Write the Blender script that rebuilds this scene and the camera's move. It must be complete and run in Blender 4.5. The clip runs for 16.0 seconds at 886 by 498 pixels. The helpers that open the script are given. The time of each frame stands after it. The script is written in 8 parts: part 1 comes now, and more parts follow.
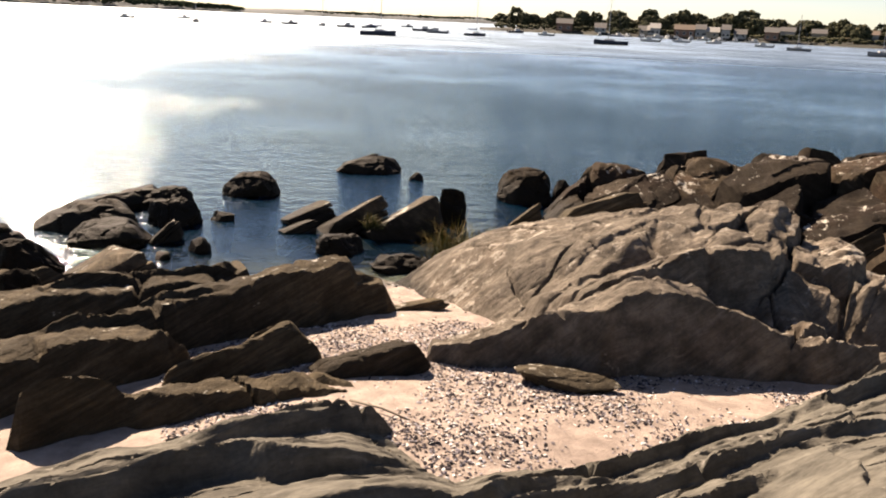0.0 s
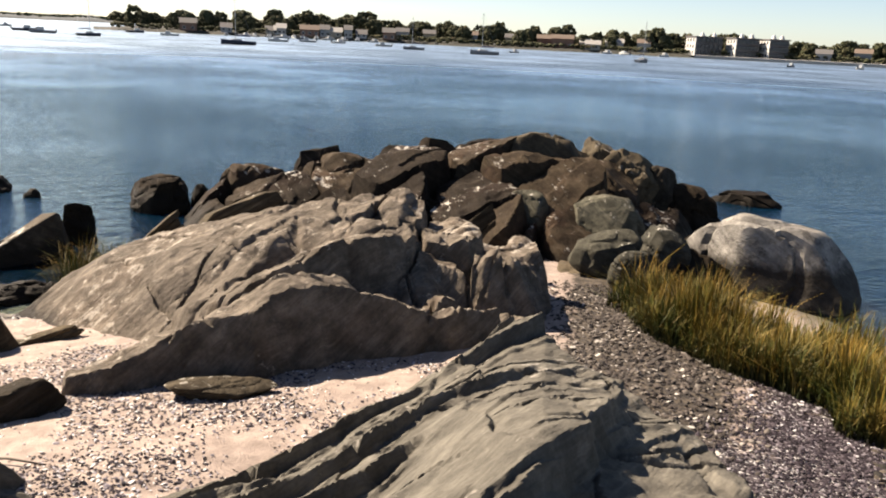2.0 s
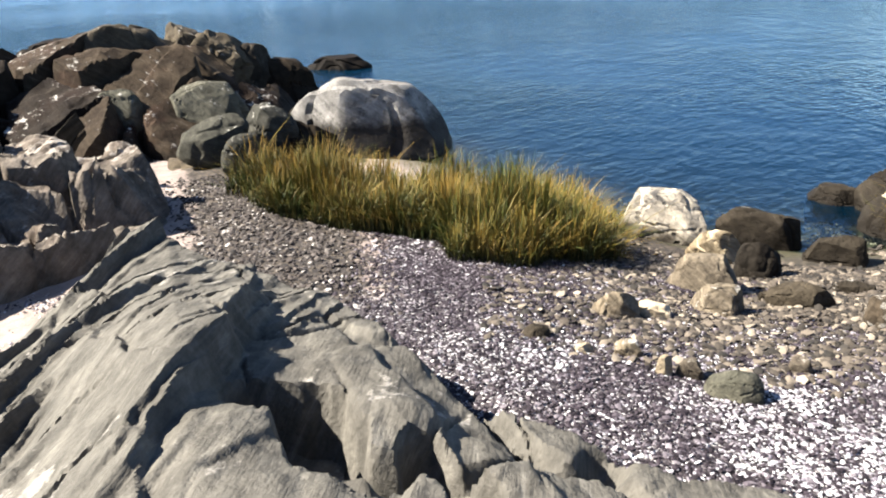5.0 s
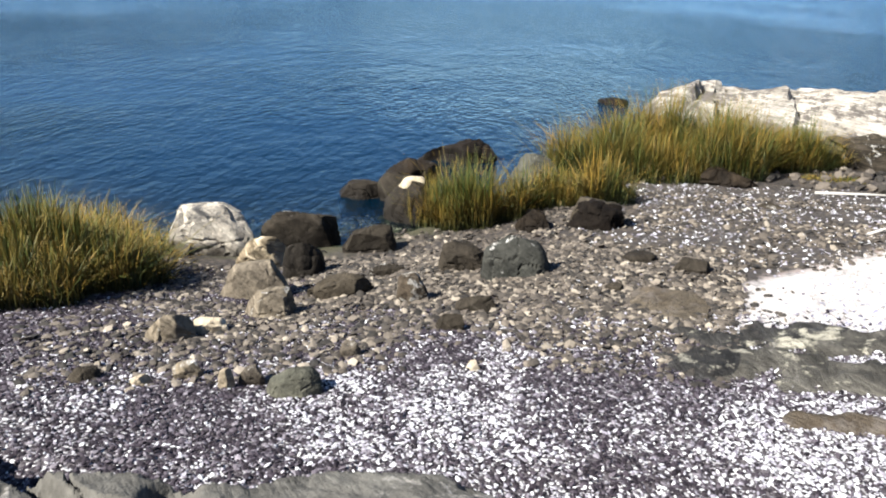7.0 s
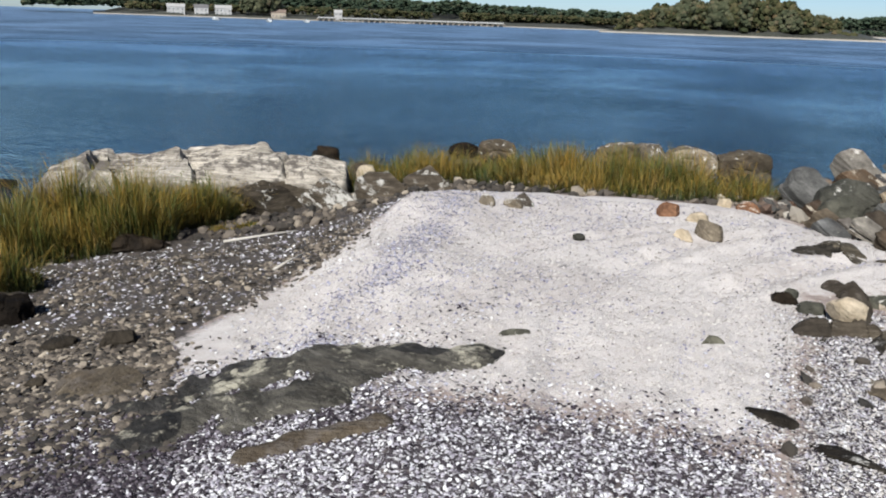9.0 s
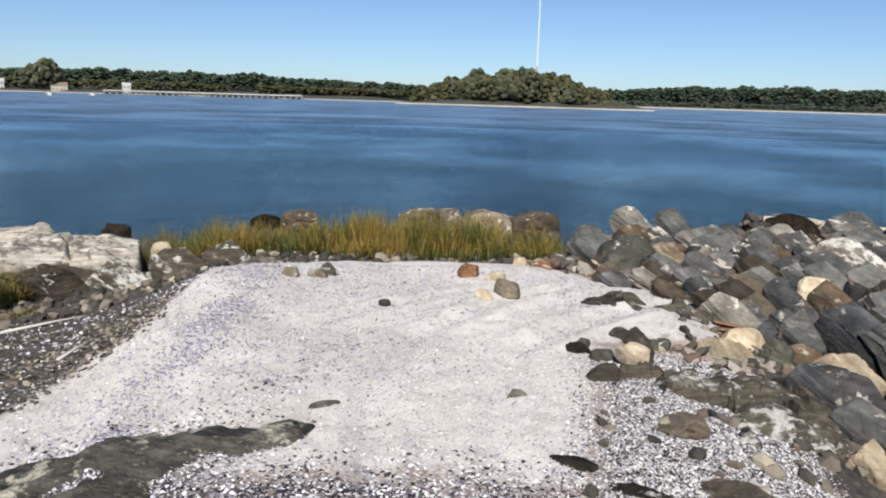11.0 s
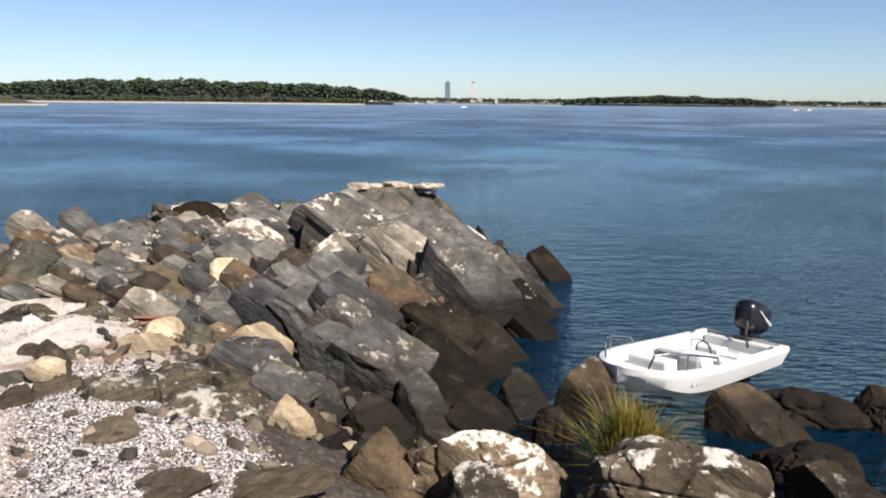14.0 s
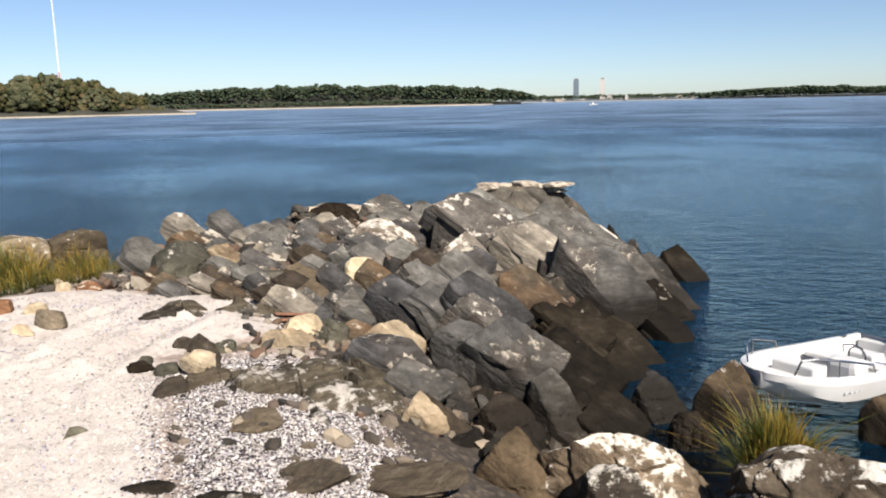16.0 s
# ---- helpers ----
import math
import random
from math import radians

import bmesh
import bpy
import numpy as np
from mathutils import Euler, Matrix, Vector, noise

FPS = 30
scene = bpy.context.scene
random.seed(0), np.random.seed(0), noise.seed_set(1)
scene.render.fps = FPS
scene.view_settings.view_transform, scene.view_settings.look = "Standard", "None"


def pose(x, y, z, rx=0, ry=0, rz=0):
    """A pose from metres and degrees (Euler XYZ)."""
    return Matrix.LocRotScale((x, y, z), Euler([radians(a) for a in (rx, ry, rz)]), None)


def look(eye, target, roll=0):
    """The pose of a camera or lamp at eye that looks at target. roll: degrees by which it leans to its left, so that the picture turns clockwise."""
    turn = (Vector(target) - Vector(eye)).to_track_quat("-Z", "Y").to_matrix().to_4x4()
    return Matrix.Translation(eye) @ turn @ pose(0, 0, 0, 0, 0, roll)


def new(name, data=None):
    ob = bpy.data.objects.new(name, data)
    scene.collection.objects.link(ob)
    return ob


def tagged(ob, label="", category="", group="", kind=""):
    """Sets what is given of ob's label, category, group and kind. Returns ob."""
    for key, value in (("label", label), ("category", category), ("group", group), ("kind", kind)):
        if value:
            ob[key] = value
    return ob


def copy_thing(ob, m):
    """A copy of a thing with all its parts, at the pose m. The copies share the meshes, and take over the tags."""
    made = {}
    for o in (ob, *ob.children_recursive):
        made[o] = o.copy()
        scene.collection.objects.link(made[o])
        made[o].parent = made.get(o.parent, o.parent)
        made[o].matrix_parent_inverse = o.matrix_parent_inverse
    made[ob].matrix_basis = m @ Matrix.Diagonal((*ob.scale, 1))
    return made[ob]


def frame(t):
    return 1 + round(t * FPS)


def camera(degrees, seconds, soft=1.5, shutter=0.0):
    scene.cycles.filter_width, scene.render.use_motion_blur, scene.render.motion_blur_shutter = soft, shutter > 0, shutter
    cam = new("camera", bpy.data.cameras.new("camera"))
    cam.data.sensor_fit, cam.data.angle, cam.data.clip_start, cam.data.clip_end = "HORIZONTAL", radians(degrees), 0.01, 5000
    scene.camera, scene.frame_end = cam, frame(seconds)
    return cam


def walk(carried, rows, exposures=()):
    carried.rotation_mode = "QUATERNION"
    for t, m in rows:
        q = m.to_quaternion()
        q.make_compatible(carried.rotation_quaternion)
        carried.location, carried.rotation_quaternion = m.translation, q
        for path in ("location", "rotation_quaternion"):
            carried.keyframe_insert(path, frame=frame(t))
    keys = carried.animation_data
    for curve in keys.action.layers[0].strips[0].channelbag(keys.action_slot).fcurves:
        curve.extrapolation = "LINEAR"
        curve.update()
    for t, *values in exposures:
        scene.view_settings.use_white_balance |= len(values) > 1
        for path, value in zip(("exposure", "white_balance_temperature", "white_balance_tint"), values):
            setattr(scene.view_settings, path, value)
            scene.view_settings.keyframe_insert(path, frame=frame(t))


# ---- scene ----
cam = camera(58.1, 16.0, soft=2.0)
PATH = [
    (0.0, (0.001, 0.257, 4.200), (0.027, 9.870, 1.445), 2.56),
    (0.5, (0.032, 0.255, 4.200), (1.225, 9.850, 1.648), 2.45),
    (1.0, (0.057, 0.251, 4.200), (2.214, 9.678, 1.656), 2.28),
    (1.5, (0.091, 0.241, 4.200), (3.500, 9.302, 1.696), 3.13),
    (2.0, (0.111, 0.232, 4.200), (4.289, 8.949, 1.639), 2.77),
    (2.5, (0.134, 0.219, 4.200), (5.164, 8.422, 1.476), 2.60),
    (3.0, (0.165, 0.197, 4.200), (6.288, 7.518, 1.215), 2.21),
    (3.2, (0.168, 0.194, 4.200), (6.401, 7.384, 1.125), 2.58),
    (5.3, (0.215, 0.142, 4.200), (7.887, 5.202, 0.259), -1.57),
    (5.5, (0.225, 0.125, 4.200), (8.299, 4.612, 0.369), 0.14),
    (6.0, (0.243, 0.086, 4.200), (8.711, 3.076, -0.198), 0.50),
    (6.5, (0.251, 0.055, 4.200), (9.168, 2.000, 0.113), 0.92),
    (7.0, (0.257, 0.016, 4.200), (9.518, 0.611, 0.475), 1.80),
    (7.5, (0.255, -0.030, 4.200), (9.563, -1.140, 0.715), 2.55),
    (8.0, (0.247, -0.071, 4.200), (9.266, -2.669, 0.748), 2.73),
    (8.5, (0.222, -0.130, 4.200), (8.393, -4.938, 1.018), 1.01),
    (8.7, (0.213, -0.144, 4.200), (8.106, -5.492, 1.182), 1.28),
    (10.8, (0.176, -0.188, 4.200), (6.889, -7.363, 2.346), 2.25),
    (11.0, (0.161, -0.200, 4.200), (6.324, -7.855, 2.350), 1.68),
    (11.5, (0.132, -0.221, 4.200), (5.168, -8.649, 2.301), 1.99),
    (12.0, (0.108, -0.233, 4.200), (4.249, -9.153, 2.387), 1.52),
    (12.5, (0.075, -0.246, 4.200), (2.942, -9.645, 2.347), 0.87),
    (13.0, (0.031, -0.255, 4.200), (1.205, -10.009, 2.334), 0.42),
    (13.5, (-0.003, -0.257, 4.200), (-0.109, -10.102, 2.446), 0.44),
    (14.0, (-0.007, -0.257, 4.200), (-0.281, -10.089, 2.396), 0.60),
    (14.5, (0.000, -0.257, 4.200), (0.006, -10.084, 2.348), -0.22),
    (15.0, (0.016, -0.257, 4.200), (0.625, -10.054, 2.292), -0.38),
    (15.5, (0.024, -0.256, 4.200), (0.927, -10.047, 2.375), -0.72),
    (16.0, (0.035, -0.255, 4.200), (1.355, -10.002, 2.398), -1.15),
]
EXPOSURES = [(0.0, 1.6, 8900, 20), (1.5, 1.6, 8100, 16), (2.5, 1.9, 8200, 15), (3.2, 2.17, 7800, 14), (5.3, 2.2, 6600, 10), (6.0, 2.0, 6350, 10), (7.0, 1.7, 6200, 9), (7.7, 1.33, 6150, 9), (8.5, 0.82, 6100, 9), (10.8, 0.89, 6150, 9), (11.5, 0.93, 6300, 9), (12.5, 0.97, 6400, 10), (13.0, 1.17, 6800, 12), (14.5, 1.21, 6900, 13), (16.0, 1.21, 6950, 13)]
walk(cam, [(t, look(eye, target, roll)) for t, eye, target, roll in PATH], EXPOSURES)

# ---- sky and sun ----
SUN_AZ, SUN_EL = -33.0, 42.0
world = bpy.data.worlds.new("world")
scene.world = world
world.use_nodes = True
wn = world.node_tree
sky = wn.nodes.new("ShaderNodeTexSky")
sky.sky_type = "NISHITA"
sky.sun_disc = False
sky.sun_elevation, sky.sun_rotation = radians(SUN_EL), radians(SUN_AZ)
sky.air_density, sky.dust_density, sky.ozone_density = 0.72, 0.35, 4.8
wn.nodes["Background"].inputs["Strength"].default_value = 0.055
wn.links.new(sky.outputs[0], wn.nodes["Background"].inputs["Color"])
sun_data = bpy.data.lights.new("sun", "SUN")
sun_data.energy, sun_data.angle, sun_data.color = 5.0, radians(0.5), (1.0, 0.965, 0.905)
sun = new("sun", sun_data)
sa, se = radians(SUN_AZ), radians(SUN_EL)
sun.matrix_world = look((0, 0, 60), (-60 * math.sin(sa) * math.cos(se), -60 * math.cos(sa) * math.cos(se), 60 - 60 * math.sin(se)))


# ---- materials ----
def nodes_of(name):
    m = bpy.data.materials.new(name)
    m.use_nodes = True
    n, l = m.node_tree.nodes, m.node_tree.links
    return m, n, l, n["Principled BSDF"]


def noise_node(n, l, vec, scale, detail=4.0, rough=0.55):
    t = n.new("ShaderNodeTexNoise")
    t.inputs["Scale"].default_value, t.inputs["Detail"].default_value, t.inputs["Roughness"].default_value = scale, detail, rough
    if vec is not None:
        l.new(vec, t.inputs["Vector"])
    return t


def ramp(n, l, src, lo, hi, a=0.0, b=1.0):
    r = n.new("ShaderNodeMapRange")
    r.inputs["From Min"].default_value, r.inputs["From Max"].default_value = lo, hi
    r.inputs["To Min"].default_value, r.inputs["To Max"].default_value = a, b
    l.new(src, r.inputs["Value"])
    return r.outputs["Result"]


def mixc(n, l, fac, a, b, mode="MIX"):
    m = n.new("ShaderNodeMix")
    m.data_type, m.blend_type = "RGBA", mode
    for key, v in ((0, fac), (6, a), (7, b)):
        if isinstance(v, (tuple, list)):
            m.inputs[key].default_value = (*v, 1.0)
        elif isinstance(v, (int, float)):
            m.inputs[key].default_value = v
        else:
            l.new(v, m.inputs[key])
    return m.outputs[2]


def mathn(n, l, op, a, b=None):
    m = n.new("ShaderNodeMath")
    m.operation = op
    for k, v in enumerate((a, b)):
        if v is None:
            continue
        if isinstance(v, (int, float)):
            m.inputs[k].default_value = v
        else:
            l.new(v, m.inputs[k])
    return m.outputs[0]


def local_vector(n, l, turn=(0, 0, 0), scale=(1, 1, 1)):
    tc, info, off = n.new("ShaderNodeTexCoord"), n.new("ShaderNodeObjectInfo"), n.new("ShaderNodeVectorMath")
    off.operation = "MULTIPLY_ADD"
    l.new(info.outputs["Random"], off.inputs[0])
    off.inputs[1].default_value = (37.0, 53.0, 71.0)
    l.new(tc.outputs["Object"], off.inputs[2])
    mp = n.new("ShaderNodeMapping")
    mp.vector_type = "TEXTURE"
    mp.inputs["Rotation"].default_value = [radians(a) for a in turn]
    mp.inputs["Scale"].default_value = [1 / s for s in scale]
    l.new(off.outputs[0], mp.inputs["Vector"])
    return off.outputs[0], mp.outputs[0]


def rock_material(name, c1, c2, patch=(0.518, 0.488, 0.429), amount=0.3, bands=0.5, turn=(20, 30, 0), wet=0.42, wet_color=(0.0126, 0.00999, 0.0074),
                  rough=0.8, rust=(0.185, 0.0888, 0.037), rusty=0.0, bump=1.0, shade=0.62, warm=1.0, soak=0.12, vary=1.0):
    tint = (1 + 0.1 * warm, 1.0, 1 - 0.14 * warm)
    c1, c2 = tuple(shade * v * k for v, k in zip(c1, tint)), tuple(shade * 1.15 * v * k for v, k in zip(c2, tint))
    m, n, l, b = nodes_of(name)
    vec, strat = local_vector(n, l, turn, (1.0, 1.0, 10.0))
    big, mid, fine = noise_node(n, l, vec, 0.9, 3), noise_node(n, l, vec, 3.2, 5, 0.65), noise_node(n, l, vec, 26.0, 5, 0.7)
    layer, lines = noise_node(n, l, strat, 1.6, 4, 0.6), noise_node(n, l, strat, 6.0, 3, 0.6)
    col = mixc(n, l, ramp(n, l, mid.outputs[0], 0.35, 0.65), c1, c2)
    dark = tuple(0.45 * v for v in c1)
    col = mixc(n, l, ramp(n, l, layer.outputs[0], 0.42, 0.62, 0.0, bands), col, dark)
    col = mixc(n, l, ramp(n, l, lines.outputs[0], 0.5, 0.68, 0.0, 0.7 * bands), col, dark)
    pale = tuple(min(1, 1.5 * v + 0.03) for v in c2)
    col = mixc(n, l, ramp(n, l, layer.outputs[0], 0.38, 0.28, 0.0, bands), col, pale)
    if rusty:
        col = mixc(n, l, ramp(n, l, big.outputs[0], 0.52, 0.62, 0.0, rusty), col, rust)
    geo, sep = n.new("ShaderNodeNewGeometry"), n.new("ShaderNodeSeparateXYZ")
    at, info = n.new("ShaderNodeAttribute"), n.new("ShaderNodeObjectInfo")
    at.attribute_name = "tone"
    tone = mathn(n, l, "FRACT", mathn(n, l, "ADD", at.outputs["Fac"], info.outputs["Random"]))
    col = mixc(n, l, 1.0, col, mixc(n, l, tone, (1 - 0.5 * vary, 1 - 0.5 * vary, 1 - 0.48 * vary), (1 + 0.45 * vary, 1 + 0.4 * vary, 1 + 0.28 * vary)), "MULTIPLY")
    if amount:
        nz = n.new("ShaderNodeSeparateXYZ")
        l.new(geo.outputs["Normal"], nz.inputs[0])
        speck = noise_node(n, l, vec, 5.5, 8, 0.72)
        spot = mathn(n, l, "ADD", mathn(n, l, "MULTIPLY", big.outputs[0], 0.4), mathn(n, l, "MULTIPLY", speck.outputs[0], 0.6))
        spot = mathn(n, l, "ADD", spot, mathn(n, l, "MULTIPLY", mathn(n, l, "SUBTRACT", nz.outputs["Z"], 0.6), 0.1))
        spot = mathn(n, l, "ADD", spot, mathn(n, l, "MULTIPLY", mathn(n, l, "SUBTRACT", layer.outputs[0], 0.5), 0.25))
        col = mixc(n, l, ramp(n, l, spot, 0.64 - 0.26 * amount, 0.7 - 0.26 * amount, 0.0, 0.9), col, patch)
    col = mixc(n, l, ramp(n, l, fine.outputs[0], 0.3, 0.7, 0.0, 0.55), col, mixc(n, l, 0.5, col, (0.0, 0.0, 0.0)))
    l.new(geo.outputs["Position"], sep.inputs[0])
    h = mathn(n, l, "ADD", sep.outputs["Z"], mathn(n, l, "MULTIPLY", mathn(n, l, "SUBTRACT", mid.outputs[0], 0.5), 0.35))
    damp = ramp(n, l, h, wet + soak, wet - soak)
    l.new(mixc(n, l, mathn(n, l, "MULTIPLY", damp, 0.9), col, wet_color), b.inputs["Base Color"])
    l.new(ramp(n, l, damp, 0.0, 1.0, rough, 0.6), b.inputs["Roughness"])
    b.inputs["Specular IOR Level"].default_value = 0.06
    hgt = mathn(n, l, "ADD", mathn(n, l, "MULTIPLY", fine.outputs[0], 0.35), mathn(n, l, "ADD", mid.outputs[0], mathn(n, l, "MULTIPLY", mathn(n, l, "ADD", layer.outputs[0], mathn(n, l, "MULTIPLY", lines.outputs[0], 0.5)), 0.9 * bands)))
    bp = n.new("ShaderNodeBump")
    bp.inputs["Strength"].default_value, bp.inputs["Distance"].default_value = 0.75 * bump, 0.07
    l.new(hgt, bp.inputs["Height"])
    l.new(bp.outputs[0], b.inputs["Normal"])
    return m


ROCK = {
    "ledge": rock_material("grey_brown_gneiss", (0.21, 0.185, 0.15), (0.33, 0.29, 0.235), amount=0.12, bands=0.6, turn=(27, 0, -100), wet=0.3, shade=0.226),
    "dark": rock_material("weed_dark_rock", (0.05, 0.042, 0.034), (0.1, 0.08, 0.062), patch=(0.0755, 0.0629, 0.0503), amount=0.08, bands=0.4, wet=0.5, shade=0.201),
    "darkledge": rock_material("dark_gneiss", (0.12, 0.1, 0.08), (0.24, 0.2, 0.16), amount=0.25, bands=0.5, wet=0.35, shade=0.42, warm=0.3),
    "pile": rock_material("rusty_brown_rock", (0.17, 0.13, 0.1), (0.3, 0.24, 0.18), amount=0.15, bands=0.4, rusty=0.35, rust=(0.0555, 0.0311, 0.0222), wet=0.4, shade=0.136, warm=0.5),
    "darkpile": rock_material("dark_brown_rock", (0.08, 0.07, 0.06), (0.17, 0.14, 0.12), amount=0.15, bands=0.4, wet=0.5, shade=0.3),
    "pilegrey": rock_material("weathered_grey_rock", (0.22, 0.2, 0.175), (0.36, 0.33, 0.28), amount=0.2, bands=0.4, rusty=0.2, rust=(0.074, 0.0481, 0.0296), wet=0.45, shade=0.192),
    "slate": rock_material("green_grey_slate", (0.16, 0.175, 0.165), (0.27, 0.285, 0.265), amount=0.14, bands=0.45, wet=0.12, shade=0.294),
    "white": rock_material("pale_quartz_rock", vary=0.3, shade=0.453, c1=(0.4, 0.385, 0.36), c2=(0.66, 0.64, 0.6), patch=(0.0818, 0.0755, 0.0692), amount=0.46, bands=0.3, wet=0.7, warm=0.3),
    "marble": rock_material("white_veined_marble", vary=0.3, shade=0.566, c1=(0.6, 0.57, 0.52), c2=(0.8, 0.78, 0.72), patch=(0.0755, 0.0723, 0.0692), amount=0.48, bands=0.5, wet=0.2),
    "wetstone": rock_material("damp_dark_stone", (0.085, 0.078, 0.068), (0.16, 0.145, 0.125), amount=0.08, bands=0.4, wet=0.2, shade=0.27),
    "band": rock_material("cream_banded_stone", vary=0.3, shade=0.566, c1=(0.4, 0.34, 0.25), c2=(0.62, 0.56, 0.44), amount=0.2, bands=0.95, wet=0.1),
    "vein": rock_material("veined_grey_stone", (0.2, 0.18, 0.155), (0.34, 0.31, 0.26), amount=0.35, bands=0.6, wet=0.1, shade=0.629),
    "pale": rock_material("pale_stone", vary=0.3, shade=0.566, c1=(0.5, 0.44, 0.34), c2=(0.7, 0.64, 0.54), patch=(0.189, 0.163, 0.126), amount=0.2, bands=0.4, wet=0.1),
    "palerock": rock_material("cream_rock", vary=0.3, shade=0.42, c1=(0.42, 0.36, 0.28), c2=(0.64, 0.57, 0.46), patch=(0.126, 0.1, 0.0755), amount=0.25, bands=0.5, rusty=0.3, wet=0.1),
    "tan": rock_material("tan_rock", (0.2, 0.178, 0.152), (0.31, 0.282, 0.245), patch=(0.113, 0.0944, 0.0755), amount=0.3, bands=0.5, rusty=0.03, wet=0.1, shade=0.275),
    "wedge": rock_material("two_tone_stone", (0.1, 0.09, 0.08), (0.2, 0.17, 0.14), patch=(0.472, 0.44, 0.377), amount=0.6, bands=0.3, wet=0.1, shade=0.39),
    "cap": rock_material("cream_quartz", vary=0.3, shade=0.566, c1=(0.7, 0.63, 0.48), c2=(0.82, 0.76, 0.62), amount=0.1, bands=0.2, wet=-0.5),
    "ridge": rock_material("cream_ridge_rock", vary=0.3, shade=0.56, warm=0.25, c1=(0.5, 0.45, 0.38), c2=(0.7, 0.65, 0.57), patch=(0.1, 0.085, 0.072), amount=0.52, bands=0.6, wet=0.62, soak=0.15),
    "whitecap": rock_material("bleached_rock", vary=0.3, shade=0.66, c1=(0.55, 0.52, 0.48), c2=(0.74, 0.72, 0.68), patch=(0.1, 0.0755, 0.0566), amount=0.4, bands=0.6, wet=-0.5),
    "darkflat": rock_material("dark_strata", (0.09, 0.082, 0.072), (0.17, 0.155, 0.135), amount=0.22, bands=0.8, turn=(8, 5, 0), wet=0.3, shade=0.315),
    "flatledge": rock_material("grey_green_ledge", (0.15, 0.143, 0.13), (0.25, 0.238, 0.215), patch=(0.346, 0.315, 0.239), amount=0.3, bands=0.7, turn=(15, 5, 0), wet=0.1, shade=0.274, warm=0.2),
    "speckle": rock_material("speckled_dark_rock", (0.11, 0.1, 0.09), (0.2, 0.18, 0.16), patch=(0.453, 0.428, 0.377), amount=0.5, bands=0.6, turn=(10, 5, 0), wet=0.25, shade=0.39),
    "darkspeck": rock_material("flecked_dark_rock", (0.12, 0.115, 0.105), (0.22, 0.21, 0.19), patch=(0.377, 0.352, 0.315), amount=0.25, bands=0.6, wet=0.1, shade=0.283),
    "red": rock_material("rust_red_stone", (0.2, 0.11, 0.075), (0.33, 0.2, 0.14), patch=(0.377, 0.315, 0.252), amount=0.3, bands=0.5, wet=0.1, shade=0.39),
    "block": rock_material("dark_grey_schist", (0.15, 0.148, 0.142), (0.27, 0.262, 0.248), patch=(0.39, 0.352, 0.289), amount=0.22, bands=0.65, turn=(35, 0, 38), rusty=0.08, wet=0.82, soak=0.4, warm=-0.15, wet_color=(0.0085, 0.0068, 0.0052), shade=0.42),
    "blockbrown": rock_material("brown_schist", (0.17, 0.14, 0.11), (0.3, 0.25, 0.195), patch=(0.377, 0.327, 0.252), amount=0.15, bands=0.6, turn=(35, 0, 38), rusty=0.15, wet=0.82, soak=0.4, wet_color=(0.0085, 0.0068, 0.0052), shade=0.26, warm=0.35),
    "blockstripe": rock_material("striped_schist", (0.2, 0.18, 0.15), (0.36, 0.32, 0.25), patch=(0.39, 0.327, 0.239), amount=0.3, bands=1.0, turn=(70, 0, 110), rusty=0.1, wet=0.4, shade=0.38),
    "blockwhite": rock_material("white_patched_schist", (0.22, 0.205, 0.19), (0.38, 0.355, 0.32), patch=(0.478, 0.446, 0.39), amount=0.36, bands=0.6, turn=(35, 0, 38), rusty=0.1, wet=0.55, soak=0.3, wet_color=(0.0085, 0.0068, 0.0052), shade=0.42, warm=0.2),
    "rubble": rock_material("mixed_rubble", (0.35, 0.28, 0.22), (0.62, 0.56, 0.46), patch=(0.151, 0.0755, 0.0503), amount=0.45, bands=0.7, wet=0.1, shade=0.39),
    "whitedark": rock_material("dark_rock_with_pale_top", (0.14, 0.115, 0.09), (0.26, 0.215, 0.17), patch=(0.39, 0.359, 0.309), amount=0.28, bands=0.5, wet=0.5, shade=0.239),
    "palestripe": rock_material("streaked_pale_rock", vary=0.2, shade=0.5, c1=(0.17, 0.14, 0.11), c2=(0.32, 0.27, 0.22), patch=(0.6, 0.56, 0.49), amount=0.56, bands=0.55, turn=(30, 0, 60), wet=0.62),
    "crust": rock_material("barnacle_crusted_rock", (0.16, 0.14, 0.12), (0.3, 0.265, 0.225), patch=(0.503, 0.478, 0.428), amount=0.38, bands=0.4, wet=0.5, shade=0.264, vary=0.3),
    "blockwet": rock_material("wet_dark_schist", (0.075, 0.068, 0.058), (0.14, 0.125, 0.105), patch=(0.315, 0.283, 0.233), amount=0.05, bands=0.7, turn=(35, 0, 38), wet=0.3, soak=0.25, wet_color=(0.0065, 0.0052, 0.004), shade=0.145, rusty=0.0),
    # Schist between the blocks: darker than they are, gap shade put into its colour.
    "pointrock": rock_material("gap_shaded_point_schist", (0.17, 0.16, 0.145), (0.3, 0.28, 0.25), patch=(0.352, 0.309, 0.246), amount=0.12, bands=0.55, turn=(35, 0, 218), rusty=0.08, wet=1.0, soak=0.42, warm=0.0, wet_color=(0.0085, 0.0068, 0.0052), shade=0.27),
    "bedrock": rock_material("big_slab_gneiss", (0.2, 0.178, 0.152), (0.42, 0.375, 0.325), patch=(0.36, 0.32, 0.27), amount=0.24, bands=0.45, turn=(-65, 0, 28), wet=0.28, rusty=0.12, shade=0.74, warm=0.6),
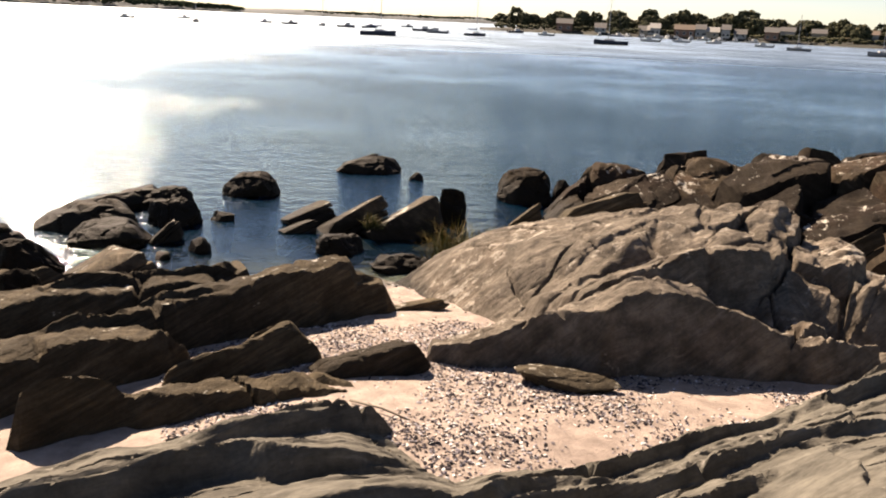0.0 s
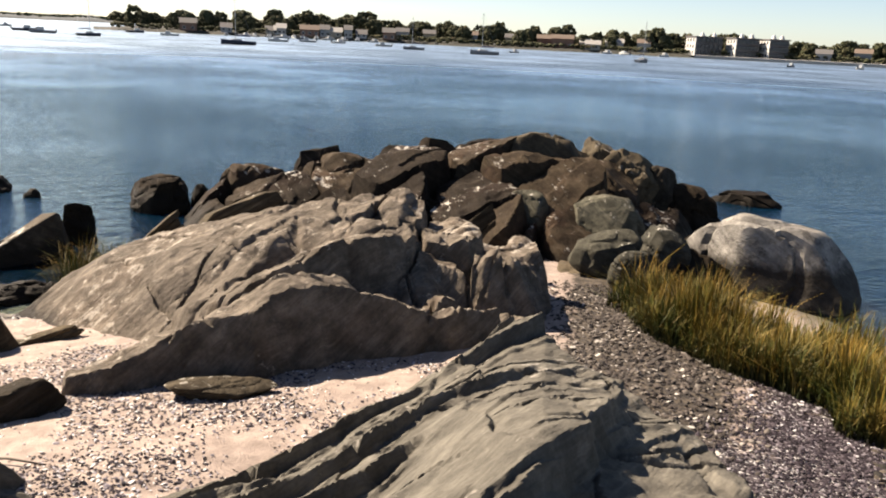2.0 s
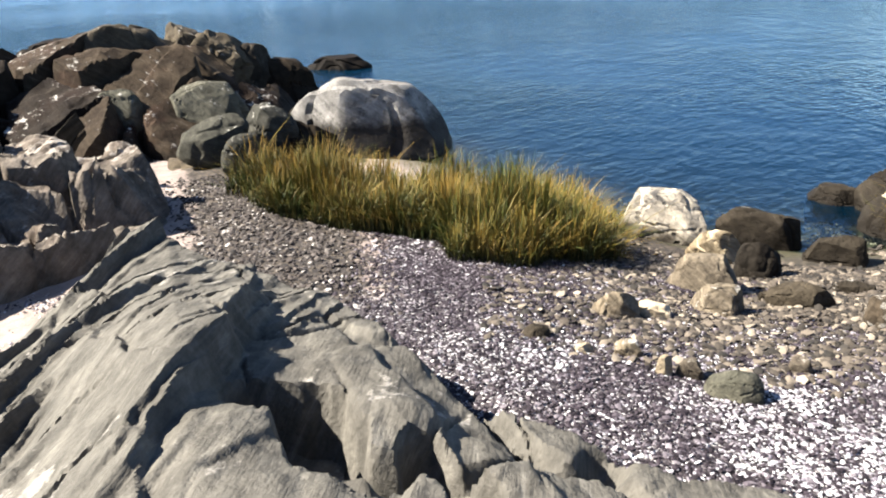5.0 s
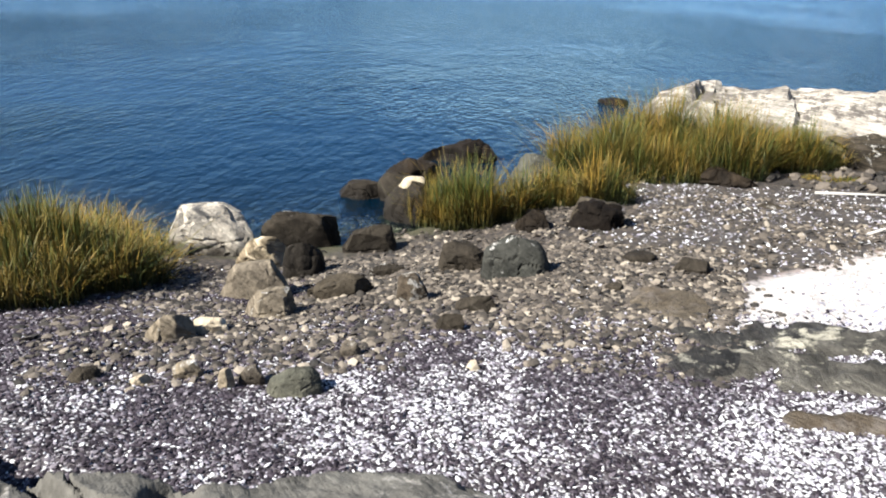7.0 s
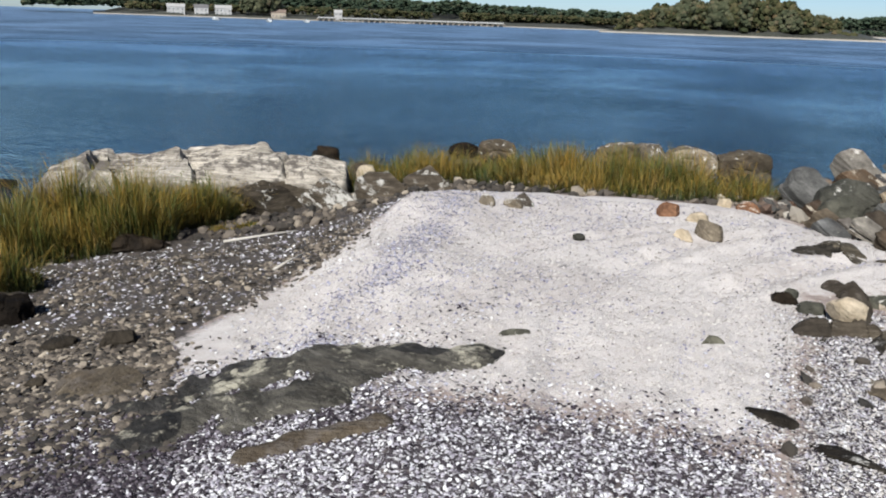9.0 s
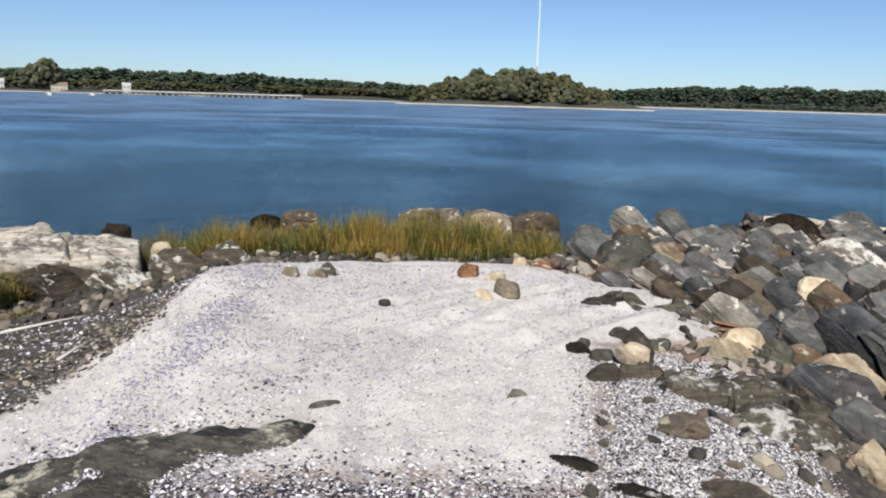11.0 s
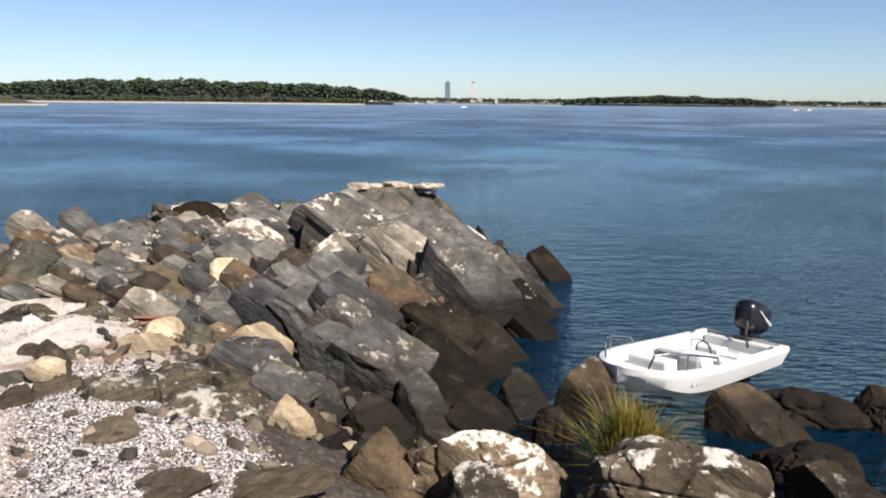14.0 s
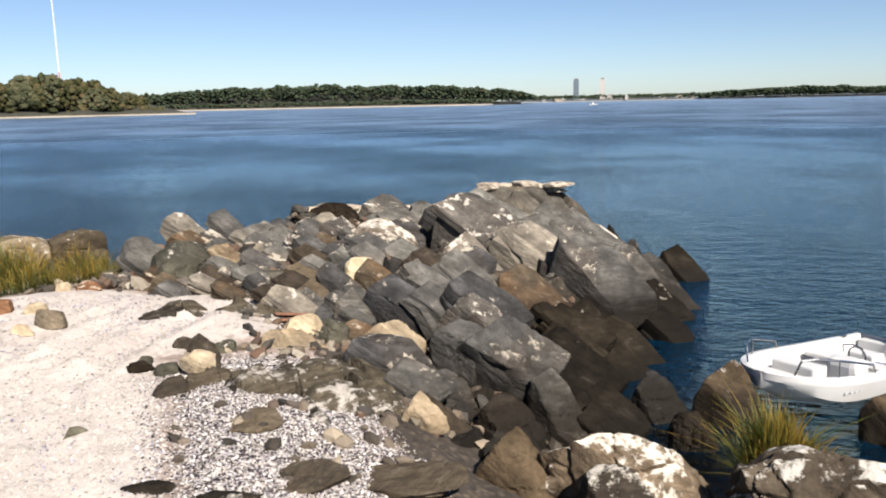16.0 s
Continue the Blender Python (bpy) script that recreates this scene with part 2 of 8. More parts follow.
    "nearrock": rock_material("near_ledge_gneiss", (0.212, 0.204, 0.19), (0.34, 0.326, 0.3), patch=(0.315, 0.289, 0.252), amount=0.13, bands=0.38, turn=(-65, 0, 28), wet=-1.0, bump=0.7, shade=0.295, warm=0.1),
}


def plain(name, color, rough=0.6, metal=0.0, vary=0.12, scale=3.0):
    m, n, l, b = nodes_of(name)
    tc = n.new("ShaderNodeTexCoord")
    t, f = noise_node(n, l, tc.outputs["Object"], scale, 4), noise_node(n, l, tc.outputs["Object"], scale * 12, 3)
    k = mathn(n, l, "ADD", mathn(n, l, "MULTIPLY", t.outputs[0], 0.7), mathn(n, l, "MULTIPLY", f.outputs[0], 0.3))
    l.new(mixc(n, l, ramp(n, l, k, 0.3, 0.7), tuple(v * (1 - vary) for v in color), tuple(min(1, v * (1 + vary)) for v in color)), b.inputs["Base Color"])
    b.inputs["Roughness"].default_value, b.inputs["Metallic"].default_value = rough, metal
    bp = n.new("ShaderNodeBump")
    bp.inputs["Strength"].default_value, bp.inputs["Distance"].default_value = 0.15, 0.01
    l.new(f.outputs[0], bp.inputs["Height"])
    l.new(bp.outputs[0], b.inputs["Normal"])
    return m


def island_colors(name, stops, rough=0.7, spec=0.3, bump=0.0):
    """A colour for each loose piece, picked by chance from stops (position, colour)."""
    m, n, l, b = nodes_of(name)
    g, cr = n.new("ShaderNodeNewGeometry"), n.new("ShaderNodeValToRGB")
    cr.color_ramp.interpolation = "LINEAR"
    e = cr.color_ramp.elements
    while len(e) < len(stops):
        e.new(0.5)
    for k, (p, c) in enumerate(stops):
        e[k].position, e[k].color = p, (*c, 1)
    l.new(g.outputs["Random Per Island"], cr.inputs[0])
    tc = n.new("ShaderNodeTexCoord")
    f = noise_node(n, l, tc.outputs["Object"], 60.0, 3)
    l.new(mixc(n, l, ramp(n, l, f.outputs[0], 0.35, 0.7, 0, 0.35), cr.outputs[0], mixc(n, l, 0.6, cr.outputs[0], (0, 0, 0))), b.inputs["Base Color"])
    b.inputs["Roughness"].default_value, b.inputs["Specular IOR Level"].default_value = rough, spec
    return m


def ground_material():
    m, n, l, b = nodes_of("shell_and_sand_ground")
    tc = n.new("ShaderNodeTexCoord")
    pos = tc.outputs["Object"]
    at = n.new("ShaderNodeAttribute")
    at.attribute_name = "cover"
    sep = n.new("ShaderNodeSeparateColor")
    l.new(at.outputs["Color"], sep.inputs[0])
    white, purple, cobble = sep.outputs[0], sep.outputs[1], sep.outputs[2]
    big, mid, fine = noise_node(n, l, pos, 0.7, 4), noise_node(n, l, pos, 5.0, 5, 0.65), noise_node(n, l, pos, 60.0, 4, 0.7)
    sand = mixc(n, l, ramp(n, l, mid.outputs[0], 0.3, 0.7), (0.179, 0.139, 0.118), (0.342, 0.277, 0.237))
    sand = mixc(n, l, ramp(n, l, fine.outputs[0], 0.5, 0.75, 0, 0.7), sand, (0.179, 0.139, 0.122))
    hash_ = mixc(n, l, ramp(n, l, fine.outputs[0], 0.35, 0.65), (0.342, 0.308, 0.28), (0.515, 0.472, 0.435))
    hash_ = mixc(n, l, ramp(n, l, big.outputs[0], 0.42, 0.62, 0, 0.5), hash_, mixc(n, l, ramp(n, l, mid.outputs[0], 0.35, 0.65), (0.239, 0.205, 0.182), (0.353, 0.319, 0.29)))
    vor = n.new("ShaderNodeTexVoronoi")
    vor.inputs["Scale"].default_value = 44.0
    l.new(pos, vor.inputs["Vector"])
    vs = n.new("ShaderNodeSeparateColor")
    l.new(vor.outputs["Color"], vs.inputs[0])
    pick = mathn(n, l, "ADD", vs.outputs[0], mathn(n, l, "MULTIPLY", mathn(n, l, "SUBTRACT", mid.outputs[0], 0.5), 0.5))
    shell = mixc(n, l, ramp(n, l, pick, 0.42, 0.48), (0.036, 0.0285, 0.031), mixc(n, l, ramp(n, l, pick, 0.8, 0.86), (0.072, 0.062, 0.064), (0.376, 0.359, 0.352)))
    vor2 = n.new("ShaderNodeTexVoronoi")
    vor2.inputs["Scale"].default_value = 15.0
    l.new(pos, vor2.inputs["Vector"])
    v2 = n.new("ShaderNodeSeparateColor")
    l.new(vor2.outputs["Color"], v2.inputs[0])
    stone = mixc(n, l, v2.outputs[0], (0.0228, 0.0188, 0.0142), (0.097, 0.0769, 0.0558))
    stone = mixc(n, l, ramp(n, l, vor2.outputs["Distance"], 0.35, 0.6, 0, 0.8), stone, (0.0342, 0.0285, 0.0256))
    ragged = mathn(n, l, "MULTIPLY", mathn(n, l, "SUBTRACT", mid.outputs[0], 0.5), 1.2)
    col = mixc(n, l, ramp(n, l, mathn(n, l, "ADD", white, ragged), 0.35, 0.65), sand, hash_)
    col = mixc(n, l, ramp(n, l, mathn(n, l, "ADD", cobble, ragged), 0.4, 0.6), col, stone)
    col = mixc(n, l, ramp(n, l, mathn(n, l, "ADD", purple, ragged), 0.4, 0.6), col, shell)
    geo, sz = n.new("ShaderNodeNewGeometry"), n.new("ShaderNodeSeparateXYZ")
    l.new(geo.outputs["Position"], sz.inputs[0])
    wet = ramp(n, l, mathn(n, l, "ADD", sz.outputs["Z"], mathn(n, l, "MULTIPLY", ragged, 0.1)), 0.14, 0.03)
    l.new(mixc(n, l, mathn(n, l, "MULTIPLY", wet, 0.75), col, (0.0627, 0.0598, 0.0342)), b.inputs["Base Color"])
    l.new(ramp(n, l, wet, 0, 1, 0.85, 0.45), b.inputs["Roughness"])
    b.inputs["Specular IOR Level"].default_value = 0.25
    bp = n.new("ShaderNodeBump")
    bp.inputs["Strength"].default_value, bp.inputs["Distance"].default_value = 0.8, 0.02
    hgt = mathn(n, l, "ADD", mathn(n, l, "MULTIPLY", fine.outputs[0], 0.6), mathn(n, l, "ADD", mid.outputs[0], mathn(n, l, "MULTIPLY", vor.outputs["Distance"], mathn(n, l, "MULTIPLY", purple, -0.8))))
    l.new(hgt, bp.inputs["Height"])
    l.new(bp.outputs[0], b.inputs["Normal"])
    return m


def water_material():
    m, n, l, b = nodes_of("sea_water")
    n.remove(b)
    tc = n.new("ShaderNodeTexCoord")
    pos = tc.outputs["Object"]
    mp = n.new("ShaderNodeMapping")
    mp.inputs["Scale"].default_value, mp.inputs["Rotation"].default_value = (1.0, 1.9, 1.0), (0, 0, radians(25))
    l.new(pos, mp.inputs["Vector"])
    w1, w2, w3 = noise_node(n, l, mp.outputs[0], 0.9, 3, 0.5), noise_node(n, l, mp.outputs[0], 3.4, 3, 0.55), noise_node(n, l, pos, 0.035, 3, 0.6)
    hgt = mathn(n, l, "ADD", mathn(n, l, "MULTIPLY", w1.outputs[0], 0.13), mathn(n, l, "MULTIPLY", w2.outputs[0], 0.1))
    hgt = mathn(n, l, "MULTIPLY", hgt, ramp(n, l, w3.outputs[0], 0.4, 0.6, 0.35, 1.25))
    bp = n.new("ShaderNodeBump")
    bp.inputs["Strength"].default_value, bp.inputs["Distance"].default_value = 1.0, 1.0
    l.new(hgt, bp.inputs["Height"])
    at = n.new("ShaderNodeAttribute")
    at.attribute_name = "depth"
    clear = mathn(n, l, "POWER", 0.14, mathn(n, l, "MAXIMUM", at.outputs["Fac"], 0.0))
    deep, trans, mix1 = n.new("ShaderNodeBsdfDiffuse"), n.new("ShaderNodeBsdfTransparent"), n.new("ShaderNodeMixShader")
    deep.inputs["Color"].default_value = (0.0004, 0.0105, 0.0235, 1)
    trans.inputs["Color"].default_value = (0.8, 0.9, 0.85, 1)
    l.new(bp.outputs[0], deep.inputs["Normal"])
    l.new(clear, mix1.inputs[0])
    l.new(deep.outputs[0], mix1.inputs[1])
    l.new(trans.outputs[0], mix1.inputs[2])
    fr, gloss, mix2 = n.new("ShaderNodeFresnel"), n.new("ShaderNodeBsdfGlossy"), n.new("ShaderNodeMixShader")
    fr.inputs["IOR"].default_value = 1.33
    away = n.new("ShaderNodeVectorMath")
    away.operation = "LENGTH"
    l.new(pos, away.inputs[0])
    l.new(ramp(n, l, away.outputs["Value"], 18.0, 160.0, 0.09, 0.34), gloss.inputs["Roughness"])
    # Blue gloss tint stands in for the higher, bluer sky that waves reflect.
    gloss.inputs["Color"].default_value = (0.78, 0.92, 1.0, 1)
    for s in (fr, gloss):
        l.new(bp.outputs[0], s.inputs["Normal"])
    l.new(fr.outputs[0], mix2.inputs[0])
    l.new(mix1.outputs[0], mix2.inputs[1])
    l.new(gloss.outputs[0], mix2.inputs[2])
    l.new(mix2.outputs[0], n["Material Output"].inputs[0])
    return m


def grass_material():
    m, n, l, b = nodes_of("marsh_grass")
    at = n.new("ShaderNodeAttribute")
    at.attribute_name = "tip"
    g = n.new("ShaderNodeNewGeometry")
    tc = n.new("ShaderNodeTexCoord")
    patch = noise_node(n, l, tc.outputs["Object"], 1.1, 3)
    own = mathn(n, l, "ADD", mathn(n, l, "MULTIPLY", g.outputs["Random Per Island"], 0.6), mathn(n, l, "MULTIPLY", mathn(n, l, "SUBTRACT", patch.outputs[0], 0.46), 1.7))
    # Shade low among the blades is painted into low; high turns golden.
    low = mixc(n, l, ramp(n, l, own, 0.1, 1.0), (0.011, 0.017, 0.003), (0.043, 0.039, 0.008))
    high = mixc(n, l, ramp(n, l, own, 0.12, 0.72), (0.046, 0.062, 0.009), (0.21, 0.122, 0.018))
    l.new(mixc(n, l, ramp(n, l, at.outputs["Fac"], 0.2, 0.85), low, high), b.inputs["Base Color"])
    b.inputs["Roughness"].default_value = 0.6
    b.inputs["Specular IOR Level"].default_value = 0.25
    return m


GROUND, WATER, GRASS = ground_material(), water_material(), grass_material()
SHELL_WHITE = island_colors("pale_shells", [(0.0, (0.166, 0.146, 0.166)), (0.35, (0.337, 0.314, 0.337)), (0.65, (0.554, 0.538, 0.531)), (1.0, (0.644, 0.63, 0.599))], 0.7, 0.15)
SHELL_LAVENDER = island_colors("lavender_shells", [(0.0, (0.0909, 0.0801, 0.114)), (0.5, (0.216, 0.205, 0.262)), (1.0, (0.376, 0.365, 0.399))], 0.5, 0.4)
SHELL_CREAM = island_colors("cream_shell_hash", [(0.0, (0.239, 0.211, 0.188)), (0.4, (0.376, 0.342, 0.302)), (1.0, (0.479, 0.444, 0.399))], 0.6, 0.3)
SHELL_DARK = island_colors("dark_purple_shells", [(0.0, (0.0102, 0.00801, 0.0097)), (0.6, (0.037, 0.0285, 0.0342)), (0.85, (0.0855, 0.0712, 0.0801)), (1.0, (0.205, 0.182, 0.194))], 0.75, 0.12)
PALE_PEBBLE = island_colors("pale_gravel", [(0.0, (0.0185, 0.0151, 0.0125)), (0.5, (0.0503, 0.0396, 0.0337)), (0.85, (0.0936, 0.0762, 0.0644)), (1.0, (0.185, 0.162, 0.141))], 0.8)
PEBBLE = island_colors("mixed_pebbles", [(0.0, (0.0162, 0.0139, 0.0107)), (0.5, (0.0645, 0.0516, 0.0386)), (0.85, (0.139, 0.112, 0.0836)), (1.0, (0.295, 0.247, 0.183))], 0.8)
RUBBLE = island_colors("mixed_rubble_stones", [(0.0, (0.0285, 0.0262, 0.0239)), (0.35, (0.0741, 0.0684, 0.0598)), (0.65, (0.0909, 0.057, 0.0399)), (0.85, (0.148, 0.126, 0.097)), (1.0, (0.285, 0.256, 0.211))], 0.85, 0.1)
FOLIAGE = island_colors("far_foliage", [(0.0, (0.03, 0.0346, 0.0184)), (0.5, (0.0484, 0.0518, 0.0276)), (0.9, (0.0691, 0.0668, 0.0369)), (1.0, (0.0979, 0.0785, 0.0461))], 0.9, 0.1)
# Foliage of the far shores, with the haze mixed into its colours.
FOLIAGE_FAR = island_colors("haze_tinted_foliage", [(0.0, (0.0283, 0.0409, 0.0268)), (0.5, (0.0346, 0.0472, 0.0298)), (0.9, (0.0432, 0.0534, 0.033)), (1.0, (0.0589, 0.0589, 0.0353))], 0.95, 0.0)
FOLIAGE_BROWN = island_colors("autumn_foliage", [(0.0, (0.0194, 0.0232, 0.00969)), (0.5, (0.0363, 0.0377, 0.0155)), (0.85, (0.0581, 0.0508, 0.0232)), (1.0, (0.0824, 0.0605, 0.0314))], 0.9, 0.1)
BARK = plain("grey_bark", (0.0684, 0.057, 0.0484), 0.9)
BANK = plain("shore_bank", (0.0239, 0.0239, 0.0159), 0.95, vary=0.4, scale=0.05)
BEACH = plain("far_beach_sand", (0.256, 0.228, 0.188), 0.95, vary=0.2, scale=0.05)
# Blue-grey of this land is distance haze put into the base colour.
HAZE_LAND = plain("haze_tinted_wooded_land", (0.057, 0.0684, 0.0741), 0.95, vary=0.25, scale=0.01)
WHITE_GEL = plain("white_gelcoat", (0.456, 0.456, 0.45), 0.3, vary=0.03)
GREY_GEL = plain("grey_boat_interior", (0.313, 0.319, 0.325), 0.5, vary=0.06)
CHROME = plain("stainless_steel", (0.399, 0.399, 0.399), 0.2, 1.0, vary=0.04)
BLACK = plain("black_cowl", (0.00684, 0.00684, 0.00801), 0.25, vary=0.1)
DECAL = plain("white_decal", (0.456, 0.456, 0.456), 0.4, vary=0.02)
RUBBER = plain("black_rubber", (0.0114, 0.0114, 0.0114), 0.7)
NAVY = plain("dark_blue_hull", (0.0171, 0.0228, 0.0399), 0.35)
BOAT_GREY = plain("grey_hull", (0.159, 0.166, 0.176), 0.4)
BOAT_WHITE = plain("white_hull", (0.41, 0.41, 0.399), 0.4, vary=0.05)
ALLOY = plain("aluminium_mast", (0.313, 0.313, 0.313), 0.4, 0.6)
CANVAS = plain("blue_canvas", (0.0399, 0.057, 0.126), 0.8)
WALLS = [plain("white_siding", (0.285, 0.273, 0.256), 0.8), plain("tan_siding", (0.262, 0.216, 0.159), 0.8), plain("grey_siding", (0.216, 0.216, 0.211), 0.8), plain("brick_wall", (0.171, 0.0909, 0.0627), 0.85)]
ROOFS = [plain("grey_shingles", (0.0909, 0.0855, 0.0824), 0.9), plain("brown_shingles", (0.126, 0.0909, 0.0684), 0.9), plain("pale_roof", (0.256, 0.245, 0.228), 0.8)]
# Apartment siding: shade of the walls turned from the sun is in this colour.
SHADED_SIDING = plain("shaded_grey_shingle_siding", (0.075, 0.075, 0.08), 0.85, vary=0.2, scale=0.4)
PANE = plain("dark_window", (0.0342, 0.037, 0.0399), 0.2)
TRIM = plain("white_trim", (0.427, 0.422, 0.404), 0.6)
TOWER_RED, TOWER_WHITE = plain("red_mast_paint", (0.353, 0.114, 0.0801), 0.5), plain("white_mast_paint", (0.444, 0.444, 0.444), 0.5)
TIMBER = plain("grey_timber", (0.137, 0.114, 0.0909), 0.9)
BLEACHED = plain("bleached_driftwood", (0.342, 0.313, 0.268), 0.85)
RUSTWOOD = plain("rust_brown_planks", (0.148, 0.0684, 0.0399), 0.85, vary=0.35, scale=9)
# Tower colour carries the haze too, painted in as blue-grey.
HAZE_TOWER = plain("haze_tinted_glass_tower", (0.0684, 0.0909, 0.109), 0.5)
CONCRETE = plain("pale_concrete", (0.285, 0.273, 0.256), 0.85)


# ---- island form: bearing from +y clockwise, shelf height, shelf radius, shore radius ----
SHORE_A = ((-180, 0.7, 6.3, 9.8), (-174, 0.6, 6.2, 8.7), (-170, 0.4, 6.0, 8.4), (-162, 0.4, 5.6, 7.6), (-150, 0.5, 5.0, 7.2),
           (-100, 0.9, 5.0, 8.0), (-60, 0.9, 5.5, 9.5), (-42, 0.8, 6.0, 11.5), (-29, 0.75, 6.5, 12.8), (-20, 0.8, 6.5, 12.6))
SHORE_B = ((-10, 0.9, 6.3, 12.9), (-3, 0.95, 6.0, 13.3), (5, 0.95, 6.0, 14.0), (12, 0.85, 7.0, 15.5), (20, 0.8, 8.0, 17.0), (30, 0.85, 8.0, 18.0),
           (40, 1.0, 7.2, 17.0), (47, 1.05, 6.0, 15.6), (55, 1.2, 5.0, 13.4), (66, 1.3, 4.0, 11.3), (74, 1.25, 4.2, 10.7), (82, 1.25, 4.2, 11.3))
SHORE_C = ((90, 1.25, 4.2, 12.4), (95, 1.25, 4.3, 14.5), (100, 1.25, 4.4, 16.0), (108, 1.25, 4.6, 19.0), (116, 1.3, 6.0, 20.5), (121, 1.32, 9.5, 21.5),
           (125, 1.38, 12.8, 22.5), (132, 1.34, 13.6, 23.5), (148, 1.3, 14.0, 24.0), (158, 1.25, 11.5, 24.0), (165, 1.1, 9.6, 20.0), (168, 1.0, 8.6, 14.5), (174, 0.85, 6.8, 11.2), (180, 0.7, 6.3, 9.8))
SHORE = np.array(SHORE_A + SHORE_B + SHORE_C)


def hash_table(seed):
    r = np.random.RandomState(seed)
    return r.permutation(256), r.uniform(-1, 1, 256)


TABLES = [hash_table(s) for s in range(8)]


def vnoise(p, seed=0):
    """Smooth noise, -1 to 1, at the points p (n, 3)."""
    perm, val = TABLES[seed % 8]
    p = np.asarray(p, float) + 17.3 * seed
    i = np.floor(p).astype(int)
    f = p - i
    f = f * f * f * (f * (f * 6 - 15) + 10)
    i &= 255
    out = 0.0
    for dx in (0, 1):
        wx = f[:, 0] if dx else 1 - f[:, 0]
        a = perm[(i[:, 0] + dx) & 255]
        for dy in (0, 1):
            wy = f[:, 1] if dy else 1 - f[:, 1]
            b = perm[(a + i[:, 1] + dy) & 255]
            for dz in (0, 1):
                wz = f[:, 2] if dz else 1 - f[:, 2]
                out = out + wx * wy * wz * val[perm[(b + i[:, 2] + dz) & 255]]
    return out


def fbm(p, octaves=4, seed=0, gain=0.5):
    total, amp, q = 0.0, 1.0, np.asarray(p, float)
    for o in range(octaves):
        total = total + amp * vnoise(q, seed + o)
        amp, q = amp * gain, q * 2.03
    return total


def flat(x, y, k=1.0):
    return np.stack([x * k, y * k, np.zeros_like(x)], 1)


RUT_A = ((3.06, -4.88), (3.84, -5.62), (4.57, -6.62), (5.21, -8.01), (5.26, -9.47), (5.0, -11.15), (4.68, -12.76))
RUT_B = ((4.1, -4.3), (4.9, -5.05), (5.75, -6.1), (6.45, -7.7), (6.6, -9.4), (6.4, -11.2), (6.1, -12.6))
RUT_C = ((6.9, -5.0), (7.6, -6.6), (7.7, -8.3), (7.2, -10.0))


def from_line(x, y, line):
    """Distance from a bent line."""
    near = np.full(len(x), 99.0)
    for (ax, ay), (bx, by) in zip(line, line[1:]):
        t = np.clip(((x - ax) * (bx - ax) + (y - ay) * (by - ay)) / ((bx - ax) ** 2 + (by - ay) ** 2), 0, 1)
        near = np.minimum(near, np.hypot(x - ax - t * (bx - ax), y - ay - t * (by - ay)))
    return near


def ruts(x, y):
    """Wheel ruts in the shell bench: a shallow groove with a low berm each side."""
    z = np.zeros(len(x))
    for line, deep in ((RUT_A, 0.05), (RUT_B, 0.045), (RUT_C, 0.03)):
        d = from_line(x, y, line) + 0.05 * vnoise(flat(x, y, 1.2), 4)
        z += deep * (0.7 * np.exp(-((d - 0.3) / 0.1) ** 2) - np.exp(-(d / 0.14) ** 2))
    return z


def ground_z(x, y, rough=True):
    """Height of the island's ground and of the sea bed round it."""
    x, y = np.atleast_1d(np.asarray(x, float)), np.atleast_1d(np.asarray(y, float))
    az, r = np.degrees(np.arctan2(x, y)), np.hypot(x, y)
    top, shelf, shore = (np.interp(az, SHORE[:, 0], SHORE[:, k]) for k in (1, 2, 3))
    u = (r - shelf) / (shore - shelf)
    z = np.where(u < 0, top, np.where(u < 1, top * (1 - u), -0.16 * (r - shore)))
    z = np.maximum(z, -2.6 - 0.002 * np.maximum(r - 40, 0))
    if rough:
        amp = np.clip(0.02 + 0.03 * (r - 3) / 8, 0.02, 0.07) * np.clip((40 - r) / 10, 0.2, 1)
        z = z + 0.2 * np.exp(-((x - 10.0) ** 2 + (y + 7.6) ** 2) / 1.4) + 0.1 * np.exp(-((x - 8.2) ** 2 + (y + 5.2) ** 2) / 1.6)
        z = z + amp * fbm(flat(x, y, 0.55), 3, 1) + 0.012 * vnoise(flat(x, y, 2.6), 2) + 0.01 * np.clip((20 - r) / 5, 0, 1) * fbm(flat(x, y, 6.0), 2, 3)
        near = (x > 2) & (x < 9) & (y < -3.5) & (y > -14)
        z[near] += ruts(x[near], y[near])
    return z


# ---- mesh helpers ----
def mesh_object(name, verts, faces, material, smooth=False, sharp=None, parent=None, matrix=None, label=""):
    """One mesh from arrays: verts (n, 3), faces (m, 3 or 4)."""
    verts, faces = np.asarray(verts, np.float32), np.asarray(faces, np.int32)
    me = bpy.data.meshes.new(name)
    k = faces.shape[1]
    me.vertices.add(len(verts))
    me.vertices.foreach_set("co", verts.ravel())
    me.loops.add(faces.size)
    me.loops.foreach_set("vertex_index", faces.ravel())
    me.polygons.add(len(faces))
    me.polygons.foreach_set("loop_start", np.arange(0, faces.size, k, dtype=np.int32))
    me.polygons.foreach_set("use_smooth", np.full(len(faces), smooth))
    me.update(calc_edges=True)
    me.validate()
    if sharp is not None:
        me.set_sharp_from_angle(angle=radians(sharp))
    me.materials.append(material)
    ob = new(name, me)
    if parent is not None:
        ob.parent = parent
    if matrix is not None:
        ob.matrix_basis = matrix
    if label:
        ob["label"] = label
    return ob


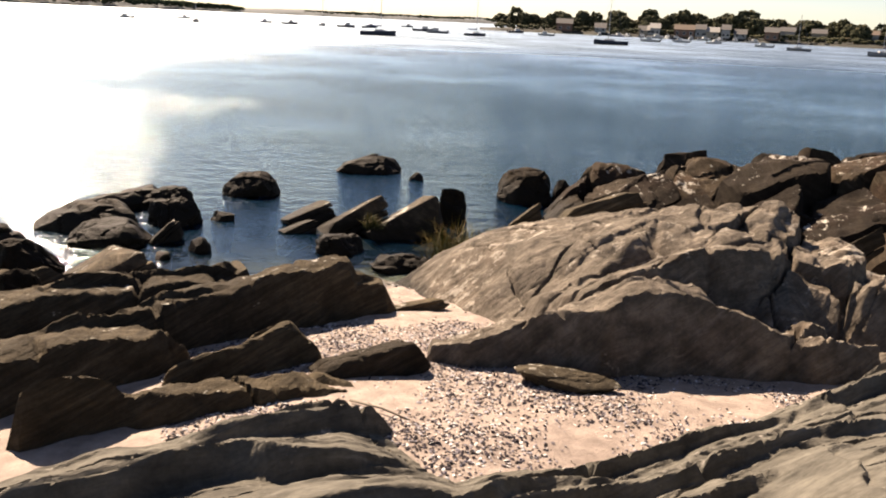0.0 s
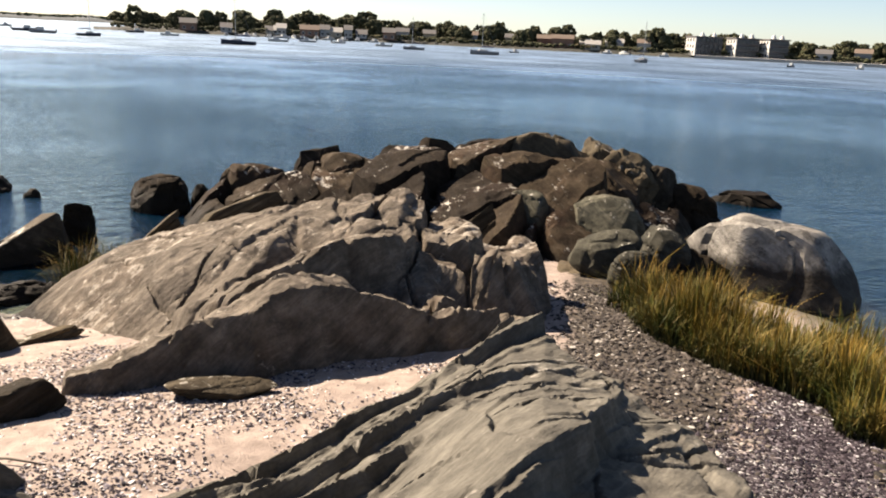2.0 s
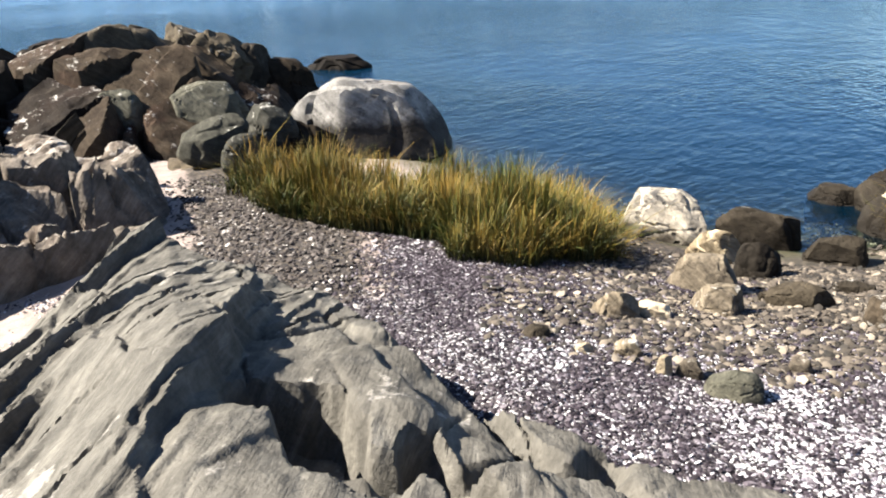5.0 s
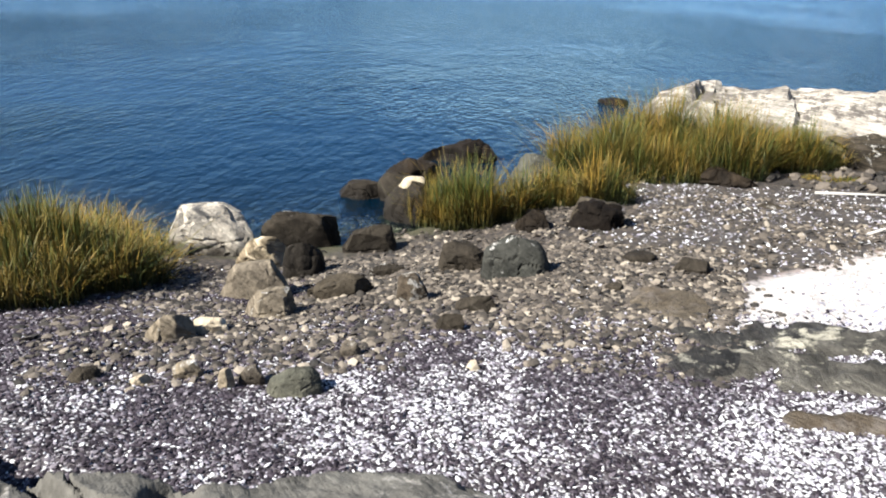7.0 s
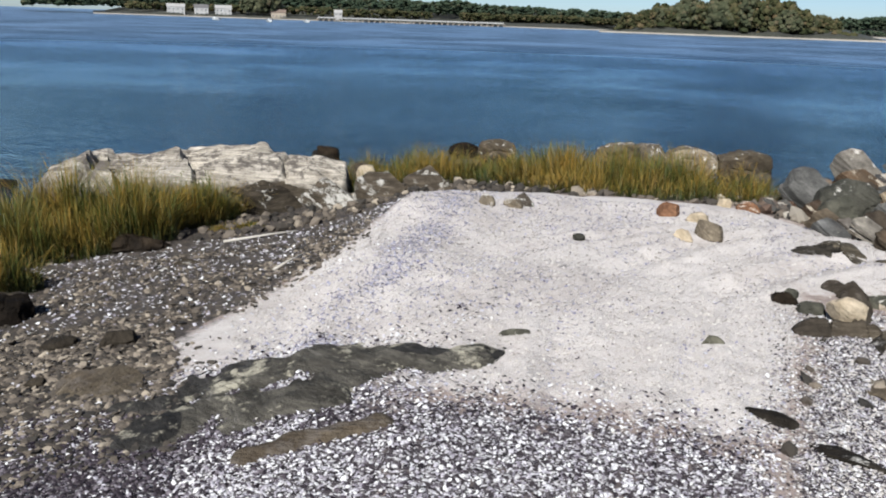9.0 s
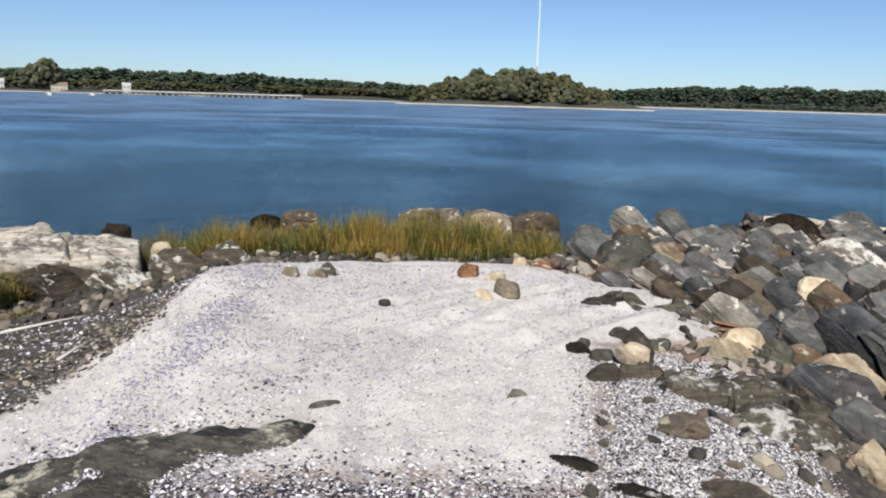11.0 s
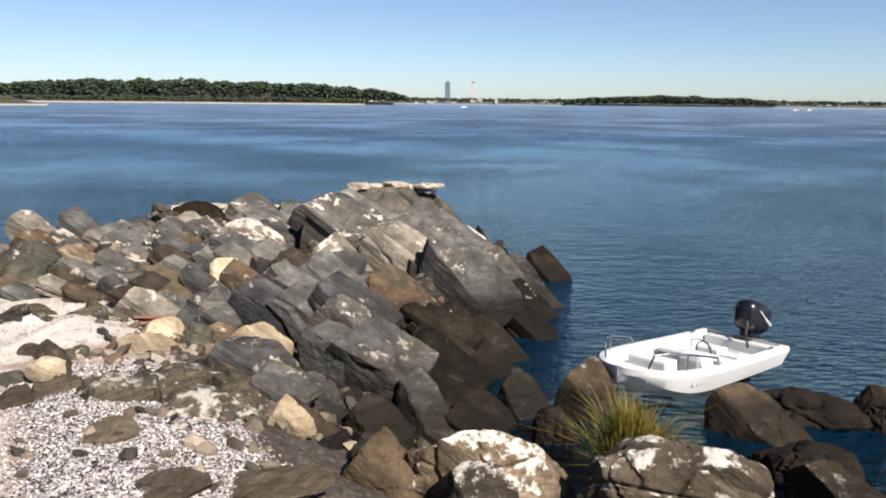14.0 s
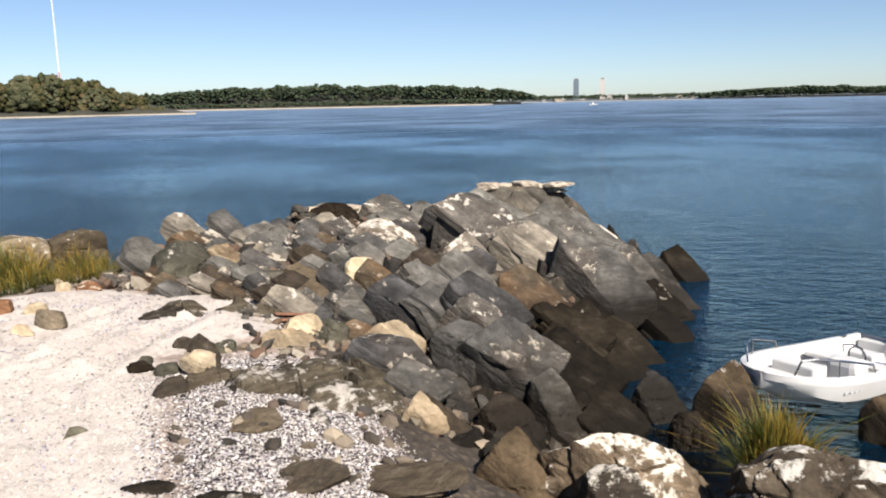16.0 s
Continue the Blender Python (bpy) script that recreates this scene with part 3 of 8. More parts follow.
def part(name, bm, material, parent, label="", smooth=False):
    me = bpy.data.meshes.new(name)
    bmesh.ops.recalc_face_normals(bm, faces=bm.faces)
    for f in bm.faces:
        f.smooth = smooth
    bm.to_mesh(me)
    bm.free()
    me.materials.append(material)
    ob = new(name, me)
    if parent is not None:
        ob.parent = parent
    if label:
        ob["label"] = label
    return ob


def box_bm(x0, x1, y0, y1, z0, z1, bevel=0.0):
    bm = bmesh.new()
    bmesh.ops.create_cube(bm, size=1.0, matrix=Matrix.Translation(((x0 + x1) / 2, (y0 + y1) / 2, (z0 + z1) / 2)) @ Matrix.Diagonal((x1 - x0, y1 - y0, z1 - z0, 1)))
    if bevel:
        bmesh.ops.bevel(bm, geom=bm.edges[:], offset=bevel, segments=2, affect="EDGES", profile=0.6)
    return bm


def tube_bm(points, radius, sides=8, taper=1.0):
    """A round tube along points."""
    bm = bmesh.new()
    pts = [Vector(p) for p in points]
    rings = []
    for i, p in enumerate(pts):
        d = (pts[min(i + 1, len(pts) - 1)] - pts[max(i - 1, 0)]).normalized()
        side = d.cross(Vector((0, 0, 1)))
        side = side.normalized() if side.length > 0.05 else Vector((1, 0, 0))
        up = side.cross(d)
        r = radius * (1 + (taper - 1) * i / (len(pts) - 1))
        rings.append([bm.verts.new(p + r * (math.cos(a) * side + math.sin(a) * up)) for a in np.linspace(0, 2 * math.pi, sides, endpoint=False)])
    for a, b in zip(rings, rings[1:]):
        for k in range(sides):
            bm.faces.new((a[k], a[(k + 1) % sides], b[(k + 1) % sides], b[k]))
    bm.faces.new(rings[0])
    bm.faces.new(rings[-1])
    return bm


def ico(level):
    bm = bmesh.new()
    bmesh.ops.create_icosphere(bm, subdivisions=level, radius=1.0)
    v = np.array([x.co[:] for x in bm.verts])
    f = np.array([[x.index for x in face.verts] for face in bm.faces])
    bm.free()
    return v, f


ICO = {k: ico(k) for k in (1, 2, 4, 5, 6)}
serial = [11]


def frame_of(long, up):
    """Rows: long axis, third axis, upper face normal."""
    a = np.array(long, float) / np.linalg.norm(long)
    c = np.array(up, float) - a * np.dot(up, a)
    c /= np.linalg.norm(c)
    return np.stack([a, np.cross(c, a), c])


POINT_FRAME = frame_of((0.74, -0.4, -0.54), (0.35, -0.45, 0.82))
COVE_FRAME = frame_of((0.85, 0.35, 0.4), (-0.45, 0.1, 0.9))
FRAMES = {"block": POINT_FRAME, "blockbrown": POINT_FRAME, "blockwhite": POINT_FRAME, "blockstripe": POINT_FRAME, "blockwet": POINT_FRAME, "palerock": POINT_FRAME, "whitedark": POINT_FRAME, "speckle": POINT_FRAME, "darkflat": POINT_FRAME, "ledge": COVE_FRAME, "darkledge": COVE_FRAME}


def rock_form(dirs, rng, boxy, cuts, skew, sharp, axes=None):
    """A unit boulder: a block bounded by the joints of the bedrock where it has any, else a rounded box; cut by chance planes."""
    if axes is not None:
        half = (1.25, rng.uniform(0.8, 1.05), rng.uniform(0.5, 0.85))
        planes = [(sg * axes[k], half[k] * rng.uniform(0.85, 1.1)) for k in range(3) for sg in (-1, 1)]
        for k in range(7):
            sg = rng.choice((-1.0, 1.0), 3)
            sg[rng.randint(3)] *= rng.choice((0.0, 0.35))
            n = (sg / half * rng.uniform(0.6, 1.3, 3)) @ axes
            n /= np.linalg.norm(n)
            reach = sum(half[j] * abs(float(n @ axes[j])) for j in range(3))
            planes.append((n, reach * rng.uniform(0.66, 0.93)))
        total = 0.0
        for n, d in planes:
            n = n + rng.normal(0, 0.1, 3)
            n /= np.linalg.norm(n)
            total = total + np.maximum(dirs @ n / d, 0) ** 26
        p = dirs / (total ** (1 / 26))[:, None]
    else:
        p = dirs / ((np.abs(dirs) ** boxy).sum(1) ** (1 / boxy))[:, None]
        p = p / np.abs(p).max()
        for k in range(cuts + 9):
            nrm = rng.normal(size=3) * (1.0, 1.0, 0.9)
            nrm /= np.linalg.norm(nrm)
            reach = (p @ nrm).max()
            s = np.maximum(p @ nrm - reach * (rng.uniform(0.66, 0.9) if k < cuts else rng.uniform(0.86, 0.96)), 0)
            p = p - nrm * s[:, None]
    p = p / np.abs(p).max(0)
    up = np.clip(p[:, 2], 0, None)
    p[:, 0] *= 1 - 0.25 * sharp * up
    p[:, 1] *= 1 - 0.3 * sharp * up
    p[:, 2] *= 1 + 0.28 * skew * p[:, 0]
    p[:, 0] += 0.25 * skew * up
    return p


def block_form(rng, axes):
    """A joint block far off: a box along the joints, its corners split away, edges a little worn. Points and triangles."""
    half = np.array((1.25, rng.uniform(0.75, 1.05), rng.uniform(0.45, 0.8)))
    bm = bmesh.new()
    bmesh.ops.create_cube(bm, size=2.0)
    for v in bm.verts:
        v.co = Vector(((np.array(v.co) + rng.normal(0, 0.08, 3)) * half) @ axes)
    for k in range(5):
        sg = rng.choice((-1.0, 1.0), 3)
        sg[rng.randint(3)] *= rng.choice((0.0, 0.35))
        n = (sg / half * rng.uniform(0.6, 1.3, 3)) @ axes
        n /= np.linalg.norm(n)
        d = max(float(np.array(v.co) @ n) for v in bm.verts) * rng.uniform(0.68, 0.93)
        bmesh.ops.bisect_plane(bm, geom=bm.verts[:] + bm.edges[:] + bm.faces[:], plane_co=Vector(n * d), plane_no=Vector(n), clear_outer=True)
        bmesh.ops.holes_fill(bm, edges=[e for e in bm.edges if e.is_boundary])
    reach = [float(np.array(v.co) @ axes[2]) for v in bm.verts]
    cuts = np.sort(min(reach) + (max(reach) - min(reach)) * rng.uniform(0.2, 0.8, rng.randint(1, 4)))
    ends = [min(reach) - 1] + list(cuts) + [max(reach) + 1]
    points, tris = np.zeros((0, 3)), np.zeros((0, 3), int)
    for lo, hi in zip(ends, ends[1:]):  # beds parted along the layering, each slipped a little on the next
        bed = bm.copy()
        for d, n in ((hi - 0.015, axes[2]), (-lo - 0.015, -axes[2])):
            bmesh.ops.bisect_plane(bed, geom=bed.verts[:] + bed.edges[:] + bed.faces[:], plane_co=Vector(n * d), plane_no=Vector(n), clear_outer=True)
            bmesh.ops.holes_fill(bed, edges=[e for e in bed.edges if e.is_boundary])
        if len(bed.verts) > 3:
            n = rng.normal(0, 1, 3)
            n /= np.linalg.norm(n)
            d = max(float(np.array(v.co) @ n) for v in bed.verts) * rng.uniform(0.72, 0.95)
            bmesh.ops.bisect_plane(bed, geom=bed.verts[:] + bed.edges[:] + bed.faces[:], plane_co=Vector(n * d), plane_no=Vector(n), clear_outer=True)
            bmesh.ops.holes_fill(bed, edges=[e for e in bed.edges if e.is_boundary])
            bmesh.ops.bevel(bed, geom=bed.edges[:], offset=0.028, segments=1, affect="EDGES")
            bmesh.ops.triangulate(bed, faces=bed.faces[:])
            bmesh.ops.subdivide_edges(bed, edges=[e for e in bed.edges if e.calc_length() > 0.35], cuts=2)
            bmesh.ops.triangulate(bed, faces=bed.faces[:])
            bmesh.ops.recalc_face_normals(bed, faces=bed.faces[:])
            bed.verts.index_update()
            v = np.array([x.co[:] for x in bed.verts]) + (axes[0] * rng.normal(0, 0.07) + axes[1] * rng.normal(0, 0.07))
            tris = np.concatenate([tris, np.array([[x.index for x in face.verts] for face in bed.faces]) + len(points)])
            points = np.concatenate([points, v])
        bed.free()
    bm.free()
    v, f = points, tris
    return v / np.abs(v).max(0), f


KIND = {"block": (3.6, 10), "blockbrown": (3.4, 10), "blockstripe": (4.5, 6), "blockwhite": (3.4, 10), "slate": (2.8, 7), "ledge": (2.8, 8), "white": (2.2, 9), "dark": (2.8, 13),
        "pile": (3.0, 15), "pilegrey": (3.0, 14), "slate": (2.8, 10), "darkflat": (3.5, 6), "flatledge": (3.2, 5), "crust": (3.2, 12), "palestripe": (3.8, 15), "whitecap": (9, 2)}
WORDS = {"ledge": "grey-brown layered rock wedge at the cove", "dark": "dark weed-stained rock at the waterline", "darkledge": "dark brown layered rock standing in water",
         "pile": "rust-brown boulder in a heap of rocks", "darkpile": "dark brown boulder in a heap of rocks", "pilegrey": "weathered grey boulder in a heap of rocks",
         "slate": "smooth green-grey stone with pale streaks", "white": "pale quartz rock with dark patches and wet foot", "marble": "white-veined marble boulder",
         "wetstone": "damp dark stone lying on the shore", "band": "cream and grey banded stone", "vein": "grey stone laced with pale veins", "pale": "pale cream stone on the shells",
         "palerock": "cream-coloured rock among dark blocks", "tan": "low tan rock breaking through the shells", "wedge": "dark stone with white quartz top",
         "cap": "cream quartz stone", "whitecap": "bleached flaking cap of the rocky point", "darkflat": "low dark flat rock strata", "flatledge": "flat grey-green ledge among shells",
         "speckle": "dark rock speckled with white quartz", "darkspeck": "dark flecked rock in white shell sand", "red": "rust-red stone in the rubble",
         "block": "angular dark grey schist block on the point", "blockbrown": "angular brown schist block on the point", "blockstripe": "striped tan and grey schist block",
         "blockwhite": "schist block with white quartz patches", "rubble": "heap of cream and rust-red rubble", "whitedark": "dark brown boulder with pale crusted top",
         "palestripe": "long pale streaked boulder", "blockwet": "wet dark brown schist block at the waterline", "crust": "dark boulder crusted with white barnacles"}

WORN = {"wetstone": 0.6, "slate": 0.8, "marble": 0.7, "vein": 0.7, "band": 0.8, "tan": 0.5, "white": 0.7, "pale": 0.6, "flatledge": 0.5}


def rock(x, y, z, w, d, h, turn, style, skew=0.0, sharp=0.5, dip=0, label=""):
    """A boulder w wide, d deep and h high above z, turned about the vertical, its foot sunk into the ground."""
    serial[0] += 1
    rng = np.random.RandomState(serial[0] * 7 + 3)
    boxy, cuts = KIND.get(style, (3.6, 15))
    size = max(w, d, h)
    dist = math.hypot(x, y)
    level = 6 if size / dist > 0.22 else 5 if size / dist > 0.045 else 4
    jointed = style in FRAMES
    if jointed and dist > 11.5:
        p, faces = block_form(rng, FRAMES[style])
        dirs = p / np.linalg.norm(p, axis=1)[:, None]
    else:
        dirs, faces = ICO[level]
        p = rock_form(dirs, rng, boxy, cuts, 0.0 if jointed else skew, 0.4 * sharp if jointed else sharp, FRAMES.get(style))
    foot = 0.2 * h if style in ("cap", "whitecap") else max(0.25 * h, z - float(ground_z(x, y)[0]) + 0.06)
    lo, hi = p.min(0), p.max(0)
    p[:, 0] = ((p[:, 0] - lo[0]) / (hi[0] - lo[0]) - 0.5) * w
    p[:, 1] = ((p[:, 1] - lo[1]) / (hi[1] - lo[1]) - 0.5) * d
    p[:, 2] = np.where(p[:, 2] > 0, p[:, 2] / hi[2] * h, p[:, 2] / -lo[2] * foot)
    q = p + rng.uniform(0, 60, 3)
    k = 1.0 / size
    bed = np.array([0.45 * rng.uniform(-1, 1), 0.5, 0.75])
    bed /= np.linalg.norm(bed)
    s = q @ bed + 0.05 * vnoise(q * 2.5 * k, 4)
    groove = np.abs((s / (0.3 * size + 0.03)) % 1.0 - 0.5)
    relief = (0.008 if jointed else 0.022) * size * fbm(q * 1.9 * k, 3, 2) - (0.016 if jointed else 0.05) * size * np.clip(0.09 - np.abs(vnoise(q * 2.6 * k, 5)), 0, 1) / 0.09
    relief -= (0.035 if serial[0] % 3 == 0 else 0.006) * size * np.clip(0.05 - groove, 0, 1) / 0.05
    relief += 0.014 * min(size, 1.2) * fbm(q * 8.0 / max(size, 0.6), 4, 6, 0.6)
    relief *= WORN.get(style, 1.0)
    if style not in WORN and not jointed and size > 0.5 and style not in ("cap", "whitecap"):
        relief += 0.05 * size * (np.abs(fbm(q * 2.3 * k, 3, 1)) - 0.3) - 0.03 * size * np.clip(0.12 - np.abs(vnoise(q * 4.1 * k, 7)), 0, 1) / 0.12
    p = p + dirs * relief[:, None] * np.array([1, 1, 0.8])
    ob = mesh_object("boulder" if size > 0.55 else "stone", p, faces, ROCK[style], smooth=True, sharp=21, matrix=pose(x, y, z, dip, 0, turn))
    tagged(ob, label or WORDS[style], "rock", {"block": "blocks of the rocky point", "blockwet": "blocks of the rocky point", "blockbrown": "blocks of the rocky point", "blockwhite": "blocks of the rocky point", "pile": "boulders of the heap",
           "pilegrey": "boulders of the heap", "dark": "dark shore rocks", "ledge": "rock wedges by the cove"}.get(style, ""))
    return ob


# ---- ground, sea bed and water ----
def polar_grid(radii, az0, az1, count):
    az = np.radians(np.linspace(az0, az1, count, endpoint=az1 - az0 < 359))
    rr, aa = np.meshgrid(radii, az)
    x, y = (rr * np.sin(aa)).ravel(), (rr * np.cos(aa)).ravel()
    nr = len(radii)
    na = len(az)
    closed = az1 - az0 > 359
    i, j = np.meshgrid(np.arange(na if closed else na - 1), np.arange(nr - 1), indexing="ij")
    i2 = (i + 1) % na
    faces = np.stack([i * nr + j, i * nr + j + 1, i2 * nr + j + 1, i2 * nr + j], -1).reshape(-1, 4)
    return x, y, faces


def rect_grid(bearing_deg, a0, a1, na, b0, b1, nb):
    """A grid whose rows run along a bearing: a along it, b to its left."""
    g = radians(bearing_deg)
    aa, bb = np.meshgrid(np.linspace(a0, a1, na), np.linspace(b0, b1, nb), indexing="ij")
    x = (aa * math.sin(g) - bb * math.cos(g)).ravel()
    y = (aa * math.cos(g) + bb * math.sin(g)).ravel()
    i, j = np.meshgrid(np.arange(na - 1), np.arange(nb - 1), indexing="ij")
    return x, y, np.stack([i * nb + j, (i + 1) * nb + j, (i + 1) * nb + j + 1, i * nb + j + 1], -1).reshape(-1, 4)


def blob(x, y, cx, cy, rx, ry, turn=0.0):
    a = radians(turn)
    u, v = (x - cx) * math.cos(a) + (y - cy) * math.sin(a), -(x - cx) * math.sin(a) + (y - cy) * math.cos(a)
    return np.clip(1.5 - np.sqrt((u / rx) ** 2 + (v / ry) ** 2), 0, 1) if rx else 0


def cover(x, y):
    """How much white shell hash, dark loose shells and cobble lie at a place."""
    az, r = np.degrees(np.arctan2(x, y)), np.hypot(x, y)

    def soft(v, a, b):
        return np.clip((v - a) / (b - a), 0, 1)

    side = (y + 2.7) * 2.6 - (x - 8.0) * -4.8  # south of the line from (8.0, -2.7) to (10.6, -7.5)
    bank = np.clip(0.5 - side / 5.4 / 0.8, 0, 1) * (az > 100)
    bench = bank * (1 - soft(az, 150.5, 153.5)) * soft(r, 5.6, 6.6) * (1 - soft(r, 14.4, 15.2))
    bench = np.maximum(bench, soft(az, 149, 152) * (1 - soft(az, 163, 167)) * soft(r - (az - 152) * 0.1, 9.6, 10.6) * (1 - soft(r, 14, 15)))
    loose = soft(az, 41, 47) * (1 - soft(az, 118, 132)) * (1 - soft(r, 6.4, 7.6))
    loose = np.maximum(loose, soft(az, 46, 52) * (1 - soft(az, 70, 78)) * (1 - soft(r, 9.0, 9.8)))
    loose = np.maximum(loose, soft(az, 98, 101) * (1 - soft(az, 110, 114)) * soft(r, 9.5, 10.2) * (1 - soft(r, 13, 14)) * 0.35)
    loose = np.maximum(loose, soft(az, 150, 156) * (1 - soft(az, 190, 194)) * soft(r, 4.6, 5.2) * (1 - soft(r - np.maximum(az - 166, 0) * 0.4, 9.4, 10.0)) * 0.9)
    rocky = 1 - soft(x + 0.62 * y + 3.0, -0.25, 0.25)  # west of the line where the shells give way to wet blocks
    rocky = rocky * ((az > 140) | (az < -120)) * soft(r, 4.6, 5.2)
    loose = loose * (1 - rocky)
    loose = np.maximum(loose, soft(az, 118, 124) * (1 - soft(az, 150, 156)) * (1 - soft(r, 5.6, 6.6)) * 0.7)
    streak = 0.36 * np.maximum(blob(x, y, 8.4, -6.2, 0.35, 2.6, 12), blob(x, y, 6.6, -6.4, 0.3, 1.6, 20))
    loose = np.maximum(loose, streak)
    bench = np.maximum(bench, 0.85 * np.clip(1.3 - from_line(x, y, ((4.62, 6.01), (4.44, 5.17), (4.27, 4.47), (4.14, 3.93))) / 0.28, 0, 1))
    loose = loose * (1 - 0.7 * (bench > 0.5) * (az < 70))
    cob = soft(az, 33, 37) * (1 - soft(az, 44, 50)) * soft(r, 6.0, 6.8)
    cob = np.maximum(cob, soft(az, 62, 70) * soft(r, 6.0, 7.2) * (1 - soft(az, 104, 112)))
    cob = np.maximum(cob, soft(az, 96, 101) * (1 - bank) * soft(r, 7.4, 8.2))
    cob = np.maximum(cob, soft(r, 14.6, 15.4) * soft(az, 100, 110))
    cob = np.maximum(cob, rocky)
    return bench, loose, cob


def ring_mesh(radii, az):
    """Closed rings round the origin, at the bearings az in degrees."""
    rr, aa = np.meshgrid(radii, np.radians(az))
    n, m = len(radii), len(az)
    i, j = np.meshgrid(np.arange(m), np.arange(n - 1), indexing="ij")
    k = (i + 1) % m
    return (rr * np.sin(aa)).ravel(), (rr * np.cos(aa)).ravel(), np.stack([i * n + j, k * n + j, k * n + j + 1, i * n + j + 1], -1).reshape(-1, 4)


radii = np.concatenate([np.linspace(0.05, 3, 10, endpoint=False), np.geomspace(3, 16, 210, endpoint=False), np.geomspace(16, 30, 40), np.geomspace(33, 4500, 28)])
gx, gy, gf = ring_mesh(radii, np.concatenate([np.arange(-180, -40, 2.5), np.arange(-40, 95, 0.7), np.arange(95, 170, 0.26), np.arange(170, 180, 0.7)]))
gzv = ground_z(gx, gy)
ground = mesh_object("ground", np.stack([gx, gy, gzv], 1), gf, GROUND, smooth=True)
ca = ground.data.color_attributes.new("cover", "FLOAT_COLOR", "POINT")
cw, cl, cc = cover(gx, gy)
ca.data.foreach_set("color", np.stack([cw, cl, cc, np.ones_like(cw)], 1).astype(np.float32).ravel())
tagged(ground, "beach of pink sand, white shell hash and cobbles running under the water", "ground", kind="structure")

wr = np.concatenate([np.linspace(5.5, 26, 150), np.geomspace(27, 4800, 60)])
wx, wy, wf = polar_grid(wr, -180, 180, 420)
water = mesh_object("water", np.stack([wx, wy, np.zeros_like(wx)], 1), wf[:, ::-1], WATER, smooth=True)
da = water.data.attributes.new("depth", "FLOAT", "POINT")
da.data.foreach_set("value", np.maximum(-ground_z(wx, wy), 0).astype(np.float32))
tagged(water, "calm rippled sea water, clear green over the shallows", "water", kind="structure")

# ---- bedrock: the ledge under foot and the big slab of the cove ----
LEDGE_AZ = (-180, -120, -60, -30, -19, -7, -2, 2, 6, 16, 22, 28, 31, 33.5, 36, 38.5, 41, 43, 48, 54, 66, 71.5, 78, 90, 120, 180)
LEDGE_R = (2.6, 3.2, 5.4, 6.1, 6.3, 6.4, 6.0, 5.5, 5.7, 6.1, 6.8, 8.0, 8.4, 8.1, 7.5, 7.0, 6.4, 6.1, 5.2, 4.3, 3.8, 3.6, 3.85, 3.6, 2.4, 2.6)
LEDGE_Z = (1.8, 1.6, 1.2, 1.02, 0.97, 0.95, 0.95, 0.97, 0.98, 1.0, 1.05, 1.18, 1.3, 1.4, 1.42, 1.45, 1.48, 1.5, 1.55, 1.62, 1.68, 1.66, 1.6, 1.7, 1.9, 1.8)


def saw(v, rise):
    f = v % 1.0
    return np.where(f < rise, f / rise, (1 - f) / (1 - rise))


def cell_rock(x, y, env, seed, along, length, width, dip, lift, crack, spread, rough=0.03):
    """Jointed bedrock: cells stretched along a bearing, each a tilted facet of its own about the height env, with clefts between."""
    rng = np.random.RandomState(seed)
    a = radians(along)
    ux, uy = math.sin(a), math.cos(a)
    wob = 0.09 * width
    u = (x * ux + y * uy + wob * fbm(flat(x, y, 1.1 / width), 2, 1)) / length
    v = (-x * uy + y * ux + wob * fbm(flat(x, y, 1.1 / width), 2, 2)) / width
    iu, iv = np.floor(u).astype(int), np.floor(v).astype(int)
    jit = rng.uniform(0.12, 0.88, (64, 64, 2))
    hgt = rng.normal(0, 1, (64, 64, 3))
    best = np.full((3, len(x)), 1e9)
    facet = np.zeros((2, len(x)))
    hue = rng.uniform(0, 1, (64, 64))
    for du in (-1, 0, 1):
        for dv in (-1, 0, 1):
            cu, cv = iu + du, iv + dv
            j = jit[cu % 64, cv % 64]
            pu, pv = u - cu - j[:, 0], v - cv - j[:, 1]
            d = np.maximum(np.abs(pu), np.abs(pv)) * 0.7 + 0.3 * np.hypot(pu, pv)
            g = hgt[cu % 64, cv % 64]
            z = lift * g[:, 0] - (dip + 0.13 * g[:, 1]) * pu * length + 0.16 * g[:, 2] * pv * width
            first = d < best[0]
            best[1] = np.where(first, best[0], np.minimum(best[1], d))
            facet[0] = np.where(first, z, facet[0])
            facet[1] = np.where(first, hue[cu % 64, cv % 64], facet[1])
            best[0] = np.where(first, d, best[0])
    cleft = np.clip(1 - (best[1] - best[0]) / spread, 0, 1)
    tiny = np.floor(2.4 * u + 0.9 * facet[1] * 7) * 1.7 + np.floor(2.1 * v + facet[1] * 5) * 2.3
    facet[0] = facet[0] + 0.045 * width * np.sin(tiny * 3.1 + facet[1] * 20)
    chip = 0.05 * np.abs(vnoise(flat(x, y, 2.2), 6)) + 0.03 * (saw((x * 0.5 + y * 0.3) / 0.5 + facet[1] * 7, 0.3) - 0.5)
    chip = chip * min(1.0, width / 0.6)
    return env + facet[0] - crack * np.clip((cleft - 0.2) / 0.5, 0, 1) - chip + rough * fbm(flat(x, y, 3.0), 4, 5), facet[1]


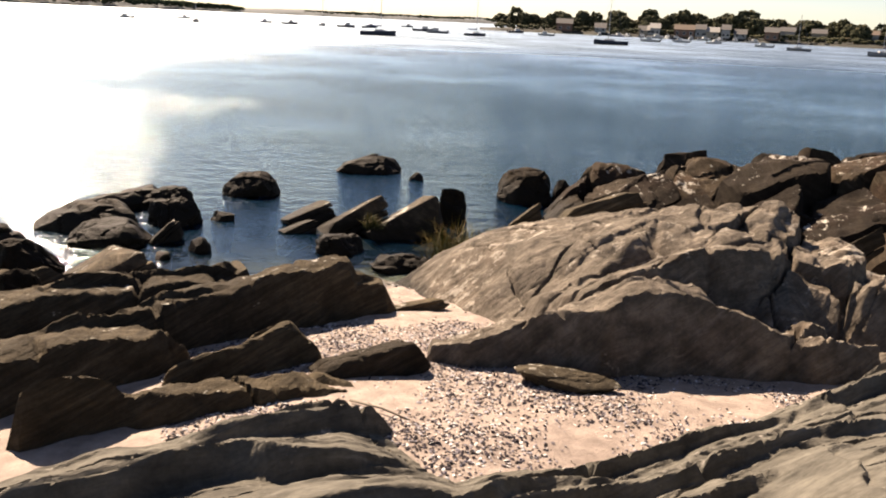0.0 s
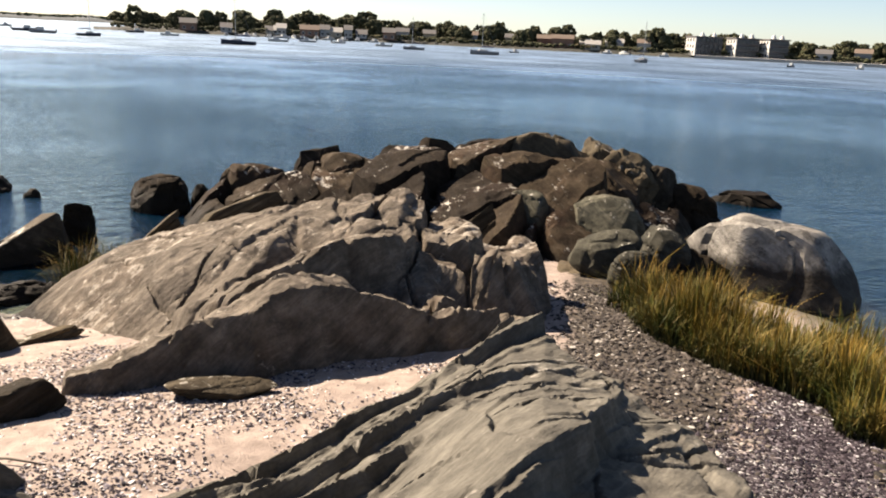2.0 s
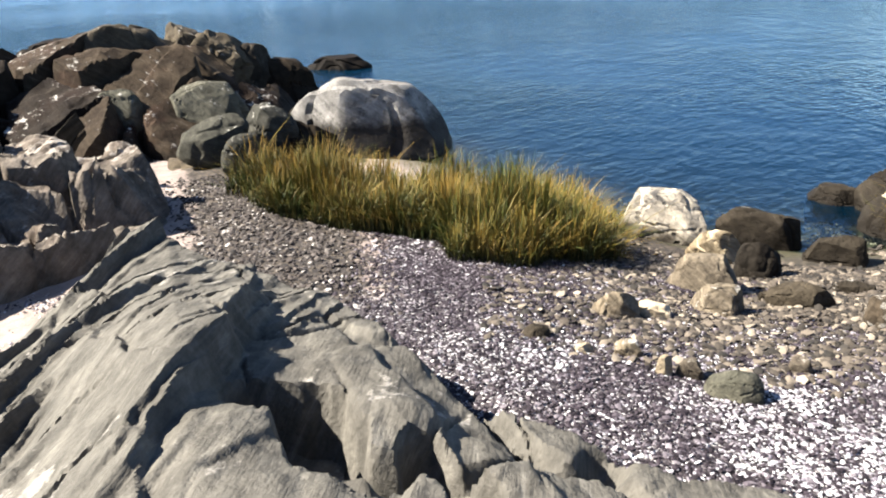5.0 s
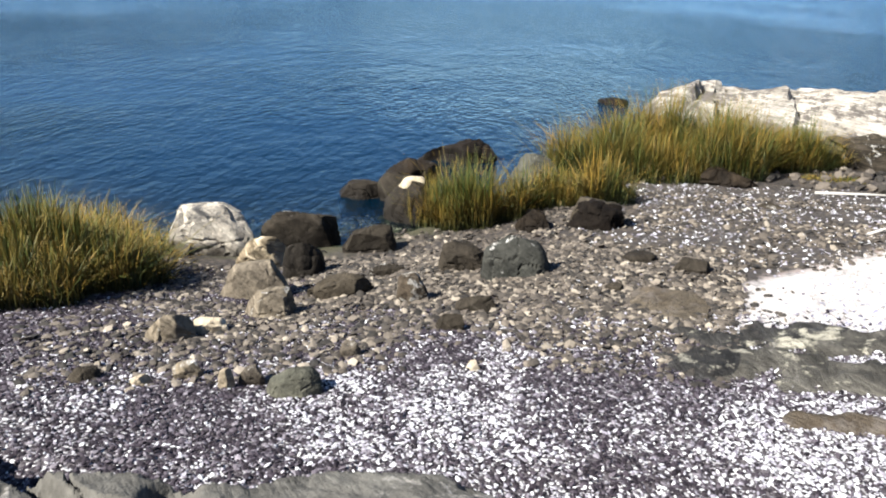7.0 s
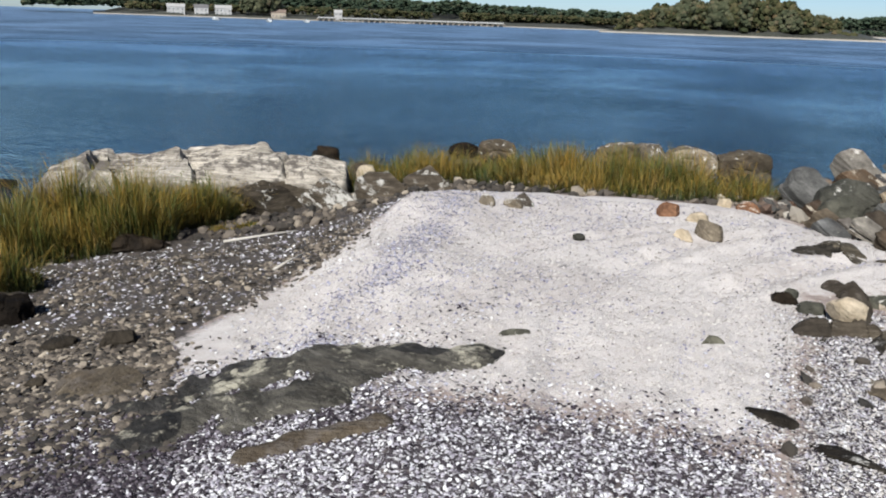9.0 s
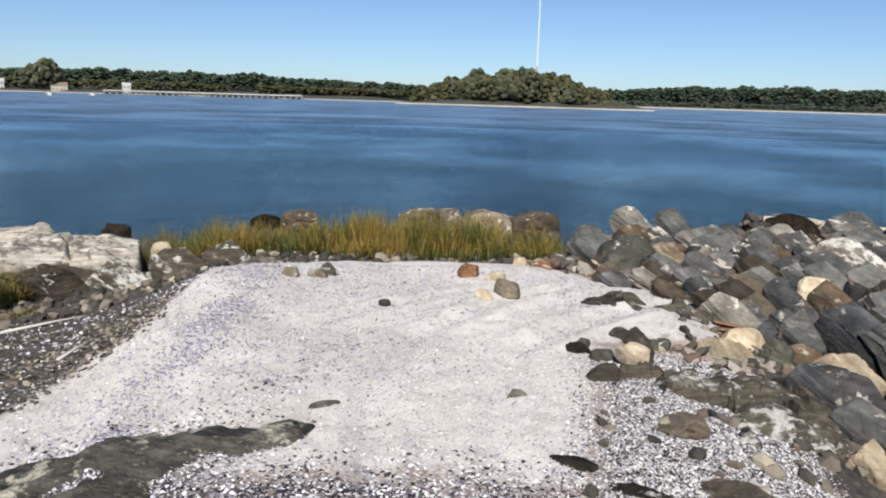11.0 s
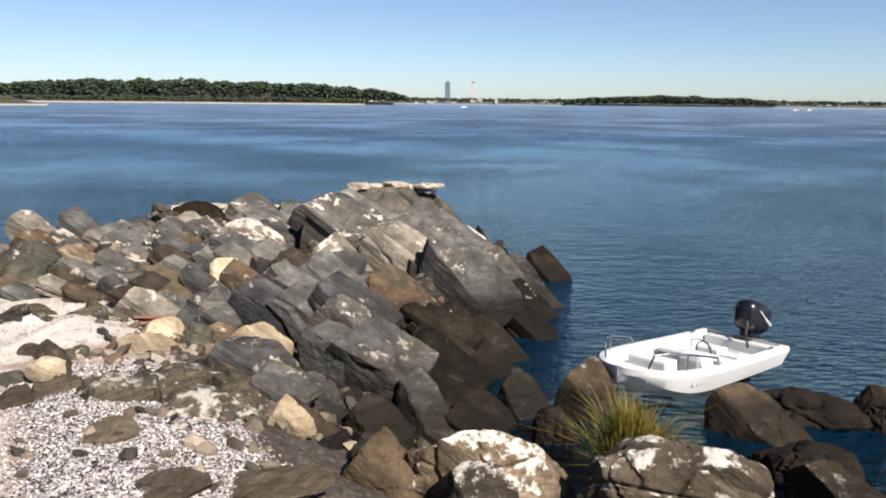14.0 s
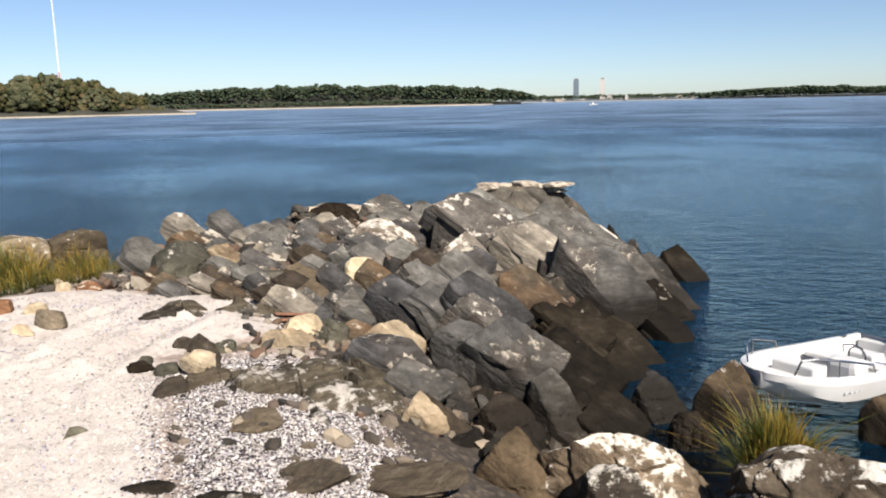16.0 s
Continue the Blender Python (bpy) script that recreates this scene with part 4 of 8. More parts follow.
def scarps(x, y, seed, count, along, box, length, height, width, jag=0.06):
    """Broken beds: each rises at a ragged step on its near side and dips away to nothing on its far side."""
    rng = np.random.RandomState(seed)
    wav = jag * fbm(flat(x, y, 1.3), 3, 3) + 0.12 * jag * fbm(flat(x, y, 6.0), 3, 5)
    z = np.zeros(len(x))
    for k in range(count):
        cx, cy, a = rng.uniform(box[0], box[1]), rng.uniform(box[2], box[3]), radians(along + rng.normal(0, 7))
        ln, h, w = rng.uniform(*length), rng.uniform(*height), rng.uniform(*width)
        near = np.hypot(x - cx, y - cy) < 0.6 * ln + w
        dx, dy = x[near] - cx, y[near] - cy
        u = dx * math.sin(a) + dy * math.cos(a)
        v = -dx * math.cos(a) + dy * math.sin(a) + wav[near] * rng.uniform(0.6, 1.6) + 0.12 * math.sin(k) * (u / ln) ** 2 * ln
        fade = np.clip(1 - np.abs(2 * u / ln) ** 3, 0, 1)
        z[near] += h * fade * np.where(v < 0, np.clip(1 + v / (0.02 + 0.22 * h), 0, 1), np.clip(1 - v / w, 0, 1))
    return z


def joints(x, y, seed, count, along, box, length, depth, wide=0.02):
    """Narrow open cracks across the beds."""
    rng = np.random.RandomState(seed)
    wav = 0.05 * fbm(flat(x, y, 2.4), 4, 6)
    z = np.zeros(len(x))
    for k in range(count):
        cx, cy, a = rng.uniform(box[0], box[1]), rng.uniform(box[2], box[3]), radians(along + rng.normal(0, 22))
        ln, d, w = rng.uniform(*length), rng.uniform(*depth), wide * rng.uniform(0.6, 1.8)
        near = np.hypot(x - cx, y - cy) < 0.55 * ln
        dx, dy = x[near] - cx, y[near] - cy
        u = dx * math.sin(a) + dy * math.cos(a)
        v = -dx * math.cos(a) + dy * math.sin(a) + wav[near] * rng.uniform(0.5, 1.5)
        z[near] -= d * np.clip(1 - np.abs(2 * u / ln) ** 2, 0, 1) * np.clip(1.3 - np.abs(v) / w, 0, 1)
    return z


CLEFT_A = ((2.38, 3.0), (2.55, 2.77), (2.37, 2.51), (2.14, 2.23), (2.2, 2.02))  # deep clefts across the ledge
CLEFT_B = ((2.5, 2.01), (2.4, 1.85), (2.31, 1.64))


def ledge_z(x, y, fine=True):
    az, r = np.degrees(np.arctan2(x, y)), np.hypot(x, y)
    wob = fbm(flat(x, y, 0.9), 3, 3)
    re = np.interp(az, LEDGE_AZ, LEDGE_R) * (1 + 0.035 * wob)
    ze = np.interp(az, LEDGE_AZ, LEDGE_Z)
    u = r / re
    z = 2.5 - (2.5 - ze) * np.clip(u, 0, 1.0) ** 1.25
    bent = np.clip((az - 42) / 10, 0, 1) * (az < 130)
    steep = np.clip((az - 31) / 4, 0, 1) * (az < 110)
    over = np.maximum(u - 0.965, 0) * re
    z = z - over * (0.75 + 3.0 * steep)
    if not fine:
        return z
    left = (1 - 0.85 * bent) * np.clip((r - 2.4) / 2.2, 0.3, 1)
    box = (-5.5, 5.0, 1.0, 8.6)
    z = z + left * (scarps(x, y, 3, 30, 64, box, (2.0, 5.0), (0.08, 0.24), (0.5, 1.2), 0.12) - 0.05)
    z = z + left * scarps(x, y, 4, 60, 63, box, (0.8, 2.6), (0.015, 0.045), (0.15, 0.5), 0.06)
    z = z + left * scarps(x, y, 8, 110, 62, (-5.5, 4.6, 3.6, 8.4), (0.7, 2.4), (0.012, 0.034), (0.1, 0.3), 0.05)
    z = z + scarps(x, y, 5, 26, 30, (0.6, 4.6, 0.0, 6.0), (0.7, 2.0), (0.02, 0.07), (0.25, 0.8), 0.1)
    cells = cell_rock(x, y, 0.0, 71, 25, 1.5, 1.0, -0.05, 0.07, 0.42, 0.16, 0.012)[0]
    z = z + bent * np.clip((re - r) / 0.25, 0, 1) * 0.3 * cells
    for line, deep, wide in ((CLEFT_A, 0.46, 0.2), (CLEFT_B, 0.32, 0.14)):
        d = from_line(x, y, line) + 0.05 * fbm(flat(x, y, 2.5), 3, 8)
        z = z - deep * np.clip((wide - d) / 0.06, 0, 1) + 0.06 * np.exp(-((d - wide - 0.2) / 0.2) ** 2)
    z = z + joints(x, y, 6, 46, 110, box, (0.5, 2.0), (0.04, 0.12), 0.018) + joints(x, y, 7, 60, 62, box, (0.6, 2.6), (0.03, 0.09), 0.014)
    return z + 0.02 * fbm(flat(x, y, 2.2), 3, 2) + 0.007 * fbm(flat(x, y, 14.0), 3, 4, 0.6)


def ridge_hump(x, y, a, za, b, zb, front_w, front_s, back_w, back_s, end_s):
    """A rock rib from a to b with flat shoulders, then slopes to the near and far side and at its ends."""
    ax, ay = a
    dx, dy = b[0] - ax, b[1] - ay
    ln = math.hypot(dx, dy)
    t = ((x - ax) * dx + (y - ay) * dy) / ln
    s = ((x - ax) * -dy + (y - ay) * dx) / ln
    z = za + (zb - za) * np.clip(t / ln, 0, 1)
    z = z - front_s * np.maximum(-s - front_w, 0) - back_s * np.maximum(s - back_w, 0)
    return z - end_s * np.maximum(-t, 0) - end_s * np.maximum(t - ln, 0) - 0.06 * s * s


def cell_cracks(x, y, kx, ky, seed, width):
    """Distance-based cracks between chance cells."""
    rng = np.random.RandomState(seed)
    cells = rng.uniform(0, 1, (70, 2)) * (12, 12) + (-3, 6)
    u, v = x + 0.25 * vnoise(flat(x, y, 1.4), 3), y + 0.25 * vnoise(flat(x, y, 1.4), 4)
    d = np.sqrt(((u[:, None] - cells[:, 0]) * kx) ** 2 + ((v[:, None] - cells[:, 1]) * ky) ** 2)
    d.sort(axis=1)
    return np.clip(1 - (d[:, 1] - d[:, 0]) / width, 0, 1)


def slab_z(x, y):
    wx_, wy_ = x + 0.2 * fbm(flat(x, y, 0.6), 2, 1), y + 0.2 * fbm(flat(x, y, 0.6), 2, 2)
    humps = [
        ridge_hump(wx_, wy_, (0.9, 12.6), 1.0, (3.0, 11.0), 1.72, 0.9, 0.55, 0.7, 0.5, 0.6),
        ridge_hump(wx_, wy_, (3.0, 11.0), 1.72, (4.6, 10.5), 1.85, 0.7, 0.6, 0.7, 0.5, 0.9),
        ridge_hump(wx_, wy_, (4.2, 10.2), 1.82, (5.4, 9.0), 1.35, 0.25, 2.5, 0.5, 0.6, 2.0),
        ridge_hump(wx_, wy_, (4.6, 10.6), 1.75, (6.2, 9.9), 1.25, 0.3, 1.8, 0.4, 0.9, 3.0),
    ]
    wx_, wy_ = x + 0.14 * fbm(flat(x, y, 1.5), 3, 1), y + 0.14 * fbm(flat(x, y, 1.5), 3, 2)
    for line, front in ((((-0.1, 8.1, 0.9), (0.66, 8.1, 1.14), (1.27, 8.1, 1.29), (1.75, 8.05, 1.48), (2.34, 8.1, 1.58), (2.76, 8.1, 1.51), (3.14, 8.1, 1.42), (3.73, 8.05, 1.32), (4.44, 8.0, 1.08), (5.1, 8.1, 0.85)), 5.0),
                        (((1.52, 8.6, 1.27), (1.98, 8.8, 1.46), (2.8, 9.0, 1.74), (3.35, 9.2, 1.81), (3.87, 9.45, 1.76), (4.4, 9.75, 1.78)), 4.5)):
        for p0, p1 in zip(line, line[1:]):
            humps.append(ridge_hump(wx_, wy_, p0[:2], p0[2], p1[:2], p1[2], 0.05, front, 0.2, 0.5, 3.0))
    z = np.max(humps, axis=0)
    right = np.clip((x - 2.6) / 1.6, 0.15, 1)
    z = z - 0.08 * np.clip((x - 2.4) / 1.2, 0, 1) * cell_cracks(x, y, 1.0, 0.75, 11, 0.07) - 0.05 * right * cell_cracks(x, y, 1.9, 1.2, 5, 0.1)
    z = z + np.clip((x - 3.3) / 0.8, 0, 1) * cell_rock(x, y, 0.0, 61, 40, 1.15, 0.75, -0.08, 0.05, 0.2, 0.1)[0]
    z = z + scarps(x, y, 24, 12, 66, (0.0, 5.5, 8.0, 12.5), (0.8, 2.2), (0.02, 0.06), (0.4, 1.0), 0.14)
    z = z + joints(x, y, 25, 22, 140, (0.0, 6.5, 8.0, 12.5), (0.6, 2.0), (0.03, 0.1), 0.025) + joints(x, y, 26, 24, 66, (0.0, 6.5, 8.0, 12.5), (0.8, 2.4), (0.03, 0.08), 0.02)
    return z + 0.085 * fbm(flat(x, y, 1.2), 5, 6, 0.55)


lx, ly, lf = rect_grid(63, -4.0, 9.2, 470, -4.2, 7.3, 900)
lz, lg = ledge_z(lx, ly), ground_z(lx, ly)
lf = lf[(lz > lg - 0.25)[lf].any(1)]
used, inv = np.unique(lf, return_inverse=True)
bed = mesh_object("bedrock_ledge", np.stack([lx, ly, np.maximum(lz, lg - 0.3)], 1)[used], inv.reshape(lf.shape), ROCK["nearrock"], smooth=True, sharp=38)
tagged(bed, "layered grey gneiss ledge with long cracks under foot", "rock", kind="structure")
sx, sy, sf = polar_grid(np.geomspace(7.7, 14.6, 270), -8, 42, 420)
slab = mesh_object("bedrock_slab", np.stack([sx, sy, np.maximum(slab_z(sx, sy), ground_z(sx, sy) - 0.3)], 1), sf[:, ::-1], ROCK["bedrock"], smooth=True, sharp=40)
tagged(slab, "big smooth whaleback slab of sunlit gneiss rising from the sand", "rock", kind="structure")



def band(az, keys, vals):
    return np.interp(az, keys, vals)


POINT_AZ = (148, 152, 157, 160, 165, 170, 175, 178, 182, 184, 187, 190)
POINT_RF = (14.6, 13.9, 13.2, 12.4, 11.0, 8.4, 7.3, 7.4, 8.8, 10.6, 15.0, 17.5)
POINT_ZF = (1.1, 1.2, 1.2, 1.15, 1.05, 0.95, 0.85, 0.65, 0.4, 0.2, 0.0, -0.3)
POINT_RC = (17, 17, 17.5, 18.2, 19.8, 20.6, 21.0, 21.4, 20.6, 20.0, 18.6, 18.2)
POINT_ZC = (1.0, 1.3, 1.4, 1.45, 1.7, 1.8, 2.08, 2.08, 1.82, 1.6, 0.85, -0.4)


def point_env(x, y):
    az, r = np.degrees(np.arctan2(x, y)) % 360, np.hypot(x, y)
    rf, zf, rc, zc = (band(az, POINT_AZ, v) for v in (POINT_RF, POINT_ZF, POINT_RC, POINT_ZC))
    t = (r - rf) / (rc - rf)
    env = zf + (zc - zf) * np.clip(t, 0, 1) ** 0.8 - 0.7 * np.maximum(r - rc - 0.5, 0) - 1.3 * np.maximum(rf - r, 0)
    env = env - 0.35 * blob(x, y, 0.2, -13.2, 1.0, 0.6, 10) - 0.5 * blob(x, y, -1.2, -12.6, 0.9, 2.2, 0) - 0.4 * blob(x, y, -0.9, -9.2, 0.8, 0.8, 0)
    return env - 0.5 * np.maximum(150 - az, 0) - 0.6 * np.maximum(az - 190, 0)


def point_z(x, y):
    az, r = np.degrees(np.arctan2(x, y)) % 360, np.hypot(x, y)
    env = point_env(x, y)
    low = np.clip((az - 160) / 8, 0.35, 1)
    z, tone = cell_rock(x, y, env - 0.2 - 0.3 * low, 27, -58, 1.7, 1.0, 0.2, 0.08, 0.5, 0.16)
    crown = np.clip(1.6 - np.hypot((x - 0.9) / 1.25, (y + 20.9) / 0.9), 0, 1)
    return z * (1 - crown) + 2.08 * crown, tone


def heap_z(x, y):
    az, r = np.degrees(np.arctan2(x, y)), np.hypot(x, y)
    zc = band(az, (6, 9, 14, 22, 31, 37, 42, 45), (-0.4, 0.5, 1.2, 1.75, 2.0, 1.65, 0.7, -0.5))
    zc = zc - 2 * np.maximum(6 - az, 0) - 2 * np.maximum(az - 45, 0)
    env = zc - 0.45 * np.maximum(17.6 - r, 0) - 0.8 * np.maximum(r - 18.8, 0)
    return cell_rock(x, y, env - 0.1, 33, 75, 1.9, 1.3, -0.1, 0.1, 0.45, 0.13)


def rib_chain(x, y, line, front_w, front_s, back_w, back_s, end_s):
    return np.max([ridge_hump(x, y, p[:2], p[2], q[:2], q[2], front_w, front_s, back_w, back_s, end_s) for p, q in zip(line, line[1:])], axis=0)


def west_z(x, y):
    wx_, wy_ = x + 0.16 * fbm(flat(x, y, 1.1), 3, 1), y + 0.16 * fbm(flat(x, y, 1.1), 3, 2)
    z = np.max([
        rib_chain(wx_, wy_, ((-6.0, 5.6, 1.0), (-4.4, 6.7, 1.12), (-3.5, 7.3, 1.1), (-3.0, 8.1, 0.98)), 0.05, 3.2, 0.35, 0.32, 1.2),
        rib_chain(wx_, wy_, ((-3.4, 8.4, 0.95), (-2.6, 9.1, 1.05), (-1.75, 9.85, 1.2), (-1.15, 10.1, 1.05)), 0.05, 3.5, 0.25, 0.42, 2.2),
        rib_chain(wx_, wy_, ((-1.3, 10.2, 0.85), (-0.75, 10.5, 0.78)), 0.1, 2.5, 0.2, 0.8, 2.0),
        rib_chain(wx_, wy_, ((-2.5, 7.3, 0.82), (-1.85, 7.75, 1.02), (-1.5, 8.05, 1.12), (-1.25, 8.1, 0.9)), 0.03, 3.5, 0.1, 0.7, 2.5),
        rib_chain(wx_, wy_, ((-3.4, 6.1, 0.95), (-2.3, 6.6, 1.0), (-1.5, 6.95, 1.02), (-0.85, 7.25, 0.9)), 0.08, 2.6, 0.2, 0.7, 1.6),
        rib_chain(wx_, wy_, ((-6.2, 7.6, 0.8), (-4.9, 9.0, 0.88), (-3.6, 10.2, 0.8), (-2.6, 11.0, 0.55)), 0.1, 1.8, 0.4, 0.45, 1.2),
        rib_chain(wx_, wy_, ((-7.4, 9.4, 0.75), (-5.9, 10.4, 0.78), (-4.9, 11.3, 0.7), (-4.0, 11.9, 0.35)), 0.2, 1.4, 0.4, 0.6, 1.0)], axis=0)
    z = z + scarps(x, y, 14, 36, 55, (-7.5, -0.5, 5.5, 12.0), (0.8, 2.4), (0.05, 0.16), (0.25, 0.7), 0.12) - 0.04
    z = z + joints(x, y, 15, 50, 130, (-7.5, -0.5, 5.5, 12.0), (0.5, 1.6), (0.05, 0.16), 0.03)
    return z + 0.05 * fbm(flat(x, y, 1.6), 3, 4) + 0.02 * fbm(flat(x, y, 6.0), 4, 6, 0.6), 0.5 + 0.3 * vnoise(flat(x, y, 0.7), 3)


def ridge_z(x, y):
    az, r = np.degrees(np.arctan2(x, y)), np.hypot(x, y)
    zc = band(az, (99.5, 101, 103.4, 107.6, 110.3, 113, 115, 117.7, 120.2, 121.5), (0.2, 0.9, 1.24, 1.26, 1.38, 1.33, 1.2, 1.2, 1.05, -0.2))
    zc = zc - 0.8 * np.maximum(99.5 - az, 0) - 2 * np.maximum(az - 121.5, 0)
    env = zc - 0.45 * np.maximum(18.4 - r, 0) - 1.2 * np.maximum(17.7 - r, 0) - 0.5 * np.maximum(r - 19.0, 0)
    return cell_rock(x, y, env - 0.02, 52, 15, 1.7, 0.9, 0.03, 0.045, 0.16, 0.1)


for nm, fn, style, (brg, a0, a1, na, c0, c1, nc), words in (
        ("bedrock_point", point_z, "pointrock", (-62, -17.5, 0.5, 440, 3.5, 23.5, 470), "jointed schist mass of the rocky point, coloured dark as shaded gaps"),
        ("bedrock_heap", heap_z, "pile", (75, 3, 19, 280, 9, 20, 220), "brown jointed bedrock under the heap of boulders"),
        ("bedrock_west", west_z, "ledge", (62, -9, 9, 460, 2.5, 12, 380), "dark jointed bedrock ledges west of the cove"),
        ("bedrock_ridge", ridge_z, "ridge", (20, -10, 6, 300, -22, -14, 170), "long pale ridge rock with a dark wet foot")):
    fx, fy, ff = rect_grid(brg, a0, a1, na, c0, c1, nc)
    fz, ft = fn(fx, fy)
    fz = np.maximum(fz, ground_z(fx, fy) - 0.35)
    ok = fz > ground_z(fx, fy) - 0.34
    ff = ff[ok[ff].any(1)]
    used, inv = np.unique(ff, return_inverse=True)
    ob = mesh_object(nm, np.stack([fx, fy, fz], 1)[used], inv.reshape(ff.shape), ROCK[style], smooth=True, sharp=24)
    ob.data.attributes.new("tone", "FLOAT", "POINT").data.foreach_set("value", ft[used].astype(np.float32))
    tagged(ob, words, "rock", kind="structure")


# ---- low outcrops breaking through the shells ----
def outcrop(lines, wide, high, style, along, seed, label, smooth=False):
    pts = np.array([p for line in lines for p in line])
    cx, cy = pts.mean(0)
    half = np.abs(pts - (cx, cy)).max() + 0.5
    n = int(2 * half / 0.022)
    ox, oy = (v.ravel() for v in np.meshgrid(np.linspace(cx - half, cx + half, n), np.linspace(cy - half, cy + half, n), indexing="ij"))
    near = np.full(len(ox), 9.0)
    for line in lines:
        for (ax, ay), (bx, by) in zip(line, line[1:]):
            t = np.clip(((ox - ax) * (bx - ax) + (oy - ay) * (by - ay)) / ((bx - ax) ** 2 + (by - ay) ** 2), 0, 1)
            near = np.minimum(near, np.hypot(ox - ax - t * (bx - ax), oy - ay - t * (by - ay)))
    near = near + (0.6 if smooth else 0.3) * wide * fbm(flat(ox, oy, 2.6), 3, seed % 5)
    g = ground_z(ox, oy)
    env = g + np.clip(high * (1 - (near / wide) ** 2), -0.25, high)
    if smooth:  # worn flush with the shells, thin ribs along the strike
        a = radians(along)
        rib = 0.5 * (-ox * math.cos(a) + oy * math.sin(a)) / 0.09 + 1.2 * fbm(flat(ox, oy, 1.4), 3, 2)
        z, tone = env + 0.012 * np.abs((rib % 1) - 0.5) + 0.022 * fbm(flat(ox, oy, 2.4), 4, 5), 0.5 + 0.5 * fbm(flat(ox, oy, 1.2), 2, 7)
    else:
        z, tone = cell_rock(ox, oy, env, seed, along, 0.9, 0.3, 0.05, 0.007, 0.022, 0.06, 0.006)
    i, j = np.meshgrid(np.arange(n - 1), np.arange(n - 1), indexing="ij")
    f = np.stack([i * n + j, (i + 1) * n + j, (i + 1) * n + j + 1, i * n + j + 1], -1).reshape(-1, 4)
    f = f[(z > g - 0.1)[f].any(1)]
    used, inv = np.unique(f, return_inverse=True)
    ob = mesh_object("bedrock_outcrop", np.stack([ox, oy, z], 1)[used], inv.reshape(f.shape), ROCK[style], smooth=True, sharp=26)
    ob.data.attributes.new("tone", "FLOAT", "POINT").data.foreach_set("value", (0.4 * tone[used]).astype(np.float32))
    return tagged(ob, label, "rock", kind="structure")


outcrop([[(6.33, -1.98), (6.46, -2.28), (6.21, -2.71), (5.99, -3.17), (5.68, -3.45)], [(5.53, -2.36), (5.42, -2.76), (5.46, -3.26)], [(5.89, -1.79), (5.87, -2.26), (5.64, -2.36)], [(5.75, -3.26), (5.51, -3.75), (5.21, -4.27)]], 0.32, 0.05, "flatledge", 110, 81, "flat grey-green ledge breaking through the shells", True)
outcrop([[(4.83, -2.02), (4.82, -2.37), (4.77, -2.71), (4.67, -2.99)]], 0.11, 0.045, "tan", 100, 82, "low tan rock breaking through purple shells", True)
outcrop([[(5.55, -10.66), (5.3, -10.92), (4.7, -11.2), (4.29, -11.5)]], 0.28, 0.12, "darkspeck", 120, 83, "dark flecked strata in the white shell sand")
outcrop([[(3.04, -8.01), (2.68, -8.49), (2.27, -8.85), (1.93, -9.03)], [(2.3, -8.0), (1.9, -8.4)]], 0.4, 0.19, "darkspeck", 145, 84, "dark strata ledge breaking through grey shells")
outcrop([[(4.65, -9.46), (4.24, -9.25), (3.75, -8.34)], [(4.02, -7.72), (3.82, -8.02), (3.59, -8.25)]], 0.14, 0.13, "tan", 150, 85, "broken tan rock at the edge of the white bench")

# ---- boulders and stones ----

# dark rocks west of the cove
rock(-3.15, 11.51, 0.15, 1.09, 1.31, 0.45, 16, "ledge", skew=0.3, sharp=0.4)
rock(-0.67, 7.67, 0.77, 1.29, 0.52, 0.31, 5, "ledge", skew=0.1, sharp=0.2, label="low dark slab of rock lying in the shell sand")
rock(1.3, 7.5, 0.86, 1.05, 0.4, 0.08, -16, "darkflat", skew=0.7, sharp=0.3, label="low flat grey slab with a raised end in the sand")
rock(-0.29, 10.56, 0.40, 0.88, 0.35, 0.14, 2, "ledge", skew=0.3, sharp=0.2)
rock(-0.76, 13.61, -0.01, 0.91, 0.55, 0.25, 3, "dark", skew=0.3, sharp=0.2)
rock(-0.22, 13.27, 0.01, 0.38, 0.31, 0.32, 1, "dark", skew=0.1, sharp=0.4)

# rocks standing in the shallow water off the cove
rock(-4.63, 18.96, 0.00, 1.32, 0.92, 0.56, 14, "dark", skew=0.2, sharp=0.5)
rock(-2.13, 22.50, 0.00, 1.87, 0.93, 0.44, 5, "dark", skew=0.3, sharp=0.1, label="long flat-topped dark rock standing in the water")
rock(1.97, 19.62, 0.00, 1.42, 1.14, 0.79, -6, "dark", skew=0.1, sharp=0.4)
rock(2.96, 19.77, 0.00, 0.52, 0.42, 0.54, -9, "dark", skew=0.1, sharp=0.5)
rock(-0.76, 21.65, 0.00, 0.40, 0.32, 0.21, 2, "dark", skew=0.0, sharp=0.5)
rock(1.58, 15.08, 0.50, 0.74, 0.66, 0.49, -6, "ledge", skew=0.0, sharp=0.4)
rock(-2.82, 16.54, 0.00, 1.40, 1.07, 0.43, 10, "darkledge", skew=0.0, sharp=0.3)
rock(-1.97, 16.18, 0.00, 1.66, 1.27, 0.73, 7, "darkledge", skew=0.0, sharp=0.3)
rock(-0.79, 15.98, 0.00, 1.75, 1.34, 0.85, 3, "darkledge", skew=0.0, sharp=0.3)
rock(0.17, 17.03, 0.00, 0.68, 0.52, 0.79, -1, "dark", skew=0.0, sharp=0.3)
rock(-1.88, 14.49, 0.00, 0.92, 0.70, 0.34, 7, "dark", skew=0.0, sharp=0.3)
